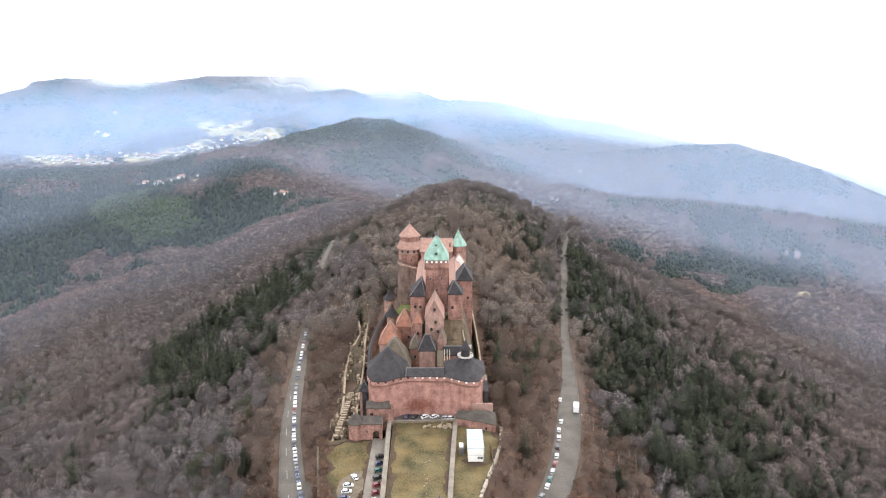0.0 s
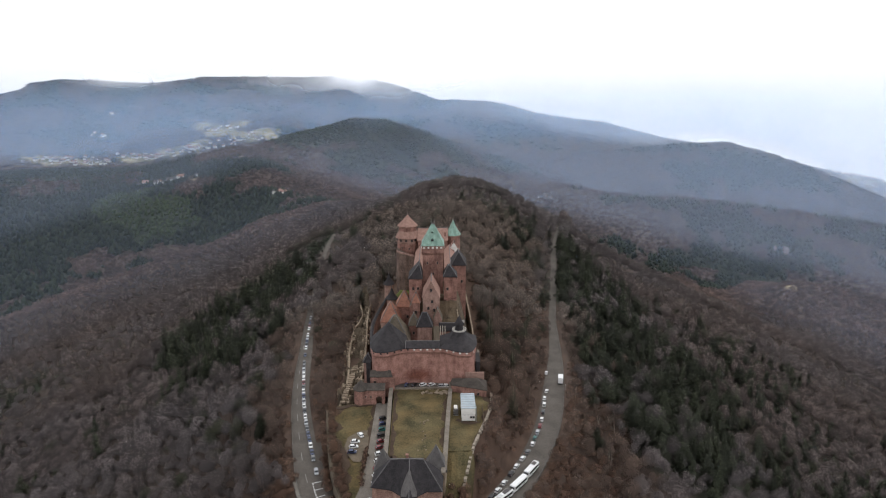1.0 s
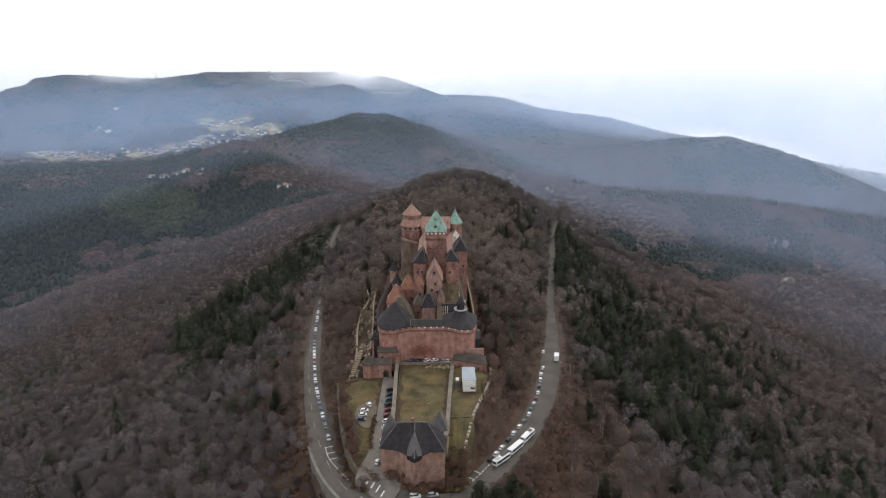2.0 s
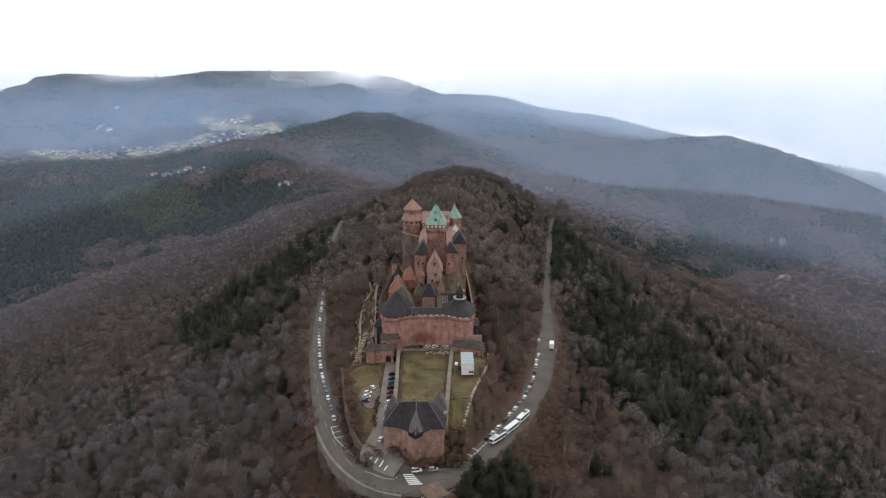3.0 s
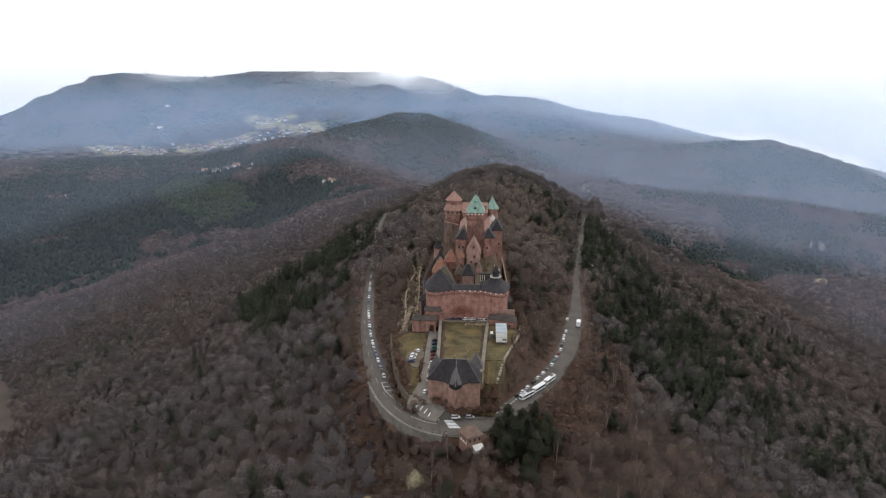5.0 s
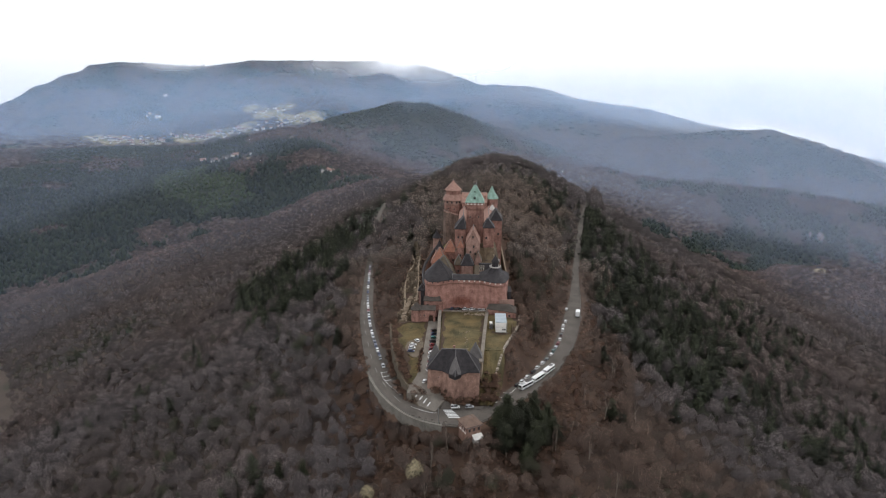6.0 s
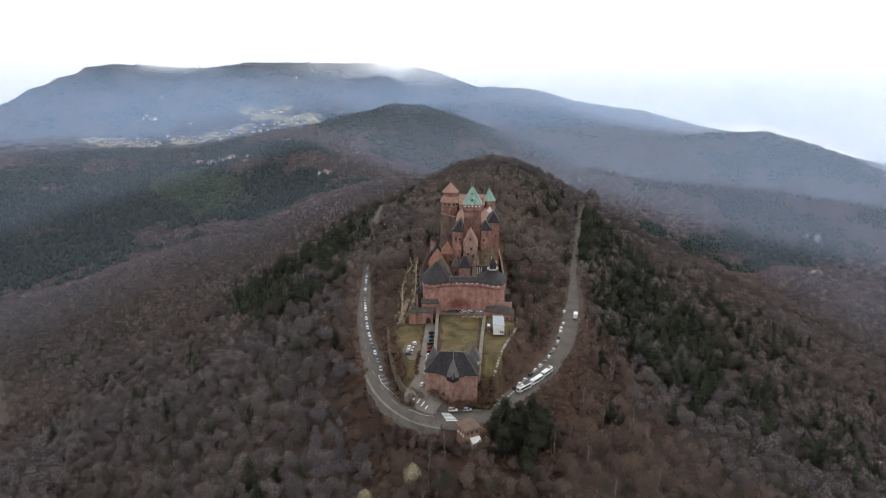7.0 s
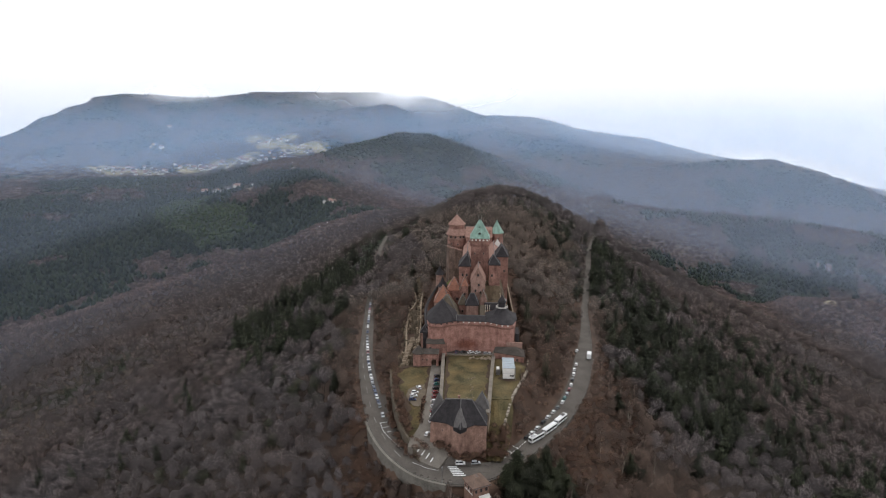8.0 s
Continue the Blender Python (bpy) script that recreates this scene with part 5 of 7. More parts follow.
VERGE = surface("dusty_verge", (0.078, 0.066, 0.056), (0.145, 0.124, 0.106), 4.0, 0.95, 0.04, 10)
path_line = smooth_line([(-44.5, 186, 0), (-40.6, 170, 0), (-35.4, 152.5, 0), (-31.0, 143.4, 0), (-26.0, 137.4, 0)], 1.5)
path_line[:, 2] = ground_height(path_line[:, 0], path_line[:, 1]) + 0.12
tagged(strip("footpath", path_line, -1.3, 1.5, 0.0, VERGE, 0.5), "trodden earth footpath below the yard wall", "path", kind="structure")


def stone_row(name, label, line, gap, size, material, step=1.6):
    """A line of separate rough stones: each its own piece."""
    e = tagged(empty(name, (0, 0, 0)), label, "stone edging")
    rng = random.Random(3)
    pts = smooth_line(line, step)
    s = sideways(pts)
    meshes = []
    for k in range(4):
        a, b, h = size[0] * rng.uniform(0.8, 1.1), size[1] * rng.uniform(0.8, 1.2), size[2] * rng.uniform(0.8, 1.2)
        bm = loft(bmesh.new(), [[(-a / 2, -b / 2, -0.5), (a / 2, -b / 2, -0.5), (a / 2, b / 2, -0.5), (-a / 2, b / 2, -0.5)], [(-a / 2, -b / 2, h * 0.8), (a / 2, -b / 2, h * 0.9), (a / 2, b / 2, h * 0.8), (-a / 2, b / 2, h)], [(-a / 3, -b / 3, h), (a / 3, -b / 3, h * 1.05), (a / 3, b / 3, h), (-a / 3, b / 3, h * 1.1)]])
        me = bpy.data.meshes.new("stone")
        bm.to_mesh(me)
        bm.free()
        me.materials.append(material)
        meshes.append(me)
    for p, q in zip(pts, s):
        if rng.random() < gap:
            continue
        ob = new("stone", rng.choice(meshes))
        ob.parent = e
        ob.matrix_basis = pose(p[0] + rng.uniform(-0.1, 0.1), p[1], p[2], 0, 0, math.degrees(math.atan2(q[1], q[0])) + rng.uniform(-8, 8))
    return e


STONE_EDGE = surface("pale_edging", (0.25, 0.21, 0.165), (0.38, 0.33, 0.27), 1.5, 0.9, 0.03, 5)
stone_row("stone_edging", "pale broken stone edging along the grass bank", [(19.6, 196.5, 0.0), (18.6, 187, 0.0), (14.8, 173, 0.0), (11.4, 162, 0.0), (8.6, 152, -3.4), (7.0, 146, -6.6)], 0.06, (1.0, 1.4, 0.5), STONE_EDGE)
stone_row("stone_steps", "worn pale stone steps on the slope", [(-35.2, 226, -1.8), (-35.6, 214, -2.4), (-36.2, 205, -3.2), (-36.8, 199, -4.2)], 0.1, (2.2, 0.8, 0.4), RUBBLE, 1.5)
rubble_rng = random.Random(8)
for i in range(40):
    x, y, s = rubble_rng.gauss(-1.2, 2.3), rubble_rng.gauss(198.4, 0.9), rubble_rng.uniform(0.35, 0.9)
    if i >= 26:
        x, y, s = rubble_rng.gauss(-5.6, 0.8), rubble_rng.uniform(158, 178), rubble_rng.uniform(0.2, 0.42)
    bm = bmesh.new()
    bmesh.ops.create_icosphere(bm, subdivisions=1, radius=s)
    for v in bm.verts:
        v.co *= rubble_rng.uniform(0.75, 1.15)
        v.co.z *= 0.7
    st = tagged(link("boulder", bm, RUBBLE), "rough fallen stone on the lawn", "stone", "loose stones on the lawn")
    st.matrix_basis = pose(x, y, s * 0.3, 0, 0, rubble_rng.uniform(0, 360))


def site_cabin():
    e = tagged(empty("site_cabin", (10.1, 183, 0)), "white two-storey site cabin with a pale blue-grey roof", "cabin")
    part("lower_unit", box(-2.35, -6.4, 0.35, 2.35, 4.3, 2.55), WHITE, e)
    part("upper_unit", box(-2.4, -6.5, 2.65, 2.4, 4.5, 5.0), WHITE, e)
    part("joint", box(-2.32, -6.42, 2.5, 2.32, 4.32, 2.7), METAL, e)
    roof = part("roof", box(-2.5, -6.6, 5.0, 2.5, 4.6, 5.18), CABIN_ROOF, e, "pale blue-grey sheet roof")
    for i in range(6):
        y = -5.4 + 1.8 * i
        part("seam", box(-2.5, y - 0.06, 5.18, 2.5, y + 0.06, 5.26), METAL, roof)
    for x in (0.9, 1.75):
        part("window", box(x - 0.33, -6.55, 1.35, x + 0.33, -6.38, 2.05), DARK, e)
    for x in (-2.1, 0, 2.1):
        for y in (-6, 4.0):
            part("foot", box(x - 0.15, y - 0.15, -0.1, x + 0.15, y + 0.15, 0.36), METAL, e)
    part("stair_frame", box(2.6, -6.9, 0, 2.72, -6.78, 5.6), METAL, e)
    part("stair_frame", box(2.6, -5.6, 0, 2.72, -5.48, 5.6), METAL, e)
    g = tagged(empty("generator", (5.9, 182.6, 0)), "small grey unit beside the cabin", "generator")
    part("body", box(-0.8, -1.8, 0.15, 0.8, 1.8, 2.1), SLATE_PALE, g)
    part("lid", box(-0.7, -0.8, 2.1, 0.5, 1.4, 2.5), WHITE, g, "white lid")
    part("skid", box(-0.85, -1.85, 0, 0.85, 1.85, 0.16), METAL, g)


CABIN_ROOF = surface("cabin_roof", (0.30, 0.36, 0.40), (0.42, 0.47, 0.50), 3.0, 0.5)
site_cabin()
fence = tagged(empty("site_fence", (15.4, 180, 0)), "dark site fence beside the cabin", "fence")
for i in range(7):
    part("post", box(-0.05, -7 + 2.2 * i, 0, 0.05, -6.9 + 2.2 * i, 2.0), TIMBER, fence)
part("panel", box(-0.03, -7, 0.3, 0.03, 6.3, 1.9), TIMBER, fence)


def road_house():
    e = tagged(empty("road_house", (-2.6, 116.4, -16.0), 30), "small brick house below the road with a faded hip roof", "house")
    part("wall", box(-2.9, -3.1, -4, 2.9, 3.1, 6.8), BRICK, e)
    part("roof", hip_roof(-2.9, -3.1, 2.9, 3.1, 6.9, 1.9, 2.6, 0.6), HOUSE_TILE, e)
    ridge_cap(e, (0, -0.7, 8.8), (0, 0.7, 8.8), 0.3)
    for x in (-1.9, 0.0, 1.9):
        window(e, x, -3.1, 4.6, 0.85, 1.2)
    window(e, -1.9, -3.1, 1.2, 0.8, 1.3)
    for y in (-1.8, 0.0, 1.8):
        part("window_frame", box(-2.96, y - 0.62, 3.7, -2.86, y + 0.62, 5.5), WHITE, e, "white window surround")
        window(e, -2.96, y, 4.6, 0.7, 1.3, "-x")
    part("gutter", box(-3.5, -3.75, 6.5, 3.5, -3.6, 6.66), METAL, e)
    part("awning", loft(bmesh.new(), [[(-0.9, -5.2, 2.2), (3.0, -5.2, 2.2), (3.0, -3.1, 3.3), (-0.9, -3.1, 3.3)], [(-0.9, -5.2, 2.0), (3.0, -5.2, 2.0), (3.0, -3.1, 3.1), (-0.9, -3.1, 3.1)]]), WHITE, e, "pale lean-to roof")
    part("porch", box(-0.6, -5.0, -3, 2.7, -3.1, 2.0), PLASTERED, e, "white rendered porch")
    return e


HOUSE_TILE = surface("old_brown_tile", (0.10, 0.068, 0.052), (0.20, 0.135, 0.105), 2.0, 0.85, 0.04, 8)
PLASTERED = surface("dull_white_render", (0.42, 0.40, 0.37), (0.60, 0.58, 0.54), 1.5, 0.9)
BRICK = surface("weathered_brick", (0.17, 0.095, 0.07), (0.30, 0.19, 0.145), 2.0, 0.9, 0.04, 7)
road_house()
edge = smooth_line(ROAD, 3.0)
edge_side = sideways(edge)
rim = edge[:, :2] + edge_side * (edge[:, 3] + 0.5)[:, None]
front_rim = [(float(x), float(y), -18.5, -12.7) for (x, y), p in zip(rim, edge) if (p[1] < 165 and p[0] < -5)]
curtain("retaining_wall", "tall grey retaining wall under the road bend", front_rim[::2], 0.8, GREYWALL, GREYWALL)

# ---- road furniture ----
def at_line(pts, where):
    """Place and heading at a length along a line of points."""
    seg = np.hypot(*np.diff(pts[:, :2], axis=0).T)
    run = np.concatenate([[0], np.cumsum(seg)])
    p = [np.interp(where, run, pts[:, k]) for k in range(3)]
    q = [np.interp(where + 0.5, run, pts[:, k]) - np.interp(where - 0.5, run, pts[:, k]) for k in range(2)]
    return p, math.degrees(math.atan2(q[1], q[0]))


def painted(name, label, pts, width, dashes=None, paint=None):
    """Thin paint on the road along points (x, y, z); dashes: (paint, gap) lengths."""
    e = tagged(empty(name), label, "road marking", kind="structure")
    pts = smooth_line(pts, 1.0)
    if not dashes:
        strip("paint", pts, -width / 2, width / 2, 0.03, PAINT, 0.03, e)
        return e
    total = np.hypot(*np.diff(pts[:, :2], axis=0).T).sum()
    u = 0
    while u + dashes[0] < total:
        (x, y, z), a = at_line(pts, u + dashes[0] / 2)
        ob = part("dash", box(-dashes[0] / 2, -width / 2, 0, dashes[0] / 2, width / 2, 0.03), paint or PAINT, e)
        ob.matrix_basis = pose(x, y, z, 0, 0, a)
        u += sum(dashes)
    return e


painted("centre_line", "broken white centre line on the road", [(p[0] - 1.5, p[1], p[2]) for p in ROAD[5:12]], 0.16, (5.0, 9.0), FADED)
painted("edge_line", "white edge line round the bend", [(-25.6, 132.6, -13), (-20, 129.2, -12.99), (-17, 128.3, -12.98), (-15.6, 128.1, -12.98)], 0.12)
painted("bay_line", "dashed white line of the parking bays", [(-41.4, 160.5, -13), (-38.9, 153.6, -13), (-34.6, 147.0, -13), (-30.0, 140.6, -13)], 0.25, (0.9, 0.6))
bays = tagged(empty("bay_marking"), "white lines dividing parking bays", "road marking", kind="structure")
for x, y, a in ((-40.2, 161.0, 20), (-39.0, 157.2, 22), (-37.6, 153.6, 25), (6.6, 139.0, -35), (9.2, 142.0, -35), (11.8, 145.2, -35)):
    ob = part("bay_line", box(-1.5, -0.12, 0, 1.5, 0.12, 0.03), PAINT, bays)
    ob.matrix_basis = pose(x, y, -12.97, 0, 0, a)
painted("bay_line", "dashed white line of the parking bays", [(4.2, 134.6, -13), (8.6, 139.0, -13), (13.4, 145.8, -13), (16.0, 150.0, -13)], 0.25, (1.2, 0.8))
zebra = tagged(empty("zebra_crossing", (-9.3, 128.0, -12.9)), "white zebra crossing on the road", "road marking", kind="structure")
for i in range(6):
    ob = part("stripe", box(-2.6, -0.34, 0, 2.6, 0.34, 0.03), PAINT, zebra)
    ob.matrix_basis = pose(-1.9 + 0.52 * i, 2.4 - 1.02 * i, 0, 0, 0, 3) @ Matrix.Diagonal((0.64 + 0.04 * i, 0.92, 1, 1))
hatch = tagged(empty("hatched_bay", (-21.2, 135.0, -10.9)), "white hatched no-parking bay on the forecourt", "road marking", kind="structure")
for i in range(4):
    ob = part("bar", box(-0.25, -1.6, 0, 0.25, 1.6, 0.04), PAINT, hatch)
    ob.matrix_basis = pose(-2.4 + 1.7 * i, 2.2 - 1.5 * i, 0.6 - 0.42 * i, 12, 0, -22)
for x0, y0, x1, y1, z0, z1 in ((-3.4, 4.2, 4.6, -3.0, 0.85, -1.2),):
    part("line", loft(bmesh.new(), [[(x0, y0, z0), (x0 + 0.25, y0 + 0.2, z0), (x0 + 0.25, y0 + 0.2, z0 + 0.1), (x0, y0, z0 + 0.1)], [(x1, y1, z1), (x1 + 0.25, y1 + 0.2, z1), (x1 + 0.25, y1 + 0.2, z1 + 0.1), (x1, y1, z1 + 0.1)]]), PAINT, hatch)

RAIL_STEEL = surface("dull_galvanised_steel", (0.085, 0.08, 0.072), (0.17, 0.16, 0.145), 2.0, 0.7)
rail = tagged(empty("guard_rail"), "low metal guard rail on the outer road edge", "guard rail")
rail_pts = np.column_stack([edge[:, :2] + edge_side * (edge[:, 3] - 0.15)[:, None], edge[:, 2] + 0.5])
rail_pts = rail_pts[(edge[:, 1] < 330)]
strip("beam", rail_pts, -0.05, 0.05, 0.25, RAIL_STEEL, 0.3, rail)
for i in range(0, len(rail_pts), 2):
    x, y, z = rail_pts[i]
    part("post", box(x - 0.06, y - 0.06, z - 0.6, x + 0.06, y + 0.06, z + 0.2), METAL, rail)
for x, y, z, h in ((-14.2, 119.6, -13, 6.5), (53.6, 226, -13, 2.4), (-72.0, 322, -13, 7)):
    lamp = tagged(empty("lamp_post", (x, y, z)), "slim pale metal post at the road edge", "post")
    part("pole", loft(bmesh.new(), [ring(0, 0, 0.11, 0, 8), ring(0, 0, 0.07, h, 8)]), METAL, lamp)
    part("head", box(-0.12, -0.7, h, 0.12, 0.12, h + 0.18), METAL, lamp)
shrub_rng = random.Random(4)
for i in range(6):
    x = -24 + 2.5 * i
    y = float(np.interp(x, [-30, -20, -12, -5], [126.5, 121.6, 119.9, 120.2])) + 0.6
    tub = tagged(empty("planter", (x, y, -12.95)), "dark stone planter along the road edge", "planter", "planters along the bend")
    part("tub", loft(bmesh.new(), [ring(0, 0, 0.42, 0, 10), ring(0, 0, 0.55, 0.55, 10)]), GREYWALL, tub)
    bm = bmesh.new()
    bmesh.ops.create_icosphere(bm, subdivisions=2, radius=0.5)
    for v in bm.verts:
        v.co = v.co * shrub_rng.uniform(0.7, 1.15) + Vector((0, 0, 0.75))
    part("shrub", bm, TWIG, tub)

# ---- vehicles ----
GLASS = plain("car_glass", (0.015, 0.018, 0.022), 0.12, 0.0, 0.3)
TYRE = plain("tyre", (0.02, 0.02, 0.021), 0.85)
RIM = plain("rim", (0.45, 0.46, 0.47), 0.35, 0.8)
LAMP_RED = plain("tail_lamp", (0.35, 0.02, 0.02), 0.3)
LAMP_WHITE = plain("head_lamp", (0.75, 0.77, 0.8), 0.2)


def wheel(parent, x, y, r=0.32):
    s = 1 if y > 0 else -1
    bm = loft(bmesh.new(), [[(x + rr * math.cos(a), y + dy * s, r + rr * math.sin(a)) for a in np.linspace(0, math.tau, 14, endpoint=False)] for rr, dy in ((r * 0.9, -0.2), (r, -0.14), (r, -0.02), (r * 0.92, 0.02))])
    w = part("wheel", bm, TYRE, parent)
    part("rim", loft(bmesh.new(), [[(x + rr * math.cos(a), y + dy * s, r + rr * math.sin(a)) for a in np.linspace(0, math.tau, 10, endpoint=False)] for rr, dy in ((r * 0.62, 0.0), (r * 0.55, 0.035))]), RIM, w)


def car(label, colour, kind="hatchback"):
    """A car, nose towards +x, standing on z = 0."""
    paint = plain("car_paint", colour, 0.28, 0.0, 0.6)
    e = tagged(empty("car"), label, "car")
    n, L, W = {"hatchback": (0, 4.1, 1.74), "estate": (1, 4.5, 1.78), "van": (2, 4.6, 1.85)}[kind]
    h, w = L / 2, W / 2
    roof = (1.46, 1.5, 1.85)[n]
    belt = (0.92, 0.92, 1.05)[n]
    lower = [(-h, 0.35), (-h + 0.06, belt - 0.12), (-h + 0.16, belt), (0.18 * L, belt), (h - 0.28, belt - 0.2), (h - 0.04, belt - 0.36), (h, 0.42), (h - 0.1, 0.2), (-h + 0.1, 0.2)]
    bm = loft(bmesh.new(), [[(x, y, z) for x, z in lower] for y in (-w + 0.09, -w, w, w - 0.09)][1:3])
    bmesh.ops.bevel(bm, geom=[ed for ed in bm.edges if abs(ed.verts[0].co.y - ed.verts[1].co.y) < 0.01], offset=0.07, segments=2, affect="EDGES", clamp_overlap=True)
    part("body", bm, paint, e)
    tail = (-h + 0.22, -h + 0.12, -h + 0.1)[n]
    cab = [(tail, belt - 0.02), (tail + (0.42, 0.3, 0.12)[n], roof - 0.07), (tail + (0.7, 0.55, 0.3)[n], roof - 0.02), (0.04 * L, roof), (0.1 * L, roof - 0.06), (0.27 * L, belt - 0.03)]
    part("glasshouse", loft(bmesh.new(), [[(x, s * (w - 0.06 - 0.2 * max(0, z - belt)), z - 0.03) for x, z in cab] for s in (-1, 1)]), GLASS, e)
    top = [(cab[1][0] - 0.02, cab[1][1] - 0.01), (cab[2][0], cab[2][1] + 0.01), (cab[3][0], cab[3][1] + 0.01), (cab[4][0] + 0.02, cab[4][1])]
    yr = w - 0.06 - 0.2 * (roof - belt)
    part("roof", loft(bmesh.new(), [[(x, s * (yr + 0.02), z) for x, z in top] + [(x, s * (yr + 0.02), z - 0.06) for x, z in top[::-1]] for s in (-1, 1)]), paint, e)
    for s in (-1, 1):
        for k in ((0.28,), (0.28,), (0.2, 0.75))[n]:
            x = cab[0][0] + (cab[5][0] - cab[0][0]) * (k + 0.2)
            part("pillar", loft(bmesh.new(), [[(x - 0.06, s * (w - 0.05), belt - 0.02), (x + 0.06, s * (w - 0.05), belt - 0.02), (x + 0.06, s * (w - 0.15), belt - 0.02), (x - 0.06, s * (w - 0.15), belt - 0.02)], [(x - 0.05, s * (yr + 0.02), roof - 0.08), (x + 0.05, s * (yr + 0.02), roof - 0.08), (x + 0.05, s * (yr - 0.08), roof - 0.08), (x - 0.05, s * (yr - 0.08), roof - 0.08)]]), paint, e)
        part("tail_lamp", box(-h - 0.01, s * (w - 0.3) - 0.12, 0.68, -h + 0.14, s * (w - 0.3) + 0.12, 0.85), LAMP_RED, e)
        part("headlight", box(h - 0.22, s * (w - 0.34) - 0.16, 0.56, h + 0.005, s * (w - 0.34) + 0.16, 0.68), LAMP_WHITE, e)
        for x in (-h + 0.75, h - 0.8):
            wheel(e, x, s * (w - 0.02))
    return e


COLOURS = {"white": ((0.78, 0.78, 0.77), "hatchback"), "silver": ((0.42, 0.43, 0.45), "estate"), "black": ((0.02, 0.02, 0.023), "estate"), "dark red": ((0.20, 0.02, 0.025), "hatchback"), "dark blue": ((0.02, 0.035, 0.10), "hatchback"), "grey": ((0.13, 0.135, 0.14), "hatchback"), "teal green": ((0.02, 0.13, 0.12), "hatchback"), "light van white": ((0.8, 0.8, 0.79), "van")}
models = {}
CAR = 0.76   # compact cars


def park(colour, x, y, z, heading, group, slope=0.0):
    if colour not in models:
        rgb, kind = COLOURS[colour]
        word = {"hatchback": "parked " + colour + " hatchback car on the asphalt", "estate": "parked " + colour + " estate car on the asphalt", "van": "parked white delivery van on the asphalt"}[kind]
        models[colour] = tagged(car(word, rgb, kind), group=group)
        models[colour].matrix_basis = pose(x, y, z, 0, slope, heading) @ Matrix.Diagonal((CAR, CAR, CAR, 1))
        return models[colour]
    return tagged(copy_thing(models[colour], pose(x, y, z, 0, slope, heading)), group=group)


left_row = np.array([(-72.0, 318, -13.4), (-68.2, 290, -13.1), (-63.6, 258, -13), (-59.4, 235, -13), (-54.8, 213, -13), (-50.6, 197, -13), (-46.6, 183.5, -13), (-41.2, 166.0, -13)])
left_row = smooth_line(left_row, 2.0)
car_rng = random.Random(12)
u, names = 3.0, ["white", "white", "silver", "white", "grey", "black", "white", "dark blue", "silver", "dark red"]
while u < 158:
    if car_rng.random() > 0.12:
        (x, y, z), a = at_line(left_row, u)
        park(car_rng.choice(names), x, y, z + 0.02, a + car_rng.uniform(-3, 3), "cars parked along the road")
    u += car_rng.uniform(3.9, 4.8)
right_row = [("white", 44.9, 224.5), ("white", 43.0, 218.2), ("light van white", 42.0, 212.6), ("black", 40.6, 206.8), ("white", 39.2, 200.8), ("dark red", 37.8, 196.0), ("silver", 36.2, 191.4), ("teal green", 34.6, 187.2), ("white", 33.2, 183.2), ("grey", 30.6, 177.9), ("white", 28.4, 173.9), ("white", 25.7, 169.2), ("black", 23.4, 164.9), ("white", 20.6, 159.8), ("white", 18.2, 155.8), ("black", 16.0, 152.4)]
for i, (c, x, y) in enumerate(right_row):
    a, b = right_row[max(i - 1, 0)], right_row[min(i + 1, len(right_row) - 1)]
    park(c, x + 0.5, y - 0.2, -12.98, math.degrees(math.atan2(a[2] - b[2], a[1] - b[1])), "cars parked along the road")
for i, c in enumerate(["black", "dark blue", "teal green", "black", "dark red", "dark red", "white", "white", "dark red", "white", "white"]):
    y = 184.4 - 3.3 * i
    park(c, -20.0 + 0.03 * i, y, drive_height(y) + 0.3, 20 + car_rng.uniform(-6, 6), "cars parked along the drive")
for c, x, y, a in (("white", -27.2, 175.0, 120), ("white", -28.6, 171.3, 10), ("white", -28.8, 168.6, 12), ("dark blue", -29.0, 165.8, 5)):
    park(c, x, y, drive_height(y) + 0.14, a, "cars parked on the grass yard", 0)
for c, x, a in (("dark blue", -12.6, 75), ("black", -9.6, 60), ("white", -6.2, 35), ("white", -3.0, 35), ("silver", 1.2, 5), ("white", 2.9, 0)):
    park(c, x, 203.8 + (0.6 if x < 1 else -0.6), 0.08, a, "cars parked before the bastion")
park("light van white", -8.4, 131.0, -12.1, 8, "cars before the gatehouse")
park("silver", -3.0, 131.9, -12.25, 8, "cars before the gatehouse")
park("white", -21.2, 143.6, drive_height(143.6) + 0.3, 75, "cars before the gatehouse")


def coach(label, length, rear_windows, z=-12.98):
    """A single-deck coach, nose towards +x."""
    e = tagged(empty("coach"), label, "bus")
    w, h, L = 1.0, 2.5, length / 2
    bm = box(-L, -w, 0.35, L, w, h)
    bmesh.ops.bevel(bm, geom=bm.edges[:], offset=0.16, segments=2, affect="EDGES")
    part("body", bm, COACH_WHITE, e)
    for s in (-1, 1):
        part("side_glass", box(-L + 0.5, s * w - 0.03, 1.3, L - 0.6, s * w + 0.03, 2.05), GLASS, e)
        for x in (-L + 2.6, L - 2.2):
            wheel(e, x, s * (w - 0.0), 0.48)
    part("windscreen", box(L - 0.04, -w + 0.15, 1.0, L + 0.035, w - 0.15, 2.2), GLASS, e)
    part("rear_window", box(-L - 0.035, -w + 0.25, 1.3, -L + 0.04, w - 0.25, 2.1), GLASS, e)
    for x in rear_windows:
        part("roof_unit", box(x - 0.9, -0.6, h - 0.02, x + 0.9, 0.6, h + 0.24), RIM if x < 0 else SLATE_PALE, e, "grey roof unit")
    return e


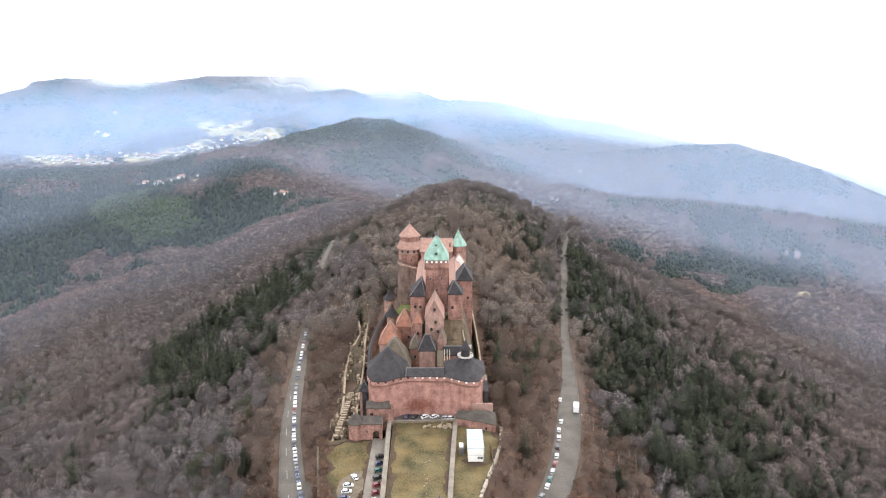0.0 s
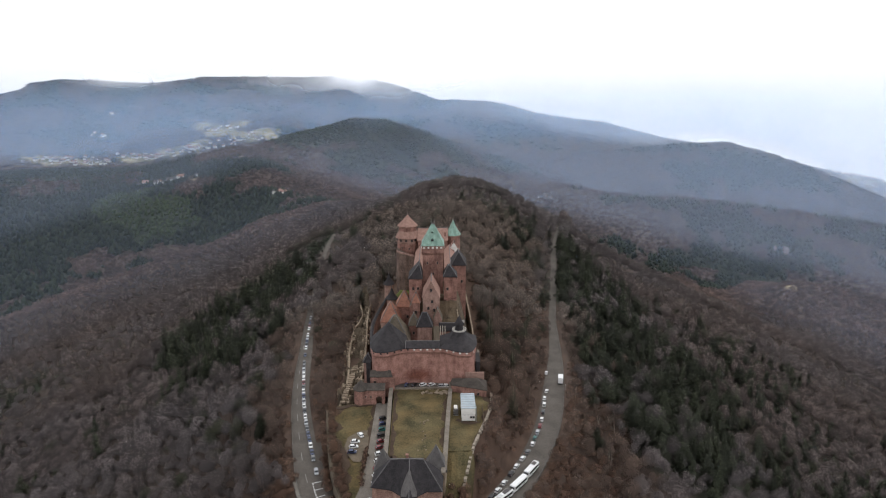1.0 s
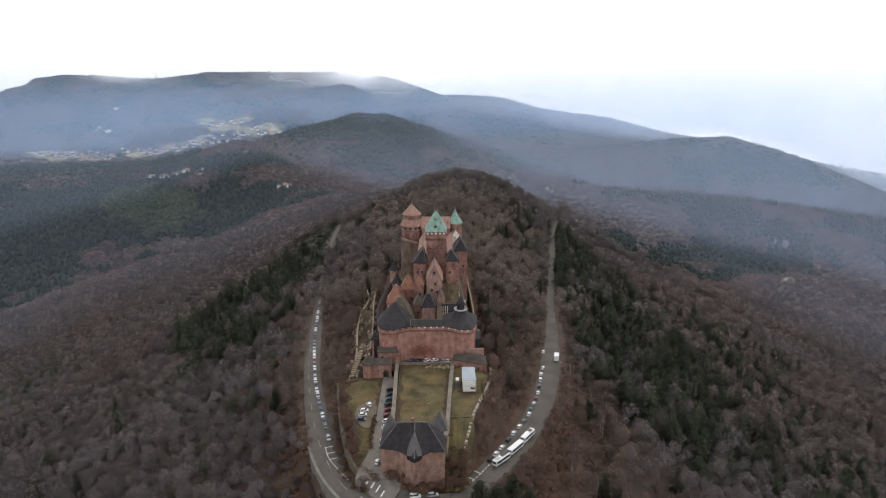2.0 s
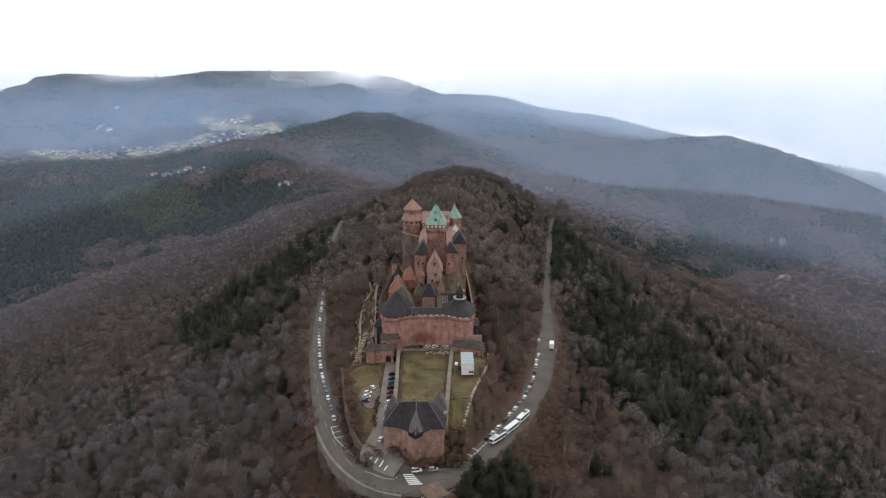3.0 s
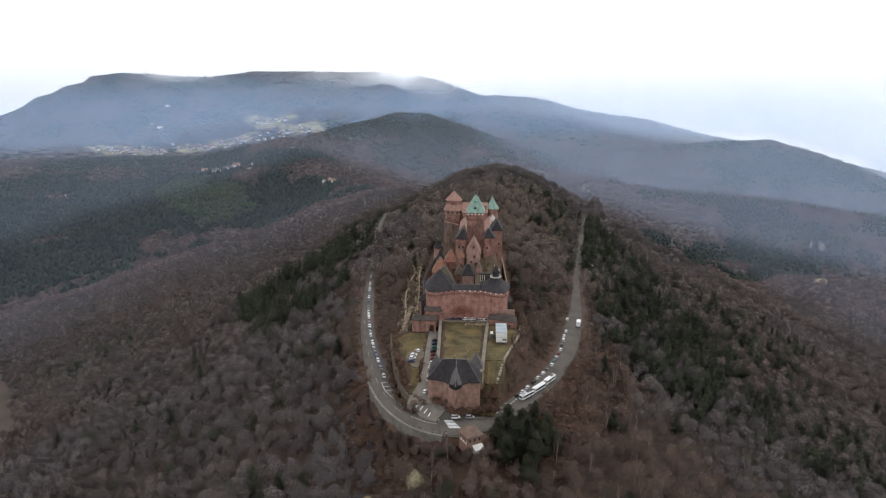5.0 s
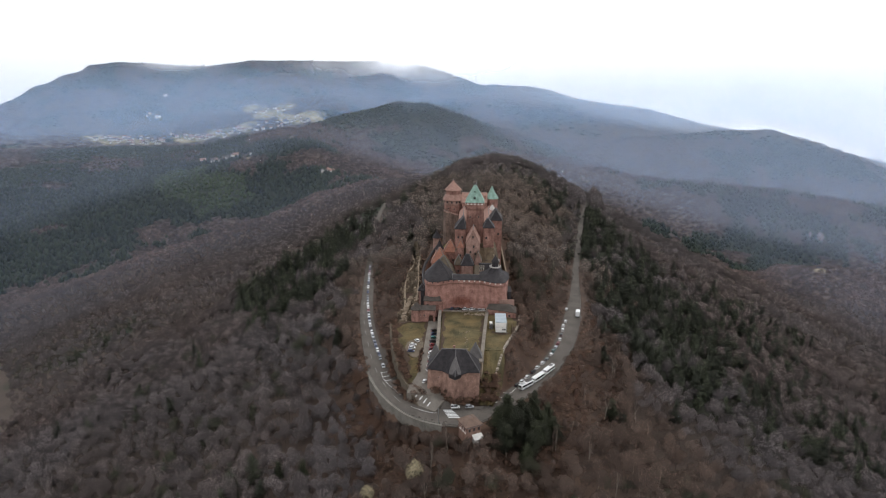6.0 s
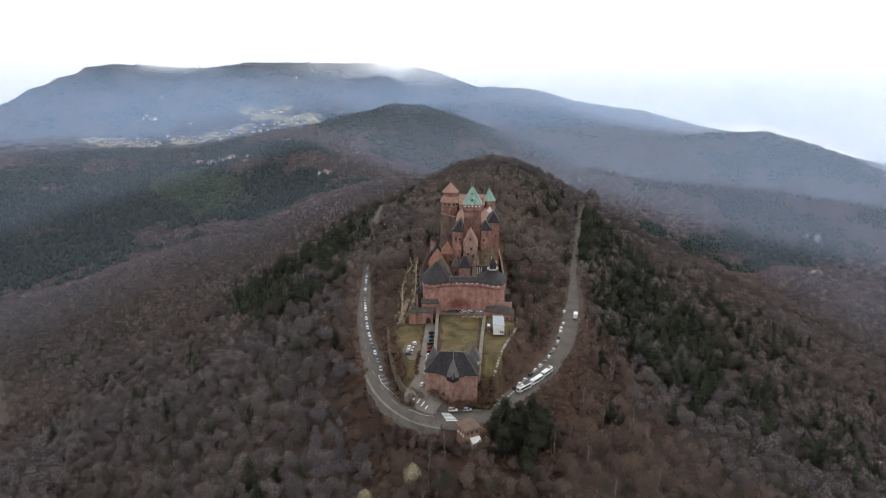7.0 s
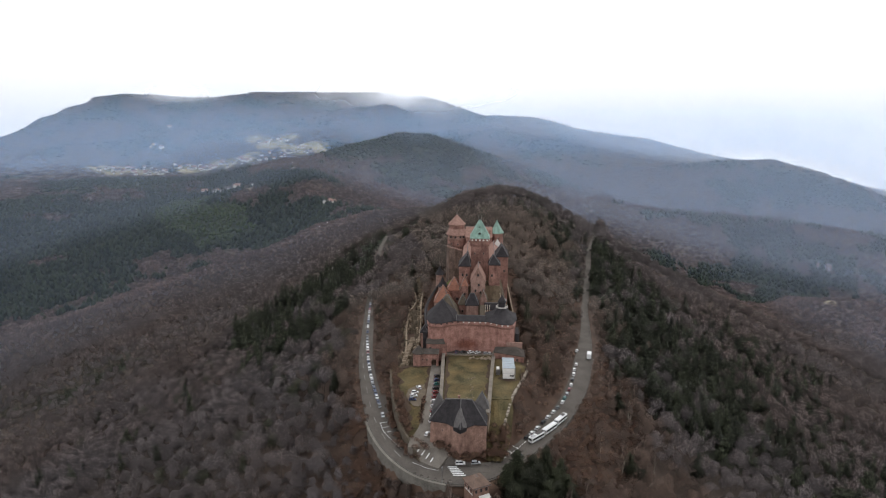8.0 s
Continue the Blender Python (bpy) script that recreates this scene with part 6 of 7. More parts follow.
COACH_WHITE = plain("coach_paint", (0.80, 0.80, 0.79), 0.35, 0.0, 0.4)
for label, length, units, x, y, a in (("long white coach with grey roof units", 7.8, (-2.2, 0.8, 2.6), 20.0, 151.0, 47), ("plain white coach with a smooth roof", 8.2, (), 25.6, 158.0, 52), ("white touring coach with dark glass", 7.8, (1.8,), 30.8, 165.8, 56)):
    tagged(coach(label, length, units), group="coaches at the roadside").matrix_basis = pose(x, y, -12.98, 0, 0, a)


def box_van():
    e = tagged(empty("box_van"), "white box van standing on the road", "van")
    bm = box(-2.9, -1.05, 0.6, 1.4, 1.05, 3.1)
    bmesh.ops.bevel(bm, geom=bm.edges[:], offset=0.06, segments=1, affect="EDGES")
    part("box", bm, COACH_WHITE, e)
    cab = [(1.45, 0.4), (1.45, 2.2), (2.1, 2.2), (2.75, 1.3), (3.0, 1.1), (3.0, 0.4)]
    part("cab", loft(bmesh.new(), [[(x, s * 0.98, z) for x, z in cab] for s in (-1, 1)]), COACH_WHITE, e)
    part("windscreen", loft(bmesh.new(), [[(2.12, s * 0.85, 2.16), (2.16, s * 0.85, 2.2), (2.76, s * 0.85, 1.36), (2.72, s * 0.85, 1.32)] for s in (-1, 1)]), GLASS, e)
    part("chassis", box(-2.8, -0.9, 0.35, 2.8, 0.9, 0.62), TYRE, e)
    for x in (-1.9, 2.1):
        for s in (-1, 1):
            wheel(e, x, s * 0.98, 0.36)
    return e


box_van().matrix_basis = pose(53.0, 233.6, -12.98, 0, 0, 78)
park("white", 48.2, 242.0, -12.98, 76, "cars parked along the road")

# ---- woods ----
rng = np.random.default_rng(21)


def cone_mesh(a, b, ra, rb, sides, verts, faces):
    """A tapered limb from a to b appended to the lists."""
    a, b = np.array(a, float), np.array(b, float)
    d = b - a
    d /= np.linalg.norm(d) + 1e-9
    u = np.cross(d, (0.31, 0.22, 0.92) if abs(d[2]) < 0.9 else (1, 0, 0))
    u /= np.linalg.norm(u)
    v = np.cross(d, u)
    k = len(verts)
    for p, r in ((a, ra), (b, rb)):
        for i in range(sides):
            t = math.tau * i / sides
            verts.append(p + r * (math.cos(t) * u + math.sin(t) * v))
    for i in range(sides):
        j = (i + 1) % sides
        faces += [(k + i, k + j, k + sides + j), (k + i, k + sides + j, k + sides + i)]


def tuft(centre, wide, tall, verts, faces, around=5):
    """One uneven tuft of twigs or needles, open below, appended to the lists."""
    k = len(verts)
    verts.append(centre + np.array([rng.normal(0, 0.12) * wide, rng.normal(0, 0.12) * wide, tall * rng.uniform(0.85, 1.1)]))
    for t, (rr, zz) in enumerate(((0.68, 0.56), (1.0, -0.05), (0.55, -0.75))):
        for i in range(around):
            a = math.tau * (i + 0.5 * t) / around + rng.normal(0, 0.14)
            q = wide * rr * rng.uniform(0.72, 1.22)
            verts.append(centre + np.array([q * math.cos(a), q * math.sin(a), tall * (zz + rng.normal(0, 0.10))]))
    for i in range(around):
        j = (i + 1) % around
        faces.append((k, k + 1 + i, k + 1 + j))
        for t in range(2):
            p, q = k + 1 + t * around, k + 1 + (t + 1) * around
            faces += [(p + i, q + i, p + j), (p + j, q + i, q + j)]


def bare_tree_arrays(height, spread, limbs, tufts, twigs, sides, twig_width=0.075):
    """Trunk with limbs, and crown of tufts and single twigs, of a leafless tree: two (verts, faces) pairs."""
    tv, tf, cv, cf = [], [], [], []
    lean = rng.normal(0, 0.05, 2)
    top = np.array([lean[0] * height, lean[1] * height, height * 0.66])
    cone_mesh((0, 0, -0.8), top, 0.17 * height / 12, 0.06, sides, tv, tf)
    for i in range(limbs):
        f = rng.uniform(0.45, 1.0)
        start = top * f
        a, out = rng.uniform(0, math.tau), spread * rng.uniform(0.45, 0.9) * (1.15 - 0.35 * f)
        end = start + np.array([out * math.cos(a), out * math.sin(a), height * rng.uniform(0.16, 0.36) * (0.75 + 0.4 * f)])
        end[2] = min(end[2], height * 0.95)
        cone_mesh(start, end, 0.07, 0.025, 3, tv, tf)
    first = rng.uniform(0, math.tau)
    for i in range(tufts):
        a = first + math.tau * i / max(tufts - 1, 1) + rng.normal(0, 0.25)
        out = 0.0 if i == 0 and tufts > 2 else spread * rng.uniform(0.38, 0.58)
        centre = np.array([top[0] + out * math.cos(a), top[1] + out * math.sin(a), height * (rng.uniform(0.70, 0.78) if i == 0 else rng.uniform(0.52, 0.68))])
        tuft(centre, spread * (rng.uniform(0.55, 0.72) if tufts > 2 else 0.8), height * rng.uniform(0.22, 0.30), cv, cf)
    mid = np.array([top[0], top[1], height * 0.62])
    for i in range(twigs):
        d = rng.normal(0, 1, 3)
        d /= np.linalg.norm(d)
        d[2] = abs(d[2]) * 0.8 + 0.1
        p = mid + d * np.array([spread, spread, height * 0.32]) * rng.uniform(0.72, 1.0)
        way = d * np.array([0.7, 0.7, 0.5]) + np.array([0, 0, 0.9]) + rng.normal(0, 0.25, 3)
        way /= np.linalg.norm(way)
        side = np.cross(way, rng.normal(0, 1, 3))
        side *= twig_width * rng.uniform(0.7, 1.4) / (np.linalg.norm(side) + 1e-9)
        length = rng.uniform(0.7, 1.5) * height / 11
        k = len(cv)
        cv += [p - way * length * 0.4 - side, p - way * length * 0.4 + side, p + way * length * 0.6]
        cf += [(k, k + 1, k + 2)]
    return (np.array(tv), np.array(tf)), (np.array(cv), np.array(cf))


def pine_arrays(height, spread, tufts, sides):
    """Trunk and crown of a pine or old fir: ragged tufts of needles on uneven boughs under a blunt top."""
    tv, tf, cv, cf = [], [], [], []
    cone_mesh((0, 0, -0.8), (0, 0, height * 0.93), 0.24 * height / 16, 0.05, sides, tv, tf)
    turn = rng.uniform(0, math.tau)
    for i in range(tufts):
        f = i / (tufts - 1)
        r = spread * (1 - 0.62 * f) * rng.uniform(0.7, 1.2)
        a = turn + 2.4 * i + rng.normal(0, 0.4)
        out = r * rng.uniform(0.3, 0.75) * (1 - f ** 4)
        z = height * (0.26 + 0.62 * f + rng.normal(0, 0.025))
        if sides > 3:
            cone_mesh((0, 0, z - 0.03 * height), (out * math.cos(a), out * math.sin(a), z), 0.08, 0.03, 3, tv, tf)
        tuft(np.array([out * math.cos(a), out * math.sin(a), z]), r * rng.uniform(0.4, 0.62) + 0.45, height * rng.uniform(0.07, 0.12), cv, cf)
    for i in range(6 * tufts if sides > 3 else 2 * tufts):
        f, a = rng.uniform(0, 1), rng.uniform(0, math.tau)
        r = spread * (1 - 0.62 * f) * rng.uniform(0.7, 1.1)
        p = np.array([r * math.cos(a), r * math.sin(a), height * (0.26 + 0.66 * f)])
        way = np.array([math.cos(a), math.sin(a), rng.uniform(-0.2, 0.8)]) + rng.normal(0, 0.3, 3)
        side = np.cross(way, rng.normal(0, 1, 3))
        side *= 0.2 / (np.linalg.norm(side) + 1e-9)
        k = len(cv)
        cv += [p - way * 0.5 - side, p - way * 0.5 + side, p + way * rng.uniform(0.4, 0.9)]
        cf += [(k, k + 1, k + 2)]
    return (np.array(tv), np.array(tf)), (np.array(cv), np.array(cf))


def conifer_arrays(height, spread, tiers, around, sides, ragged=0.25):
    """Trunk and crown of a fir or spruce, in drooping tiers of separate boughs."""
    tv, tf, cv, cf = [], [], [], []
    cone_mesh((0, 0, -0.8), (0, 0, height * 0.96), 0.26 * height / 16, 0.03, sides, tv, tf)
    for t in range(tiers):
        f = (t + 0.5) / tiers
        z = height * (0.14 + 0.84 * f)
        r = spread * (1 - f) ** 0.6 * min(1, 0.55 + 2.2 * f) + 0.2
        for i in range(around):
            a = math.tau * (i + 0.5 * (t % 2)) / around + rng.normal(0, 0.16)
            rr, zz = r * rng.uniform(1 - ragged, 1 + ragged), z + rng.normal(0, height * 0.012)
            w = rr * math.pi / around * 1.25
            c, s = math.cos(a), math.sin(a)
            k = len(cv)
            drop = rr * 0.38
            cv += [np.array([0, 0, zz + rr * 0.16]), np.array([c * rr * 0.62 - s * w, s * rr * 0.62 + c * w, zz - drop * 0.62]), np.array([c * rr, s * rr, zz - drop * 0.8]), np.array([c * rr * 0.62 + s * w, s * rr * 0.62 - c * w, zz - drop * 0.62]), np.array([c * rr * 0.6, s * rr * 0.6, zz - drop * 0.1])]
            cf += [(k, k + 1, k + 4), (k + 1, k + 2, k + 4), (k + 2, k + 3, k + 4), (k + 3, k, k + 4)]
    k = len(cv)
    cv += [np.array([0, 0, height]), np.array([0.3, 0, height * 0.93]), np.array([-0.2, 0.25, height * 0.93]), np.array([-0.15, -0.25, height * 0.93])]
    cf += [(k, k + 1, k + 2), (k, k + 2, k + 3), (k, k + 3, k + 1)]
    return (np.array(tv), np.array(tf)), (np.array(cv), np.array(cf))


def clump_arrays(tall):
    """A small ragged canopy lump for the farthest woods."""
    v = [np.array([0, 0, 1.0 + tall])]
    n = 5
    for rr, z in ((0.62, 0.62 + 0.4 * tall), (1.0, 0.0)):
        for i in range(n):
            a = math.tau * (i + (0.5 if z else 0)) / n + rng.normal(0, 0.2)
            q = rr * rng.uniform(0.75, 1.25)
            v.append(np.array([q * math.cos(a), q * math.sin(a), z + rng.normal(0, 0.1)]))
    f = [(0, 1 + i, 1 + (i + 1) % n) for i in range(n)]
    for i in range(n):
        j = (i + 1) % n
        f += [(1 + i, 6 + i, 6 + j), (1 + i, 6 + j, 1 + j)]
    return np.array(v), np.array(f)


def crown_normals(v):
    """Normals that point away from the heart of a tree."""
    h = v[:, 2].max()
    n = v * np.array([1, 1, 0.75]) - np.array([0, 0, 0.75 * 0.42 * h])
    return n / (np.linalg.norm(n, axis=1)[:, None] + 1e-9)


def whole_tree(pair):
    (tv, tf), (cv, cf) = pair
    return np.concatenate([tv, cv]), np.concatenate([tf, cf + len(tv)])


def scatter(name, variants, places, scales, material, label, category, tones=None):
    """All copies of the variants at the places joined into one mesh."""
    pick = rng.integers(0, len(variants), len(places))
    turn = rng.uniform(0, math.tau, len(places))
    vs, fs, ns, shades, base = [], [], [], [], 0
    tones = rng.random(len(places)) if tones is None else tones
    for k, (v, f) in enumerate(variants):
        who = np.nonzero(pick == k)[0]
        if not len(who):
            continue
        c, s = np.cos(turn[who])[:, None], np.sin(turn[who])[:, None]
        sc = scales[who]
        x = (v[None, :, 0] * c - v[None, :, 1] * s) * sc[:, :1] + places[who, 0, None]
        y = (v[None, :, 0] * s + v[None, :, 1] * c) * sc[:, :1] + places[who, 1, None]
        z = v[None, :, 2] * sc[:, 1:] + places[who, 2, None]
        vs.append(np.stack([x, y, z], -1).reshape(-1, 3))
        fs.append((f[None] + (np.arange(len(who)) * len(v))[:, None, None]).reshape(-1, 3) + base)
        n = crown_normals(v)
        ns.append(np.stack([n[None, :, 0] * c - n[None, :, 1] * s, n[None, :, 0] * s + n[None, :, 1] * c, np.broadcast_to(n[None, :, 2], x.shape)], -1).reshape(-1, 3))
        shades.append(np.repeat(tones[who], len(v)))
        base += vs[-1].shape[0]
    if not vs:
        return None
    ob = raw_mesh(name, np.concatenate(vs), np.concatenate(fs), material, normals=np.concatenate(ns))
    ob.data.attributes.new("tone", "FLOAT", "POINT").data.foreach_set("value", np.concatenate(shades).astype(np.float32))
    return tagged(ob, label, category, kind="stuff")


def free_ground(x, y):
    """True where trees may stand: off the road, the castle, the yards and the lawns."""
    d, (zr, wr) = to_line(x, y, ROAD)
    ok = d > wr + np.where(y > 280, 0.3, 1.8)
    ok &= ~((x > -34) & (x < 19) & (y > 194) & (y < 342))
    ok &= ~((x > np.interp(y, [128, 141, 150, 170, 192], [-28, -33, -37, -42, -46])) & (x < np.interp(y, [128, 134, 158, 173, 187, 196], [6, 8, 11.6, 16, 19.8, 20.6])) & (y > 128) & (y <= 196))
    ok &= ~((x > -8.5) & (x < 4) & (y > 106) & (y < 121))
    ok &= ~((np.abs(x - np.interp(y, [197, 211, 229, 250, 272, 290, 312, 331], [-35.0, -35.2, -36.0, -37.6, -39.0, -38.6, -41.5, -43.5])) < np.interp(y, [197, 230, 290, 331], [6.4, 5.4, 4.2, 3.0])) & (y > 190) & (y < 333))
    ok &= ~((np.abs(x + 2.4) < 13) & (y > 116) & (y < 122))
    return ok


def jittered(r0, r1, spacing, half_angle=41):
    n = int(2 * r1 / spacing) + 2
    gx, gy = np.meshgrid((np.arange(n) - n / 2) * spacing, np.arange(int((r1 + 20) / spacing)) * spacing)
    gx = gx + rng.uniform(-0.45, 0.45, gx.shape) * spacing
    gy = gy + rng.uniform(-0.45, 0.45, gy.shape) * spacing
    r, a = np.hypot(gx, gy), np.degrees(np.arctan2(gx, gy))
    ok = (r >= r0) & (r < r1) & (np.abs(a) < half_angle)
    return gx[ok], gy[ok] - 70


bare_near = [bare_tree_arrays(h, s, 10, 7, 240, 5, 0.06) for h, s in ((11, 2.9), (12.5, 3.2), (10, 2.7), (12, 2.8), (10.5, 3.1))]
fir_near = [conifer_arrays(h, s, 12, 9, 5, 0.35) for h, s in ((17, 3.0), (19, 3.3), (15, 2.9), (13, 2.5))]
pine_near = [pine_arrays(h, s, 26, 5) for h, s in ((14, 3.3), (16.5, 3.6), (12.5, 3.1))]
fir_wood = [conifer_arrays(h, s, 8, 6, 3, 0.35) for h, s in ((17, 3.0), (14, 2.7))]
pine_wood = [pine_arrays(h, s, 9, 3) for h, s in ((14, 3.0), (16.5, 3.3), (12.5, 2.8))]
bare_thick = [bare_tree_arrays(h, s, 2, 3, 40, 3, 0.085) for h, s in ((11, 3.1), (12.5, 3.3), (10, 2.8), (12.5, 2.9), (10.5, 3.4), (8.5, 2.9), (11.5, 2.7))]
bare_mid = [bare_tree_arrays(h, s, 0, 2, 8, 3, 0.12) for h, s in ((11.5, 3.5), (13, 3.8), (11, 3.2), (12, 3.6), (10, 3.4))]
fir_mid = [conifer_arrays(h, s, 4, 5, 3) for h, s in ((16, 3.0), (14, 2.8), (12, 2.6))]
lumps, spires = [clump_arrays(0.0) for k in range(4)], [clump_arrays(0.9) for k in range(4)]


def tree_models(name, arrays, crown_material, label, category, group):
    out = []
    for (tv, tf), (cv, cf) in arrays:
        e = tagged(empty(name), label, category, group)
        raw_mesh("trunk", tv, tf, BARK, e)
        raw_mesh("crown", cv, cf, crown_material, e, normals=crown_normals(cv))
        out.append([e, False])
    return out


def plant(models_list, x, y, z, size, tall):
    m = models_list[rng.integers(len(models_list))]
    place = Matrix.LocRotScale((x, y, z), Euler((0, 0, rng.uniform(0, math.tau))), (size, size, tall))
    if not m[1]:
        m[1] = True
        m[0].matrix_basis = place
        return m[0]
    ob = copy_thing(m[0], Matrix.Identity(4))
    ob.matrix_basis = place
    return ob


BLOSSOM = surface("cream_blossom", (0.20, 0.165, 0.105), (0.36, 0.31, 0.20), 2.0, 0.9, lace=0.35, air=0.4)
bare_models = tree_models("bare_tree", bare_near, TWIG, "leafless grey-brown deciduous tree on the slope", "tree", "bare trees round the road")
fir_models = tree_models("fir_tree", fir_near, NEEDLE, "dark green fir tree with drooping boughs", "tree", "firs round the castle")
pine_models = tree_models("pine_tree", pine_near, NEEDLE, "broad dark green pine tree by the road", "tree", "firs round the castle")

# young trees at the foot of the road house and under the retaining wall
for x, y, s in ((-6.8, 112.2, 0.5), (-5.0, 110.6, 0.62), (-3.0, 109.9, 0.5), (-0.6, 109.4, 0.48), (2.4, 110.8, 0.6), (-8.2, 114.6, 0.6), (-11.4, 114.4, 0.66), (-15.0, 114.8, 0.6), (-18.6, 116.2, 0.7), (-22.4, 118.2, 0.62), (-26.4, 121.2, 0.7), (-30.2, 125.0, 0.66), (-34.6, 130.4, 0.7), (-38.6, 136.6, 0.66), (4.6, 113.0, 0.6)):
    plant(bare_models, x, y, float(ground_height(np.array(x), np.array(y))) - 0.3, s * 1.15, s)

# the dark pines beside the road house and single firs under the castle
for x, y, s, tall in ((7.5, 119, 1.0, 1.15), (11, 124.5, 1.1, 1.25), (14.5, 116, 1.1, 1.2), (18, 122, 1.15, 1.3), (21.5, 130, 1.0, 1.25), (24.5, 121, 1.0, 1.1), (10.5, 111, 1.0, 1.0), (17.5, 109, 0.9, 0.9), (27, 132, 0.85, 1.0), (13, 119.5, 1.2, 1.1), (16.5, 126, 1.15, 1.2), (21, 118, 1.2, 1.1), (24.5, 127, 1.1, 1.05), (9, 115, 1.1, 1.0), (28.5, 126, 0.9, 0.9), (19.5, 112.5, 1.0, 0.95)):
    plant(pine_models, x, y, float(ground_height(np.array(x), np.array(y))) - 0.3, s * 1.15, tall * 0.84)
for x, y, s in ((21, 276, 1.1), (24, 262, 0.9), (22.5, 246, 1.0), (31, 228, 0.8), (27, 234, 0.7), (-45, 318, 0.9), (-42, 306, 0.8), (-48, 338, 1.0), (-38, 350, 1.0), (-30, 352, 0.95), (41, 262, 0.9), (30, 300, 1.0), (36, 216, 0.6), (44, 275, 0.85), (-48, 348, 0.9), (-33, 344, 0.85), (-10.4, 222.6, 0.6)):
    plant(fir_models, x, y, float(ground_height(np.array(x), np.array(y))) - 0.3, s, s * rng.uniform(0.85, 1.1))

# one tree in pale early blossom below the bend
pale = tree_models("blossom_tree", [bare_tree_arrays(9.5, 2.9, 8, 8, 120, 5)], BLOSSOM, "pale cream early-flowering tree below the road", "tree", "early-flowering trees")
for x, y, size in ((-22.6, 101.5, 1.12), (-37.0, 97.0, 0.9)):
    plant(pale, x, y, float(ground_height(np.array(x), np.array(y))) - 0.2, size, size)

PALE_BARK = surface("pale_bark", (0.17, 0.15, 0.125), (0.30, 0.265, 0.225), 0.8, 0.9)
slender = []
for h in (11.0, 13.0, 9.5):
    (tv, tf), (cv, cf) = bare_tree_arrays(h, 1.3, 7, 2, 60, 6, 0.05)
    e = tagged(empty("slender_tree"), "slender leafless tree with a pale bare trunk", "tree", "slender trees below the road")
    raw_mesh("trunk", tv, tf, PALE_BARK, e)
    raw_mesh("crown", cv, cf, TWIG, e, normals=crown_normals(cv))
    slender.append([e, False])
for i in range(46):
    x, y = (rng.uniform(26, 74), rng.uniform(104, 178)) if i < 30 else (rng.uniform(-75, -8), rng.uniform(92, 116)) if i < 38 else (rng.uniform(54, 72), rng.uniform(180, 250))
    if to_line(np.array(x), np.array(y), ROAD)[0] > 9:
        plant(slender, x, y, float(ground_height(np.array(x), np.array(y))) - 0.3, 1.0, rng.uniform(0.75, 1.1))

gx, gy = jittered(120, 560, 4.75, 50)
ok = free_ground(gx, gy)
gx, gy = gx[ok], gy[ok]
gz = ground_height(gx, gy) - 0.3
is_fir = rng.random(len(gx)) < conifer_share(gx, gy)
keep_tree = ~is_fir | (rng.random(len(gx)) < 0.82)
gx, gy, gz, is_fir = gx[keep_tree], gy[keep_tree], gz[keep_tree], is_fir[keep_tree]
inside_loop = (to_line(gx, gy, SPINE)[0] < np.interp(gy, [120, 200, 330], [10, 40, 56])) & (gy < 330)
thin = rng.random(len(gx)) < np.where(inside_loop, 0.85, 0.97)
single = (np.abs(gx) < 78) & (gy < 215)
big = rng.random(len(gx)) ** 1.6
bare_size = np.stack([0.84 + 0.62 * big, 0.62 + 0.6 * big * rng.uniform(0.8, 1.2, len(gx)) * np.where(inside_loop, 0.8, 1.0)], 1)
# low growth close under the road's outer edge and along its inner verge
road_gap, (road_z, road_w) = to_line(gx, gy, ROAD)
low = np.interp(road_gap - road_w, [2, 5, 10], [0.66, 0.85, 1.0])
low = np.where((gy < 230) & ~inside_loop, low, np.interp(road_gap - road_w, [2, 5, 9], [0.6, 0.8, 1.0]))
low = np.where((gx > 8) & (gy < 178) & (road_gap < road_w + 24) & outside_road(gx, gy), np.minimum(low, 0.74), low)
low = np.where((gx < 8) & (gy < 165) & (road_gap < road_w + 16) & outside_road(gx, gy), np.minimum(low, 0.55), low)
rusty = (gx > 15) & (gx < 92) & (gy < 245) & outside_road(gx, gy) & (road_gap < road_w + 26)
thin &= ~rusty | (rng.random(len(gx)) < 0.6)
low = np.where((gy > 300) & (gy < 420) & (gx < 0), 1.0, np.where((gy > 430) & (gx < 0) & (road_gap < 16), 0.42, low))
bare_size *= (low * np.where(rusty, 0.8, 1.0))[:, None]
fir_size = np.stack([rng.uniform(0.75, 1.3, len(gx)), rng.uniform(0.6, 1.25, len(gx)) * np.where(gx < -90, 1.12, 1.0)], 1)
fir_size *= np.where((gy > 420) & (gx < 0) & (to_line(gx, gy, ROAD)[0] < 18), 0.5, 1.0)[:, None]
for i in np.nonzero(single & thin & ~is_fir)[0][:290]:
    plant(bare_models, gx[i], gy[i], gz[i], *bare_size[i])
for i in np.nonzero(single & thin & is_fir)[0][:120]:
    plant(fir_models if rng.random() < 0.35 else pine_models, gx[i], gy[i], gz[i], *fir_size[i])
taken = np.zeros(len(gx), bool)
taken[np.nonzero(single & thin & ~is_fir)[0][:290]] = True
taken[np.nonzero(single & thin & is_fir)[0][:120]] = True
P = np.stack([gx, gy, gz], 1)
b_sel, f_sel = thin & ~taken & ~is_fir, ~taken & is_fir
ivy = b_sel & (rng.random(len(gx)) < 0.16 * np.clip(fbm(gx + 31, gy, 55, 2) * 6 - 0.6, 0, 1) + 0.004)
b_sel &= ~ivy
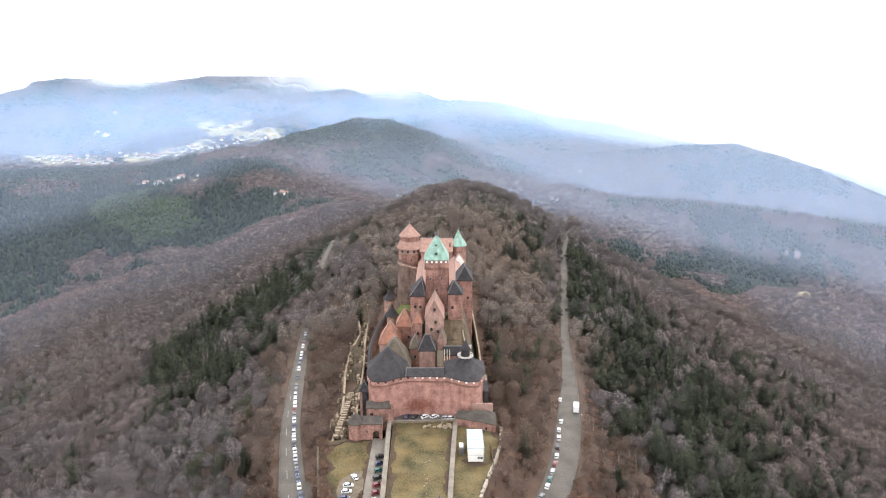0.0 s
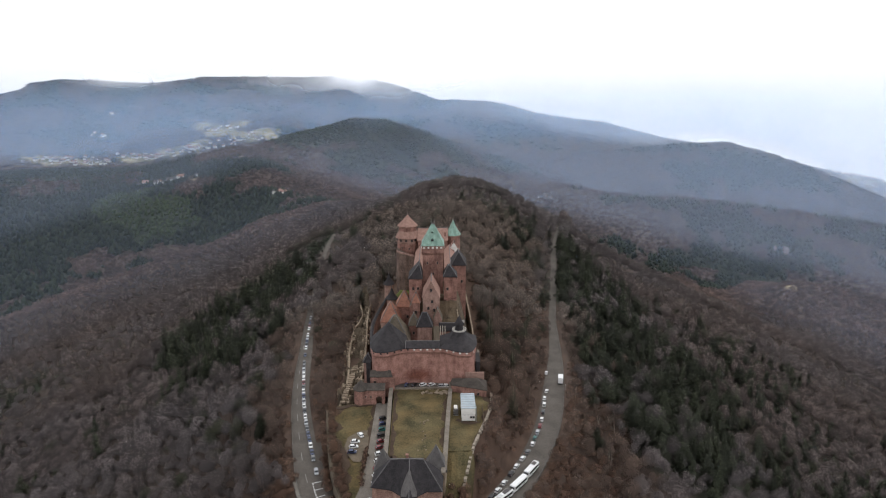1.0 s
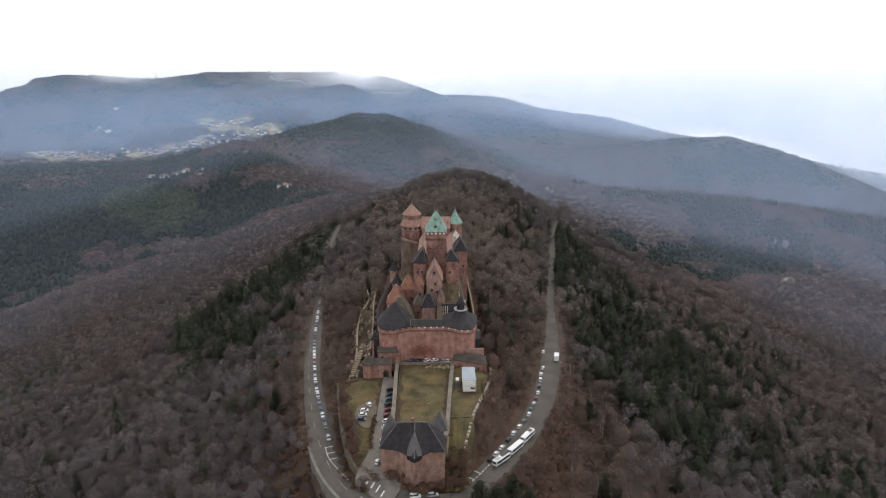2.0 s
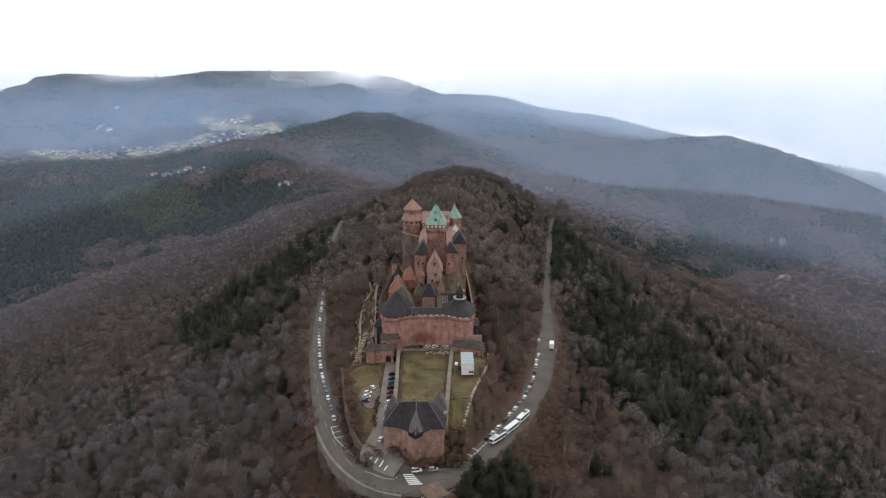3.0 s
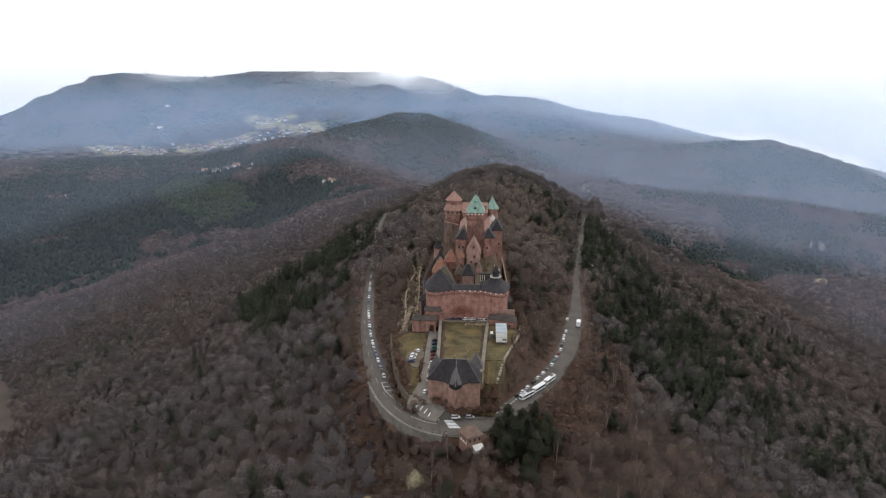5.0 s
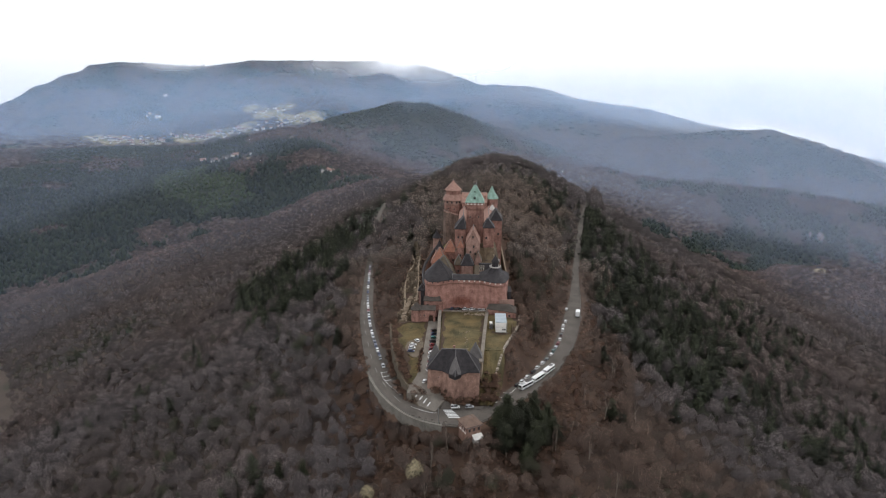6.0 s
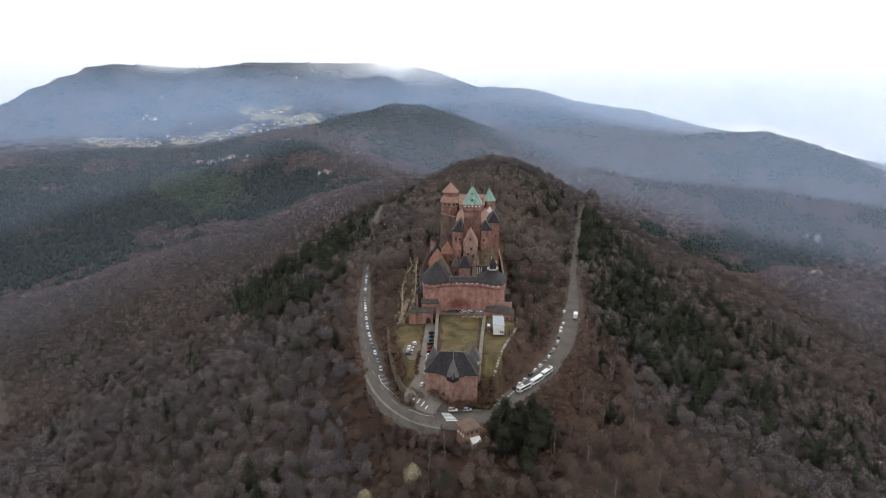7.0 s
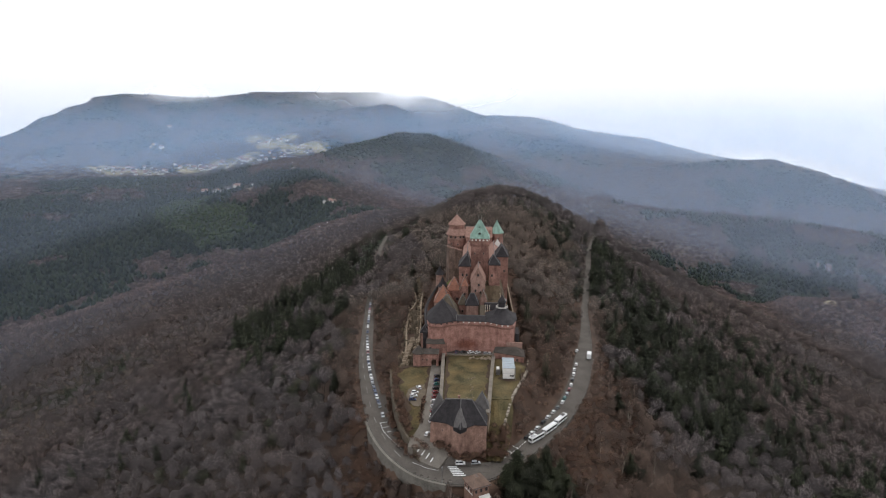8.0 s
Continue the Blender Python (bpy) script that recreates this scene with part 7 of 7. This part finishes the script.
scatter("ivy_wood", [whole_tree(k) for k in bare_thick], P[ivy], bare_size[ivy] * 0.9, OLIVE, "olive-green ivied trees among the bare wood", "woods")
near_loop = b_sel & (gy < 300) & ((np.abs(gx - 22) < 78 + fbm(gx, gy, 60, 3) * 70))
b_sel &= ~near_loop
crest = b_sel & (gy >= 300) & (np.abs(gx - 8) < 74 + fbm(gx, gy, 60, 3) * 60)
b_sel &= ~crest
scatter("bare_wood", [whole_tree(k) for k in bare_thick], P[crest], bare_size[crest], TWIG_SUNLIT, "brown leafless wood on the hill behind the castle, lightened as if sunlit", "woods")
scatter("bare_wood", [whole_tree(k) for k in bare_thick], P[near_loop], bare_size[near_loop], TWIG_WARM, "brown leafless wood round the road loop", "woods")
scatter("bare_wood", [whole_tree(k) for k in bare_thick], P[b_sel], bare_size[b_sel], TWIG_WOOD, "dense leafless deciduous wood on the hillside", "woods")
scatter("fir_wood", [whole_tree(k) for k in fir_wood + pine_wood + pine_wood], P[f_sel], fir_size[f_sel], NEEDLE_WOOD, "dark fir stand on the hillside", "woods")

# the wood goes on below and behind the viewpoint
gx, gy = jittered(0, 120, 6.5, 180)
hx, hy = jittered(0, 120, 6.5, 180)
gx, gy = np.concatenate([gx, hx]), np.concatenate([gy, -140 - hy])
P = np.stack([gx, gy, ground_height(gx, gy) - 0.3], 1)
scatter("bare_wood", [whole_tree(k) for k in bare_mid], P, np.stack([rng.uniform(0.7, 1.1, len(gx)), rng.uniform(0.6, 1.0, len(gx))], 1), TWIG_WOOD, "leafless wood on the near slope", "woods")

gx, gy = jittered(560, 1050, 6.4)
ok = free_ground(gx, gy)
gx, gy = gx[ok], gy[ok]
P = np.stack([gx, gy, ground_height(gx, gy) - 0.3], 1)
is_fir = rng.random(len(gx)) < conifer_share(gx, gy)
size = np.stack([rng.uniform(0.7, 1.2, len(gx)), rng.uniform(0.55, 1.05, len(gx))], 1)
scatter("bare_wood", [whole_tree(k) for k in bare_mid], P[~is_fir], size[~is_fir], TWIG_WOOD, "leafless deciduous wood on the farther ridge", "woods")
scatter("fir_wood", [whole_tree(k) for k in fir_mid], P[is_fir], size[is_fir], NEEDLE_WOOD, "dark firs on the farther ridge", "woods")

PLANTED = surface("young_plantation_crowns", (0.026, 0.041, 0.016), (0.057, 0.076, 0.034), 60.0, 0.9, 0, 12, tone=0.2)
for r0, r1, gap, wide, tall, sink, where in ((1050, 1900, 9.5, (4.5, 8.5), (3.5, 8.0), 1.0, "valley sides"), (1900, 3000, 15, (8, 13), (3.5, 8.0), 1.0, "far hills"), (3000, 4880, 30, (14, 23), (4, 9), 2.0, "mountain")):
    gx, gy = jittered(r0, r1, gap)
    keep_far = (field_share(gx, gy) < 0.3) & (gx < 2300)
    gx, gy = gx[keep_far], gy[keep_far]
    P = np.stack([gx, gy, ground_height(gx, gy) - sink], 1)
    is_fir = 0.2 + 0.55 * rng.random(len(gx)) < conifer_share(gx, gy)
    planted = is_fir & (plantation_share(gx, gy) > 0.5)
    is_fir &= ~planted
    size = np.stack([rng.uniform(*wide, len(gx)), rng.uniform(*tall, len(gx))], 1)
    bare_far = ~is_fir & ~planted
    scatter("far_wood", lumps, P[bare_far], size[bare_far], FAR_BARE, "leafless woods on the " + where, "woods")
    scatter("far_wood", lumps if r0 > 1800 else spires, P[is_fir], size[is_fir] * np.array([0.85, 0.95]), FAR_NEEDLE, "dark conifer woods on the " + where, "woods")
    scatter("plantation", spires, P[planted], size[planted] * np.array([0.75, 0.6]), PLANTED, "young green conifer plantation on the valley side", "woods")

# ---- undergrowth on the banks inside the road loop ----
gx, gy = jittered(150, 420, 2.2, 24)
ok = free_ground(gx, gy) & (to_line(gx, gy, SPINE)[0] < np.interp(gy, [100, 120, 200, 330], [44, 44, 60, 62])) & (gy < 345) & (rng.random(len(gx)) < np.where((gy < 200) & outside_road(gx, gy), 0.9, 0.5))
P = np.stack([gx[ok], gy[ok], ground_height(gx[ok], gy[ok]) - 0.2], 1)
bank_y = rng.uniform(134.5, 146, 60)
P = np.concatenate([P, np.stack([rng.uniform(1.5, 8.5, 60), bank_y, np.interp(bank_y, *BANK) - 0.2], 1)])
# shrubs at the foot of the gatehouse, and the yard's hedge
foot_x = rng.uniform(-18.5, 1.0, 34)
foot_y = np.interp(foot_x, [-20, -13.5, -8.7, -4, 1], [138.4, 136.6, 131.6, 135.6, 136.0]) - rng.uniform(0.2, 1.4, 34)
foot_z = np.interp(foot_x, [-20, -13, -8.7, -3, 1], [-8.9, -9.6, -11.8, -11.9, -12.2])
hedge_y = np.linspace(150, 167, 26)
# bushes on the bank between the yard wall and the road, and at the foot of the retaining wall
wall_y = rng.uniform(134, 192, 150)
wall_x = np.interp(wall_y, [132.8, 141.5, 150, 170, 190], [-22.8, -28.2, -32.0, -37.4, -41.2]) - np.where(rng.random(150) < 0.5, rng.uniform(-2.6, -0.8, 150), rng.uniform(0.2, 2.2, 150))
P = np.concatenate([P, np.stack([wall_x, wall_y, np.where(wall_x > np.interp(wall_y, [132.8, 141.5, 150, 170, 190], [-22.8, -28.2, -32.0, -37.4, -41.2]), drive_height(wall_y), ground_height(wall_x, wall_y) - 0.2)], 1)])
foot = np.array([p[:2] for p in front_rim])[rng.integers(0, len(front_rim), 240)] + rng.uniform(-1.5, 1.5, (240, 2))
foot = foot + (foot - np.array([-10.0, 160.0])) / np.linalg.norm(foot - np.array([-10.0, 160.0]), axis=1)[:, None] * rng.uniform(2.0, 5.5, 240)[:, None]
P = np.concatenate([P, np.stack([foot[:, 0], foot[:, 1], ground_height(foot[:, 0], foot[:, 1]) - 0.2], 1)])
bx, by = jittered(150, 330, 2.5, 34)
away, (bz, bw) = to_line(bx, by, ROAD)
brushy = (bx > 10) & (bx < 92) & (by < 250) & outside_road(bx, by) & (away > bw + 1.6) & (away < bw + 27) & (rng.random(len(bx)) < 0.8)
P = np.concatenate([P, np.stack([bx[brushy], by[brushy], ground_height(bx[brushy], by[brushy]) - 0.2], 1)])
P = np.concatenate([P, np.stack([foot_x, foot_y, foot_z - 0.2], 1), np.stack([np.full(26, -24.4), hedge_y, drive_height(hedge_y)], 1)])
bush = [bare_tree_arrays(3.2, 1.6, 3, 2, 14, 3, 0.05)[1] for k in range(4)]
bush_size = np.stack([rng.uniform(0.7, 1.4, len(P)), rng.uniform(0.45, 1.1, len(P))], 1)
bush_size[-26:] *= 0.55
scatter("scrub", bush, P, bush_size, RUSTY, "brown bramble scrub on the banks", "scrub")

# ---- far hamlets ----
PLASTER = surface("old_render", (0.55, 0.52, 0.46), (0.78, 0.75, 0.69), 6.0, 0.85)


def far_house(x, y, size, turn, red):
    z = float(ground_height(np.array(x), np.array(y)))
    e = tagged(empty("house", (x, y, z), turn), "small far white house with a red-brown roof" if red else "small far pale house with a grey roof", "house", "houses of the valley villages")
    part("wall", box(-size, -size * 0.7, -3, size, size * 0.7, size * 0.9), PLASTER, e)
    part("roof", gable_roof(-size, -size * 0.7, size, size * 0.7, size * 0.9, size * 0.75, "x", 0.6, 0.6), PINKTILE if red else SLATE_PALE, e)


town_rng = random.Random(5)
for cx, cy, sx, sy, count in ((-1740, 2930, 110, 30, 26), (-1560, 2950, 120, 35, 30), (-1330, 2965, 110, 35, 36), (-1130, 2950, 90, 35, 24), (-930, 3060, 90, 70, 20), (-1090, 3260, 70, 40, 9), (-1690, 3290, 60, 16, 5), (-1813, 3627, 14, 6, 3), (-645, 1472, 62, 14, 15), (-328, 1302, 18, 8, 5), (2470, 3660, 130, 90, 34)):
    for i in range(count):
        far_house(cx + town_rng.gauss(0, 0.6) * sx, cy + town_rng.gauss(0, 0.6) * sy, town_rng.uniform(5.0, 9.0) * (1 if cy > 2500 else 0.75), town_rng.uniform(0, 180), town_rng.random() < 0.55)

# ---- bare crags on the wooded slopes ----
CRAG = surface("pale_crag", (0.085, 0.072, 0.062), (0.21, 0.18, 0.155), 6.0, 0.95, 0.4, 6, detail=8)


def crag(x, y, wide, tall, label, seed):
    """A weathered rock face of a few split, leaning blocks."""
    e = tagged(empty("crag", (x, y, float(ground_height(np.array(float(x)), np.array(float(y)))))), label, "rock")
    r = random.Random(seed)
    for i in range(4):
        w, h = wide * r.uniform(0.16, 0.28), tall * r.uniform(0.55, 1.0)
        cx, cy = wide * (i - 1.5) / 4 + r.uniform(-0.06, 0.06) * wide, r.uniform(-0.2, 0.2) * wide
        rows = []
        for f, k in ((-0.4, 1.25), (0.35, 1.05), (0.75, 0.85), (1.0, 0.45)):
            rows.append([(cx + w * k * math.cos(a) * r.uniform(0.8, 1.15) + f * r.uniform(-0.5, 0.5), cy + 0.8 * w * k * math.sin(a) * r.uniform(0.8, 1.15) + f * 0.8, f * h) for a in (math.tau * j / 7 for j in range(7))])
        part("rock", loft(bmesh.new(), rows), CRAG, e)
    return e


crag(765, 1351, 13, 20, "pale cliff face among dark conifers", 1)
crag(750, 1362, 8, 15, "pale cliff face among dark conifers", 2)
crag(262, 1534, 10, 17, "pale rock outcrop on the wooded ridge", 3)
crag(274, 1534, 6, 13, "pale rock outcrop on the wooded ridge", 4)
crag(-205, 806, 6, 13, "weathered rock stack on the hill shoulder", 5)
crag(-211, 794, 8, 8, "weathered rock stack on the hill shoulder", 6)
crag(-470, 1512, 16, 12, "brown rock knob above the valley", 7)

# ---- haze sheets and cloud ----
def veil_material(name, amount, colour, low, high, east=None, over_ground=False):
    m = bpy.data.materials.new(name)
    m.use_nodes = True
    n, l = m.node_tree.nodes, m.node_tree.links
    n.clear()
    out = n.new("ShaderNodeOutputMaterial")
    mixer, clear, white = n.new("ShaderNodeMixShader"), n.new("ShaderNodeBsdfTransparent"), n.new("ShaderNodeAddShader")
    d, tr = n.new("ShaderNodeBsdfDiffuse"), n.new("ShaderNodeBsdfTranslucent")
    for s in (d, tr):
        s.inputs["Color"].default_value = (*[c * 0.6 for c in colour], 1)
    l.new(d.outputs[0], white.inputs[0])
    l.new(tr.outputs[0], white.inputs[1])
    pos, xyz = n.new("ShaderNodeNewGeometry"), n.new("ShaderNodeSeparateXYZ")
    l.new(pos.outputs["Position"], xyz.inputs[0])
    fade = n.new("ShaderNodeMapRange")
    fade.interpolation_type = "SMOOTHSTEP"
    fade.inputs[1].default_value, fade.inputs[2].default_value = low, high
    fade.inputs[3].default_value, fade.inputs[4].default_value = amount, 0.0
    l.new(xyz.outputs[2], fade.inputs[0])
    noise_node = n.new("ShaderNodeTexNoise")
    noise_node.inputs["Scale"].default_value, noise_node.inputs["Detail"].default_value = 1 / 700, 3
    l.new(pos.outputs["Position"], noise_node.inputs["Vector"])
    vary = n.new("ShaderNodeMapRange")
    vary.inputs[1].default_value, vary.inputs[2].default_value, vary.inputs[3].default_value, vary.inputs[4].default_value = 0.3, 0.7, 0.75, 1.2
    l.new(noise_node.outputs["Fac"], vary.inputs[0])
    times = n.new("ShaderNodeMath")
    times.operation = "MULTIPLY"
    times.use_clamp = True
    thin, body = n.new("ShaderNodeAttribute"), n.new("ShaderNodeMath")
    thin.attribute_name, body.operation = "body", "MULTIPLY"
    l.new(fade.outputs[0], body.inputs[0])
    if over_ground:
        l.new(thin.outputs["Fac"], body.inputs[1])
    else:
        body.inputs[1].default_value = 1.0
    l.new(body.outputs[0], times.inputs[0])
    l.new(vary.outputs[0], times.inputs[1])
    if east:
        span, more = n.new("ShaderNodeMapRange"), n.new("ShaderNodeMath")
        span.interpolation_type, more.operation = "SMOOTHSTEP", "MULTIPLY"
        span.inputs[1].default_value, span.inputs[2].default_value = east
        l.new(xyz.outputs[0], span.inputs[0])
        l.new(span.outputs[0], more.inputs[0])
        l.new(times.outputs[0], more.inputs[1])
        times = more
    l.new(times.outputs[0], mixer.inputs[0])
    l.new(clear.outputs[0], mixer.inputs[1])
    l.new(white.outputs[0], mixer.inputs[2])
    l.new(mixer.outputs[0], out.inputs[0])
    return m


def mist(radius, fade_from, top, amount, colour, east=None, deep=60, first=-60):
    """A sheet round the viewpoint that imitates distance haze; it thins out towards the ground."""
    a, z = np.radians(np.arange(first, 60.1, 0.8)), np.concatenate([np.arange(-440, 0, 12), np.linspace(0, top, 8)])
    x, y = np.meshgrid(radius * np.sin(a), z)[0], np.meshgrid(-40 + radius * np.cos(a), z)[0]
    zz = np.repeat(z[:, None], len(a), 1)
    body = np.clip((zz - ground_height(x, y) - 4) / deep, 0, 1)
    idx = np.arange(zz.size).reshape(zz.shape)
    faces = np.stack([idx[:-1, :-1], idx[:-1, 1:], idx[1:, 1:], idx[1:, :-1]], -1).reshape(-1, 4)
    ob = raw_mesh("mist", np.stack([x, y, zz], -1).reshape(-1, 3), faces, veil_material("mist", amount, colour, fade_from, top, east, True), smooth=True)
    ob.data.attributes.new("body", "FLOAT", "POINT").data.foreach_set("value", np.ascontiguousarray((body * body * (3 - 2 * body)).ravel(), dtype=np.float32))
    return tagged(ob, "thin bluish sheet imitating haze over the valley", "mist", kind="stuff")


# bluish sheets added one behind another to pale the far hills like haze
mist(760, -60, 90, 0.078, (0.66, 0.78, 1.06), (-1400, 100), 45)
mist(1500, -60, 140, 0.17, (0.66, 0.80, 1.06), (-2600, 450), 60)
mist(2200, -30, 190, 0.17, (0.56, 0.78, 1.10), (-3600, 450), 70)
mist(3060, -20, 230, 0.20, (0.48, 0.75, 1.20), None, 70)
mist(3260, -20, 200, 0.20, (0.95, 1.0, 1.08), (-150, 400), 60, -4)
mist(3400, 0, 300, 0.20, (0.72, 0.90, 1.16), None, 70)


def cloud(x, y, z, wide, high, amount, turn=0.0, colour=(1.66, 1.67, 1.70)):
    """A soft low cloud against the mountain: a sheet that thins out towards its edges."""
    m = veil_material("cloud", amount, colour, 1e5, 2e5)
    n, l = m.node_tree.nodes, m.node_tree.links
    mixer = [k for k in n if k.type == "MIX_SHADER"][0]
    before = mixer.inputs[0].links[0].from_socket
    co, mapping, grad = n.new("ShaderNodeTexCoord"), n.new("ShaderNodeMapping"), n.new("ShaderNodeTexGradient")
    grad.gradient_type = "QUADRATIC_SPHERE"
    mapping.inputs["Location"].default_value, mapping.inputs["Scale"].default_value = (-1, -1, 0), (2, 2, 0)
    l.new(co.outputs["UV"], mapping.inputs["Vector"])
    l.new(mapping.outputs[0], grad.inputs[0])
    wisp = n.new("ShaderNodeTexNoise")
    wisp.inputs["Scale"].default_value, wisp.inputs["Detail"].default_value = 1 / 220, 5
    pos = n.new("ShaderNodeNewGeometry")
    l.new(pos.outputs["Position"], wisp.inputs["Vector"])
    ramp = n.new("ShaderNodeMapRange")
    for k, v in zip((1, 2, 3, 4), (0.3, 0.68, 0.5, 1.2)):
        ramp.inputs[k].default_value = v
    l.new(wisp.outputs["Fac"], ramp.inputs[0])
    a, b = n.new("ShaderNodeMath"), n.new("ShaderNodeMath")
    a.operation = b.operation = "MULTIPLY"
    b.use_clamp = True
    l.new(before, a.inputs[0])
    l.new(grad.outputs["Fac"], a.inputs[1])
    l.new(a.outputs[0], b.inputs[0])
    l.new(ramp.outputs[0], b.inputs[1])
    l.new(b.outputs[0], mixer.inputs[0])
    bm = bmesh.new()
    uv = bm.loops.layers.uv.new("UVMap")
    f = bm.faces.new([bm.verts.new((sx * wide / 2, 0, sz * high / 2)) for sx, sz in ((-1, -1), (1, -1), (1, 1), (-1, 1))])
    for corner, c in zip(f.loops, ((0, 0), (1, 0), (1, 1), (0, 1))):
        corner[uv].uv = c
    ob = tagged(link("cloud", bm, m), "soft low cloud hanging on the mountain", "cloud", kind="stuff")
    ob.matrix_basis = pose(x, y, z, 0, 0, turn)
    return ob


cloud(-420, 3990, 165, 2000, 440, 1.0)
cloud(-1950, 4050, 150, 900, 190, 0.6)
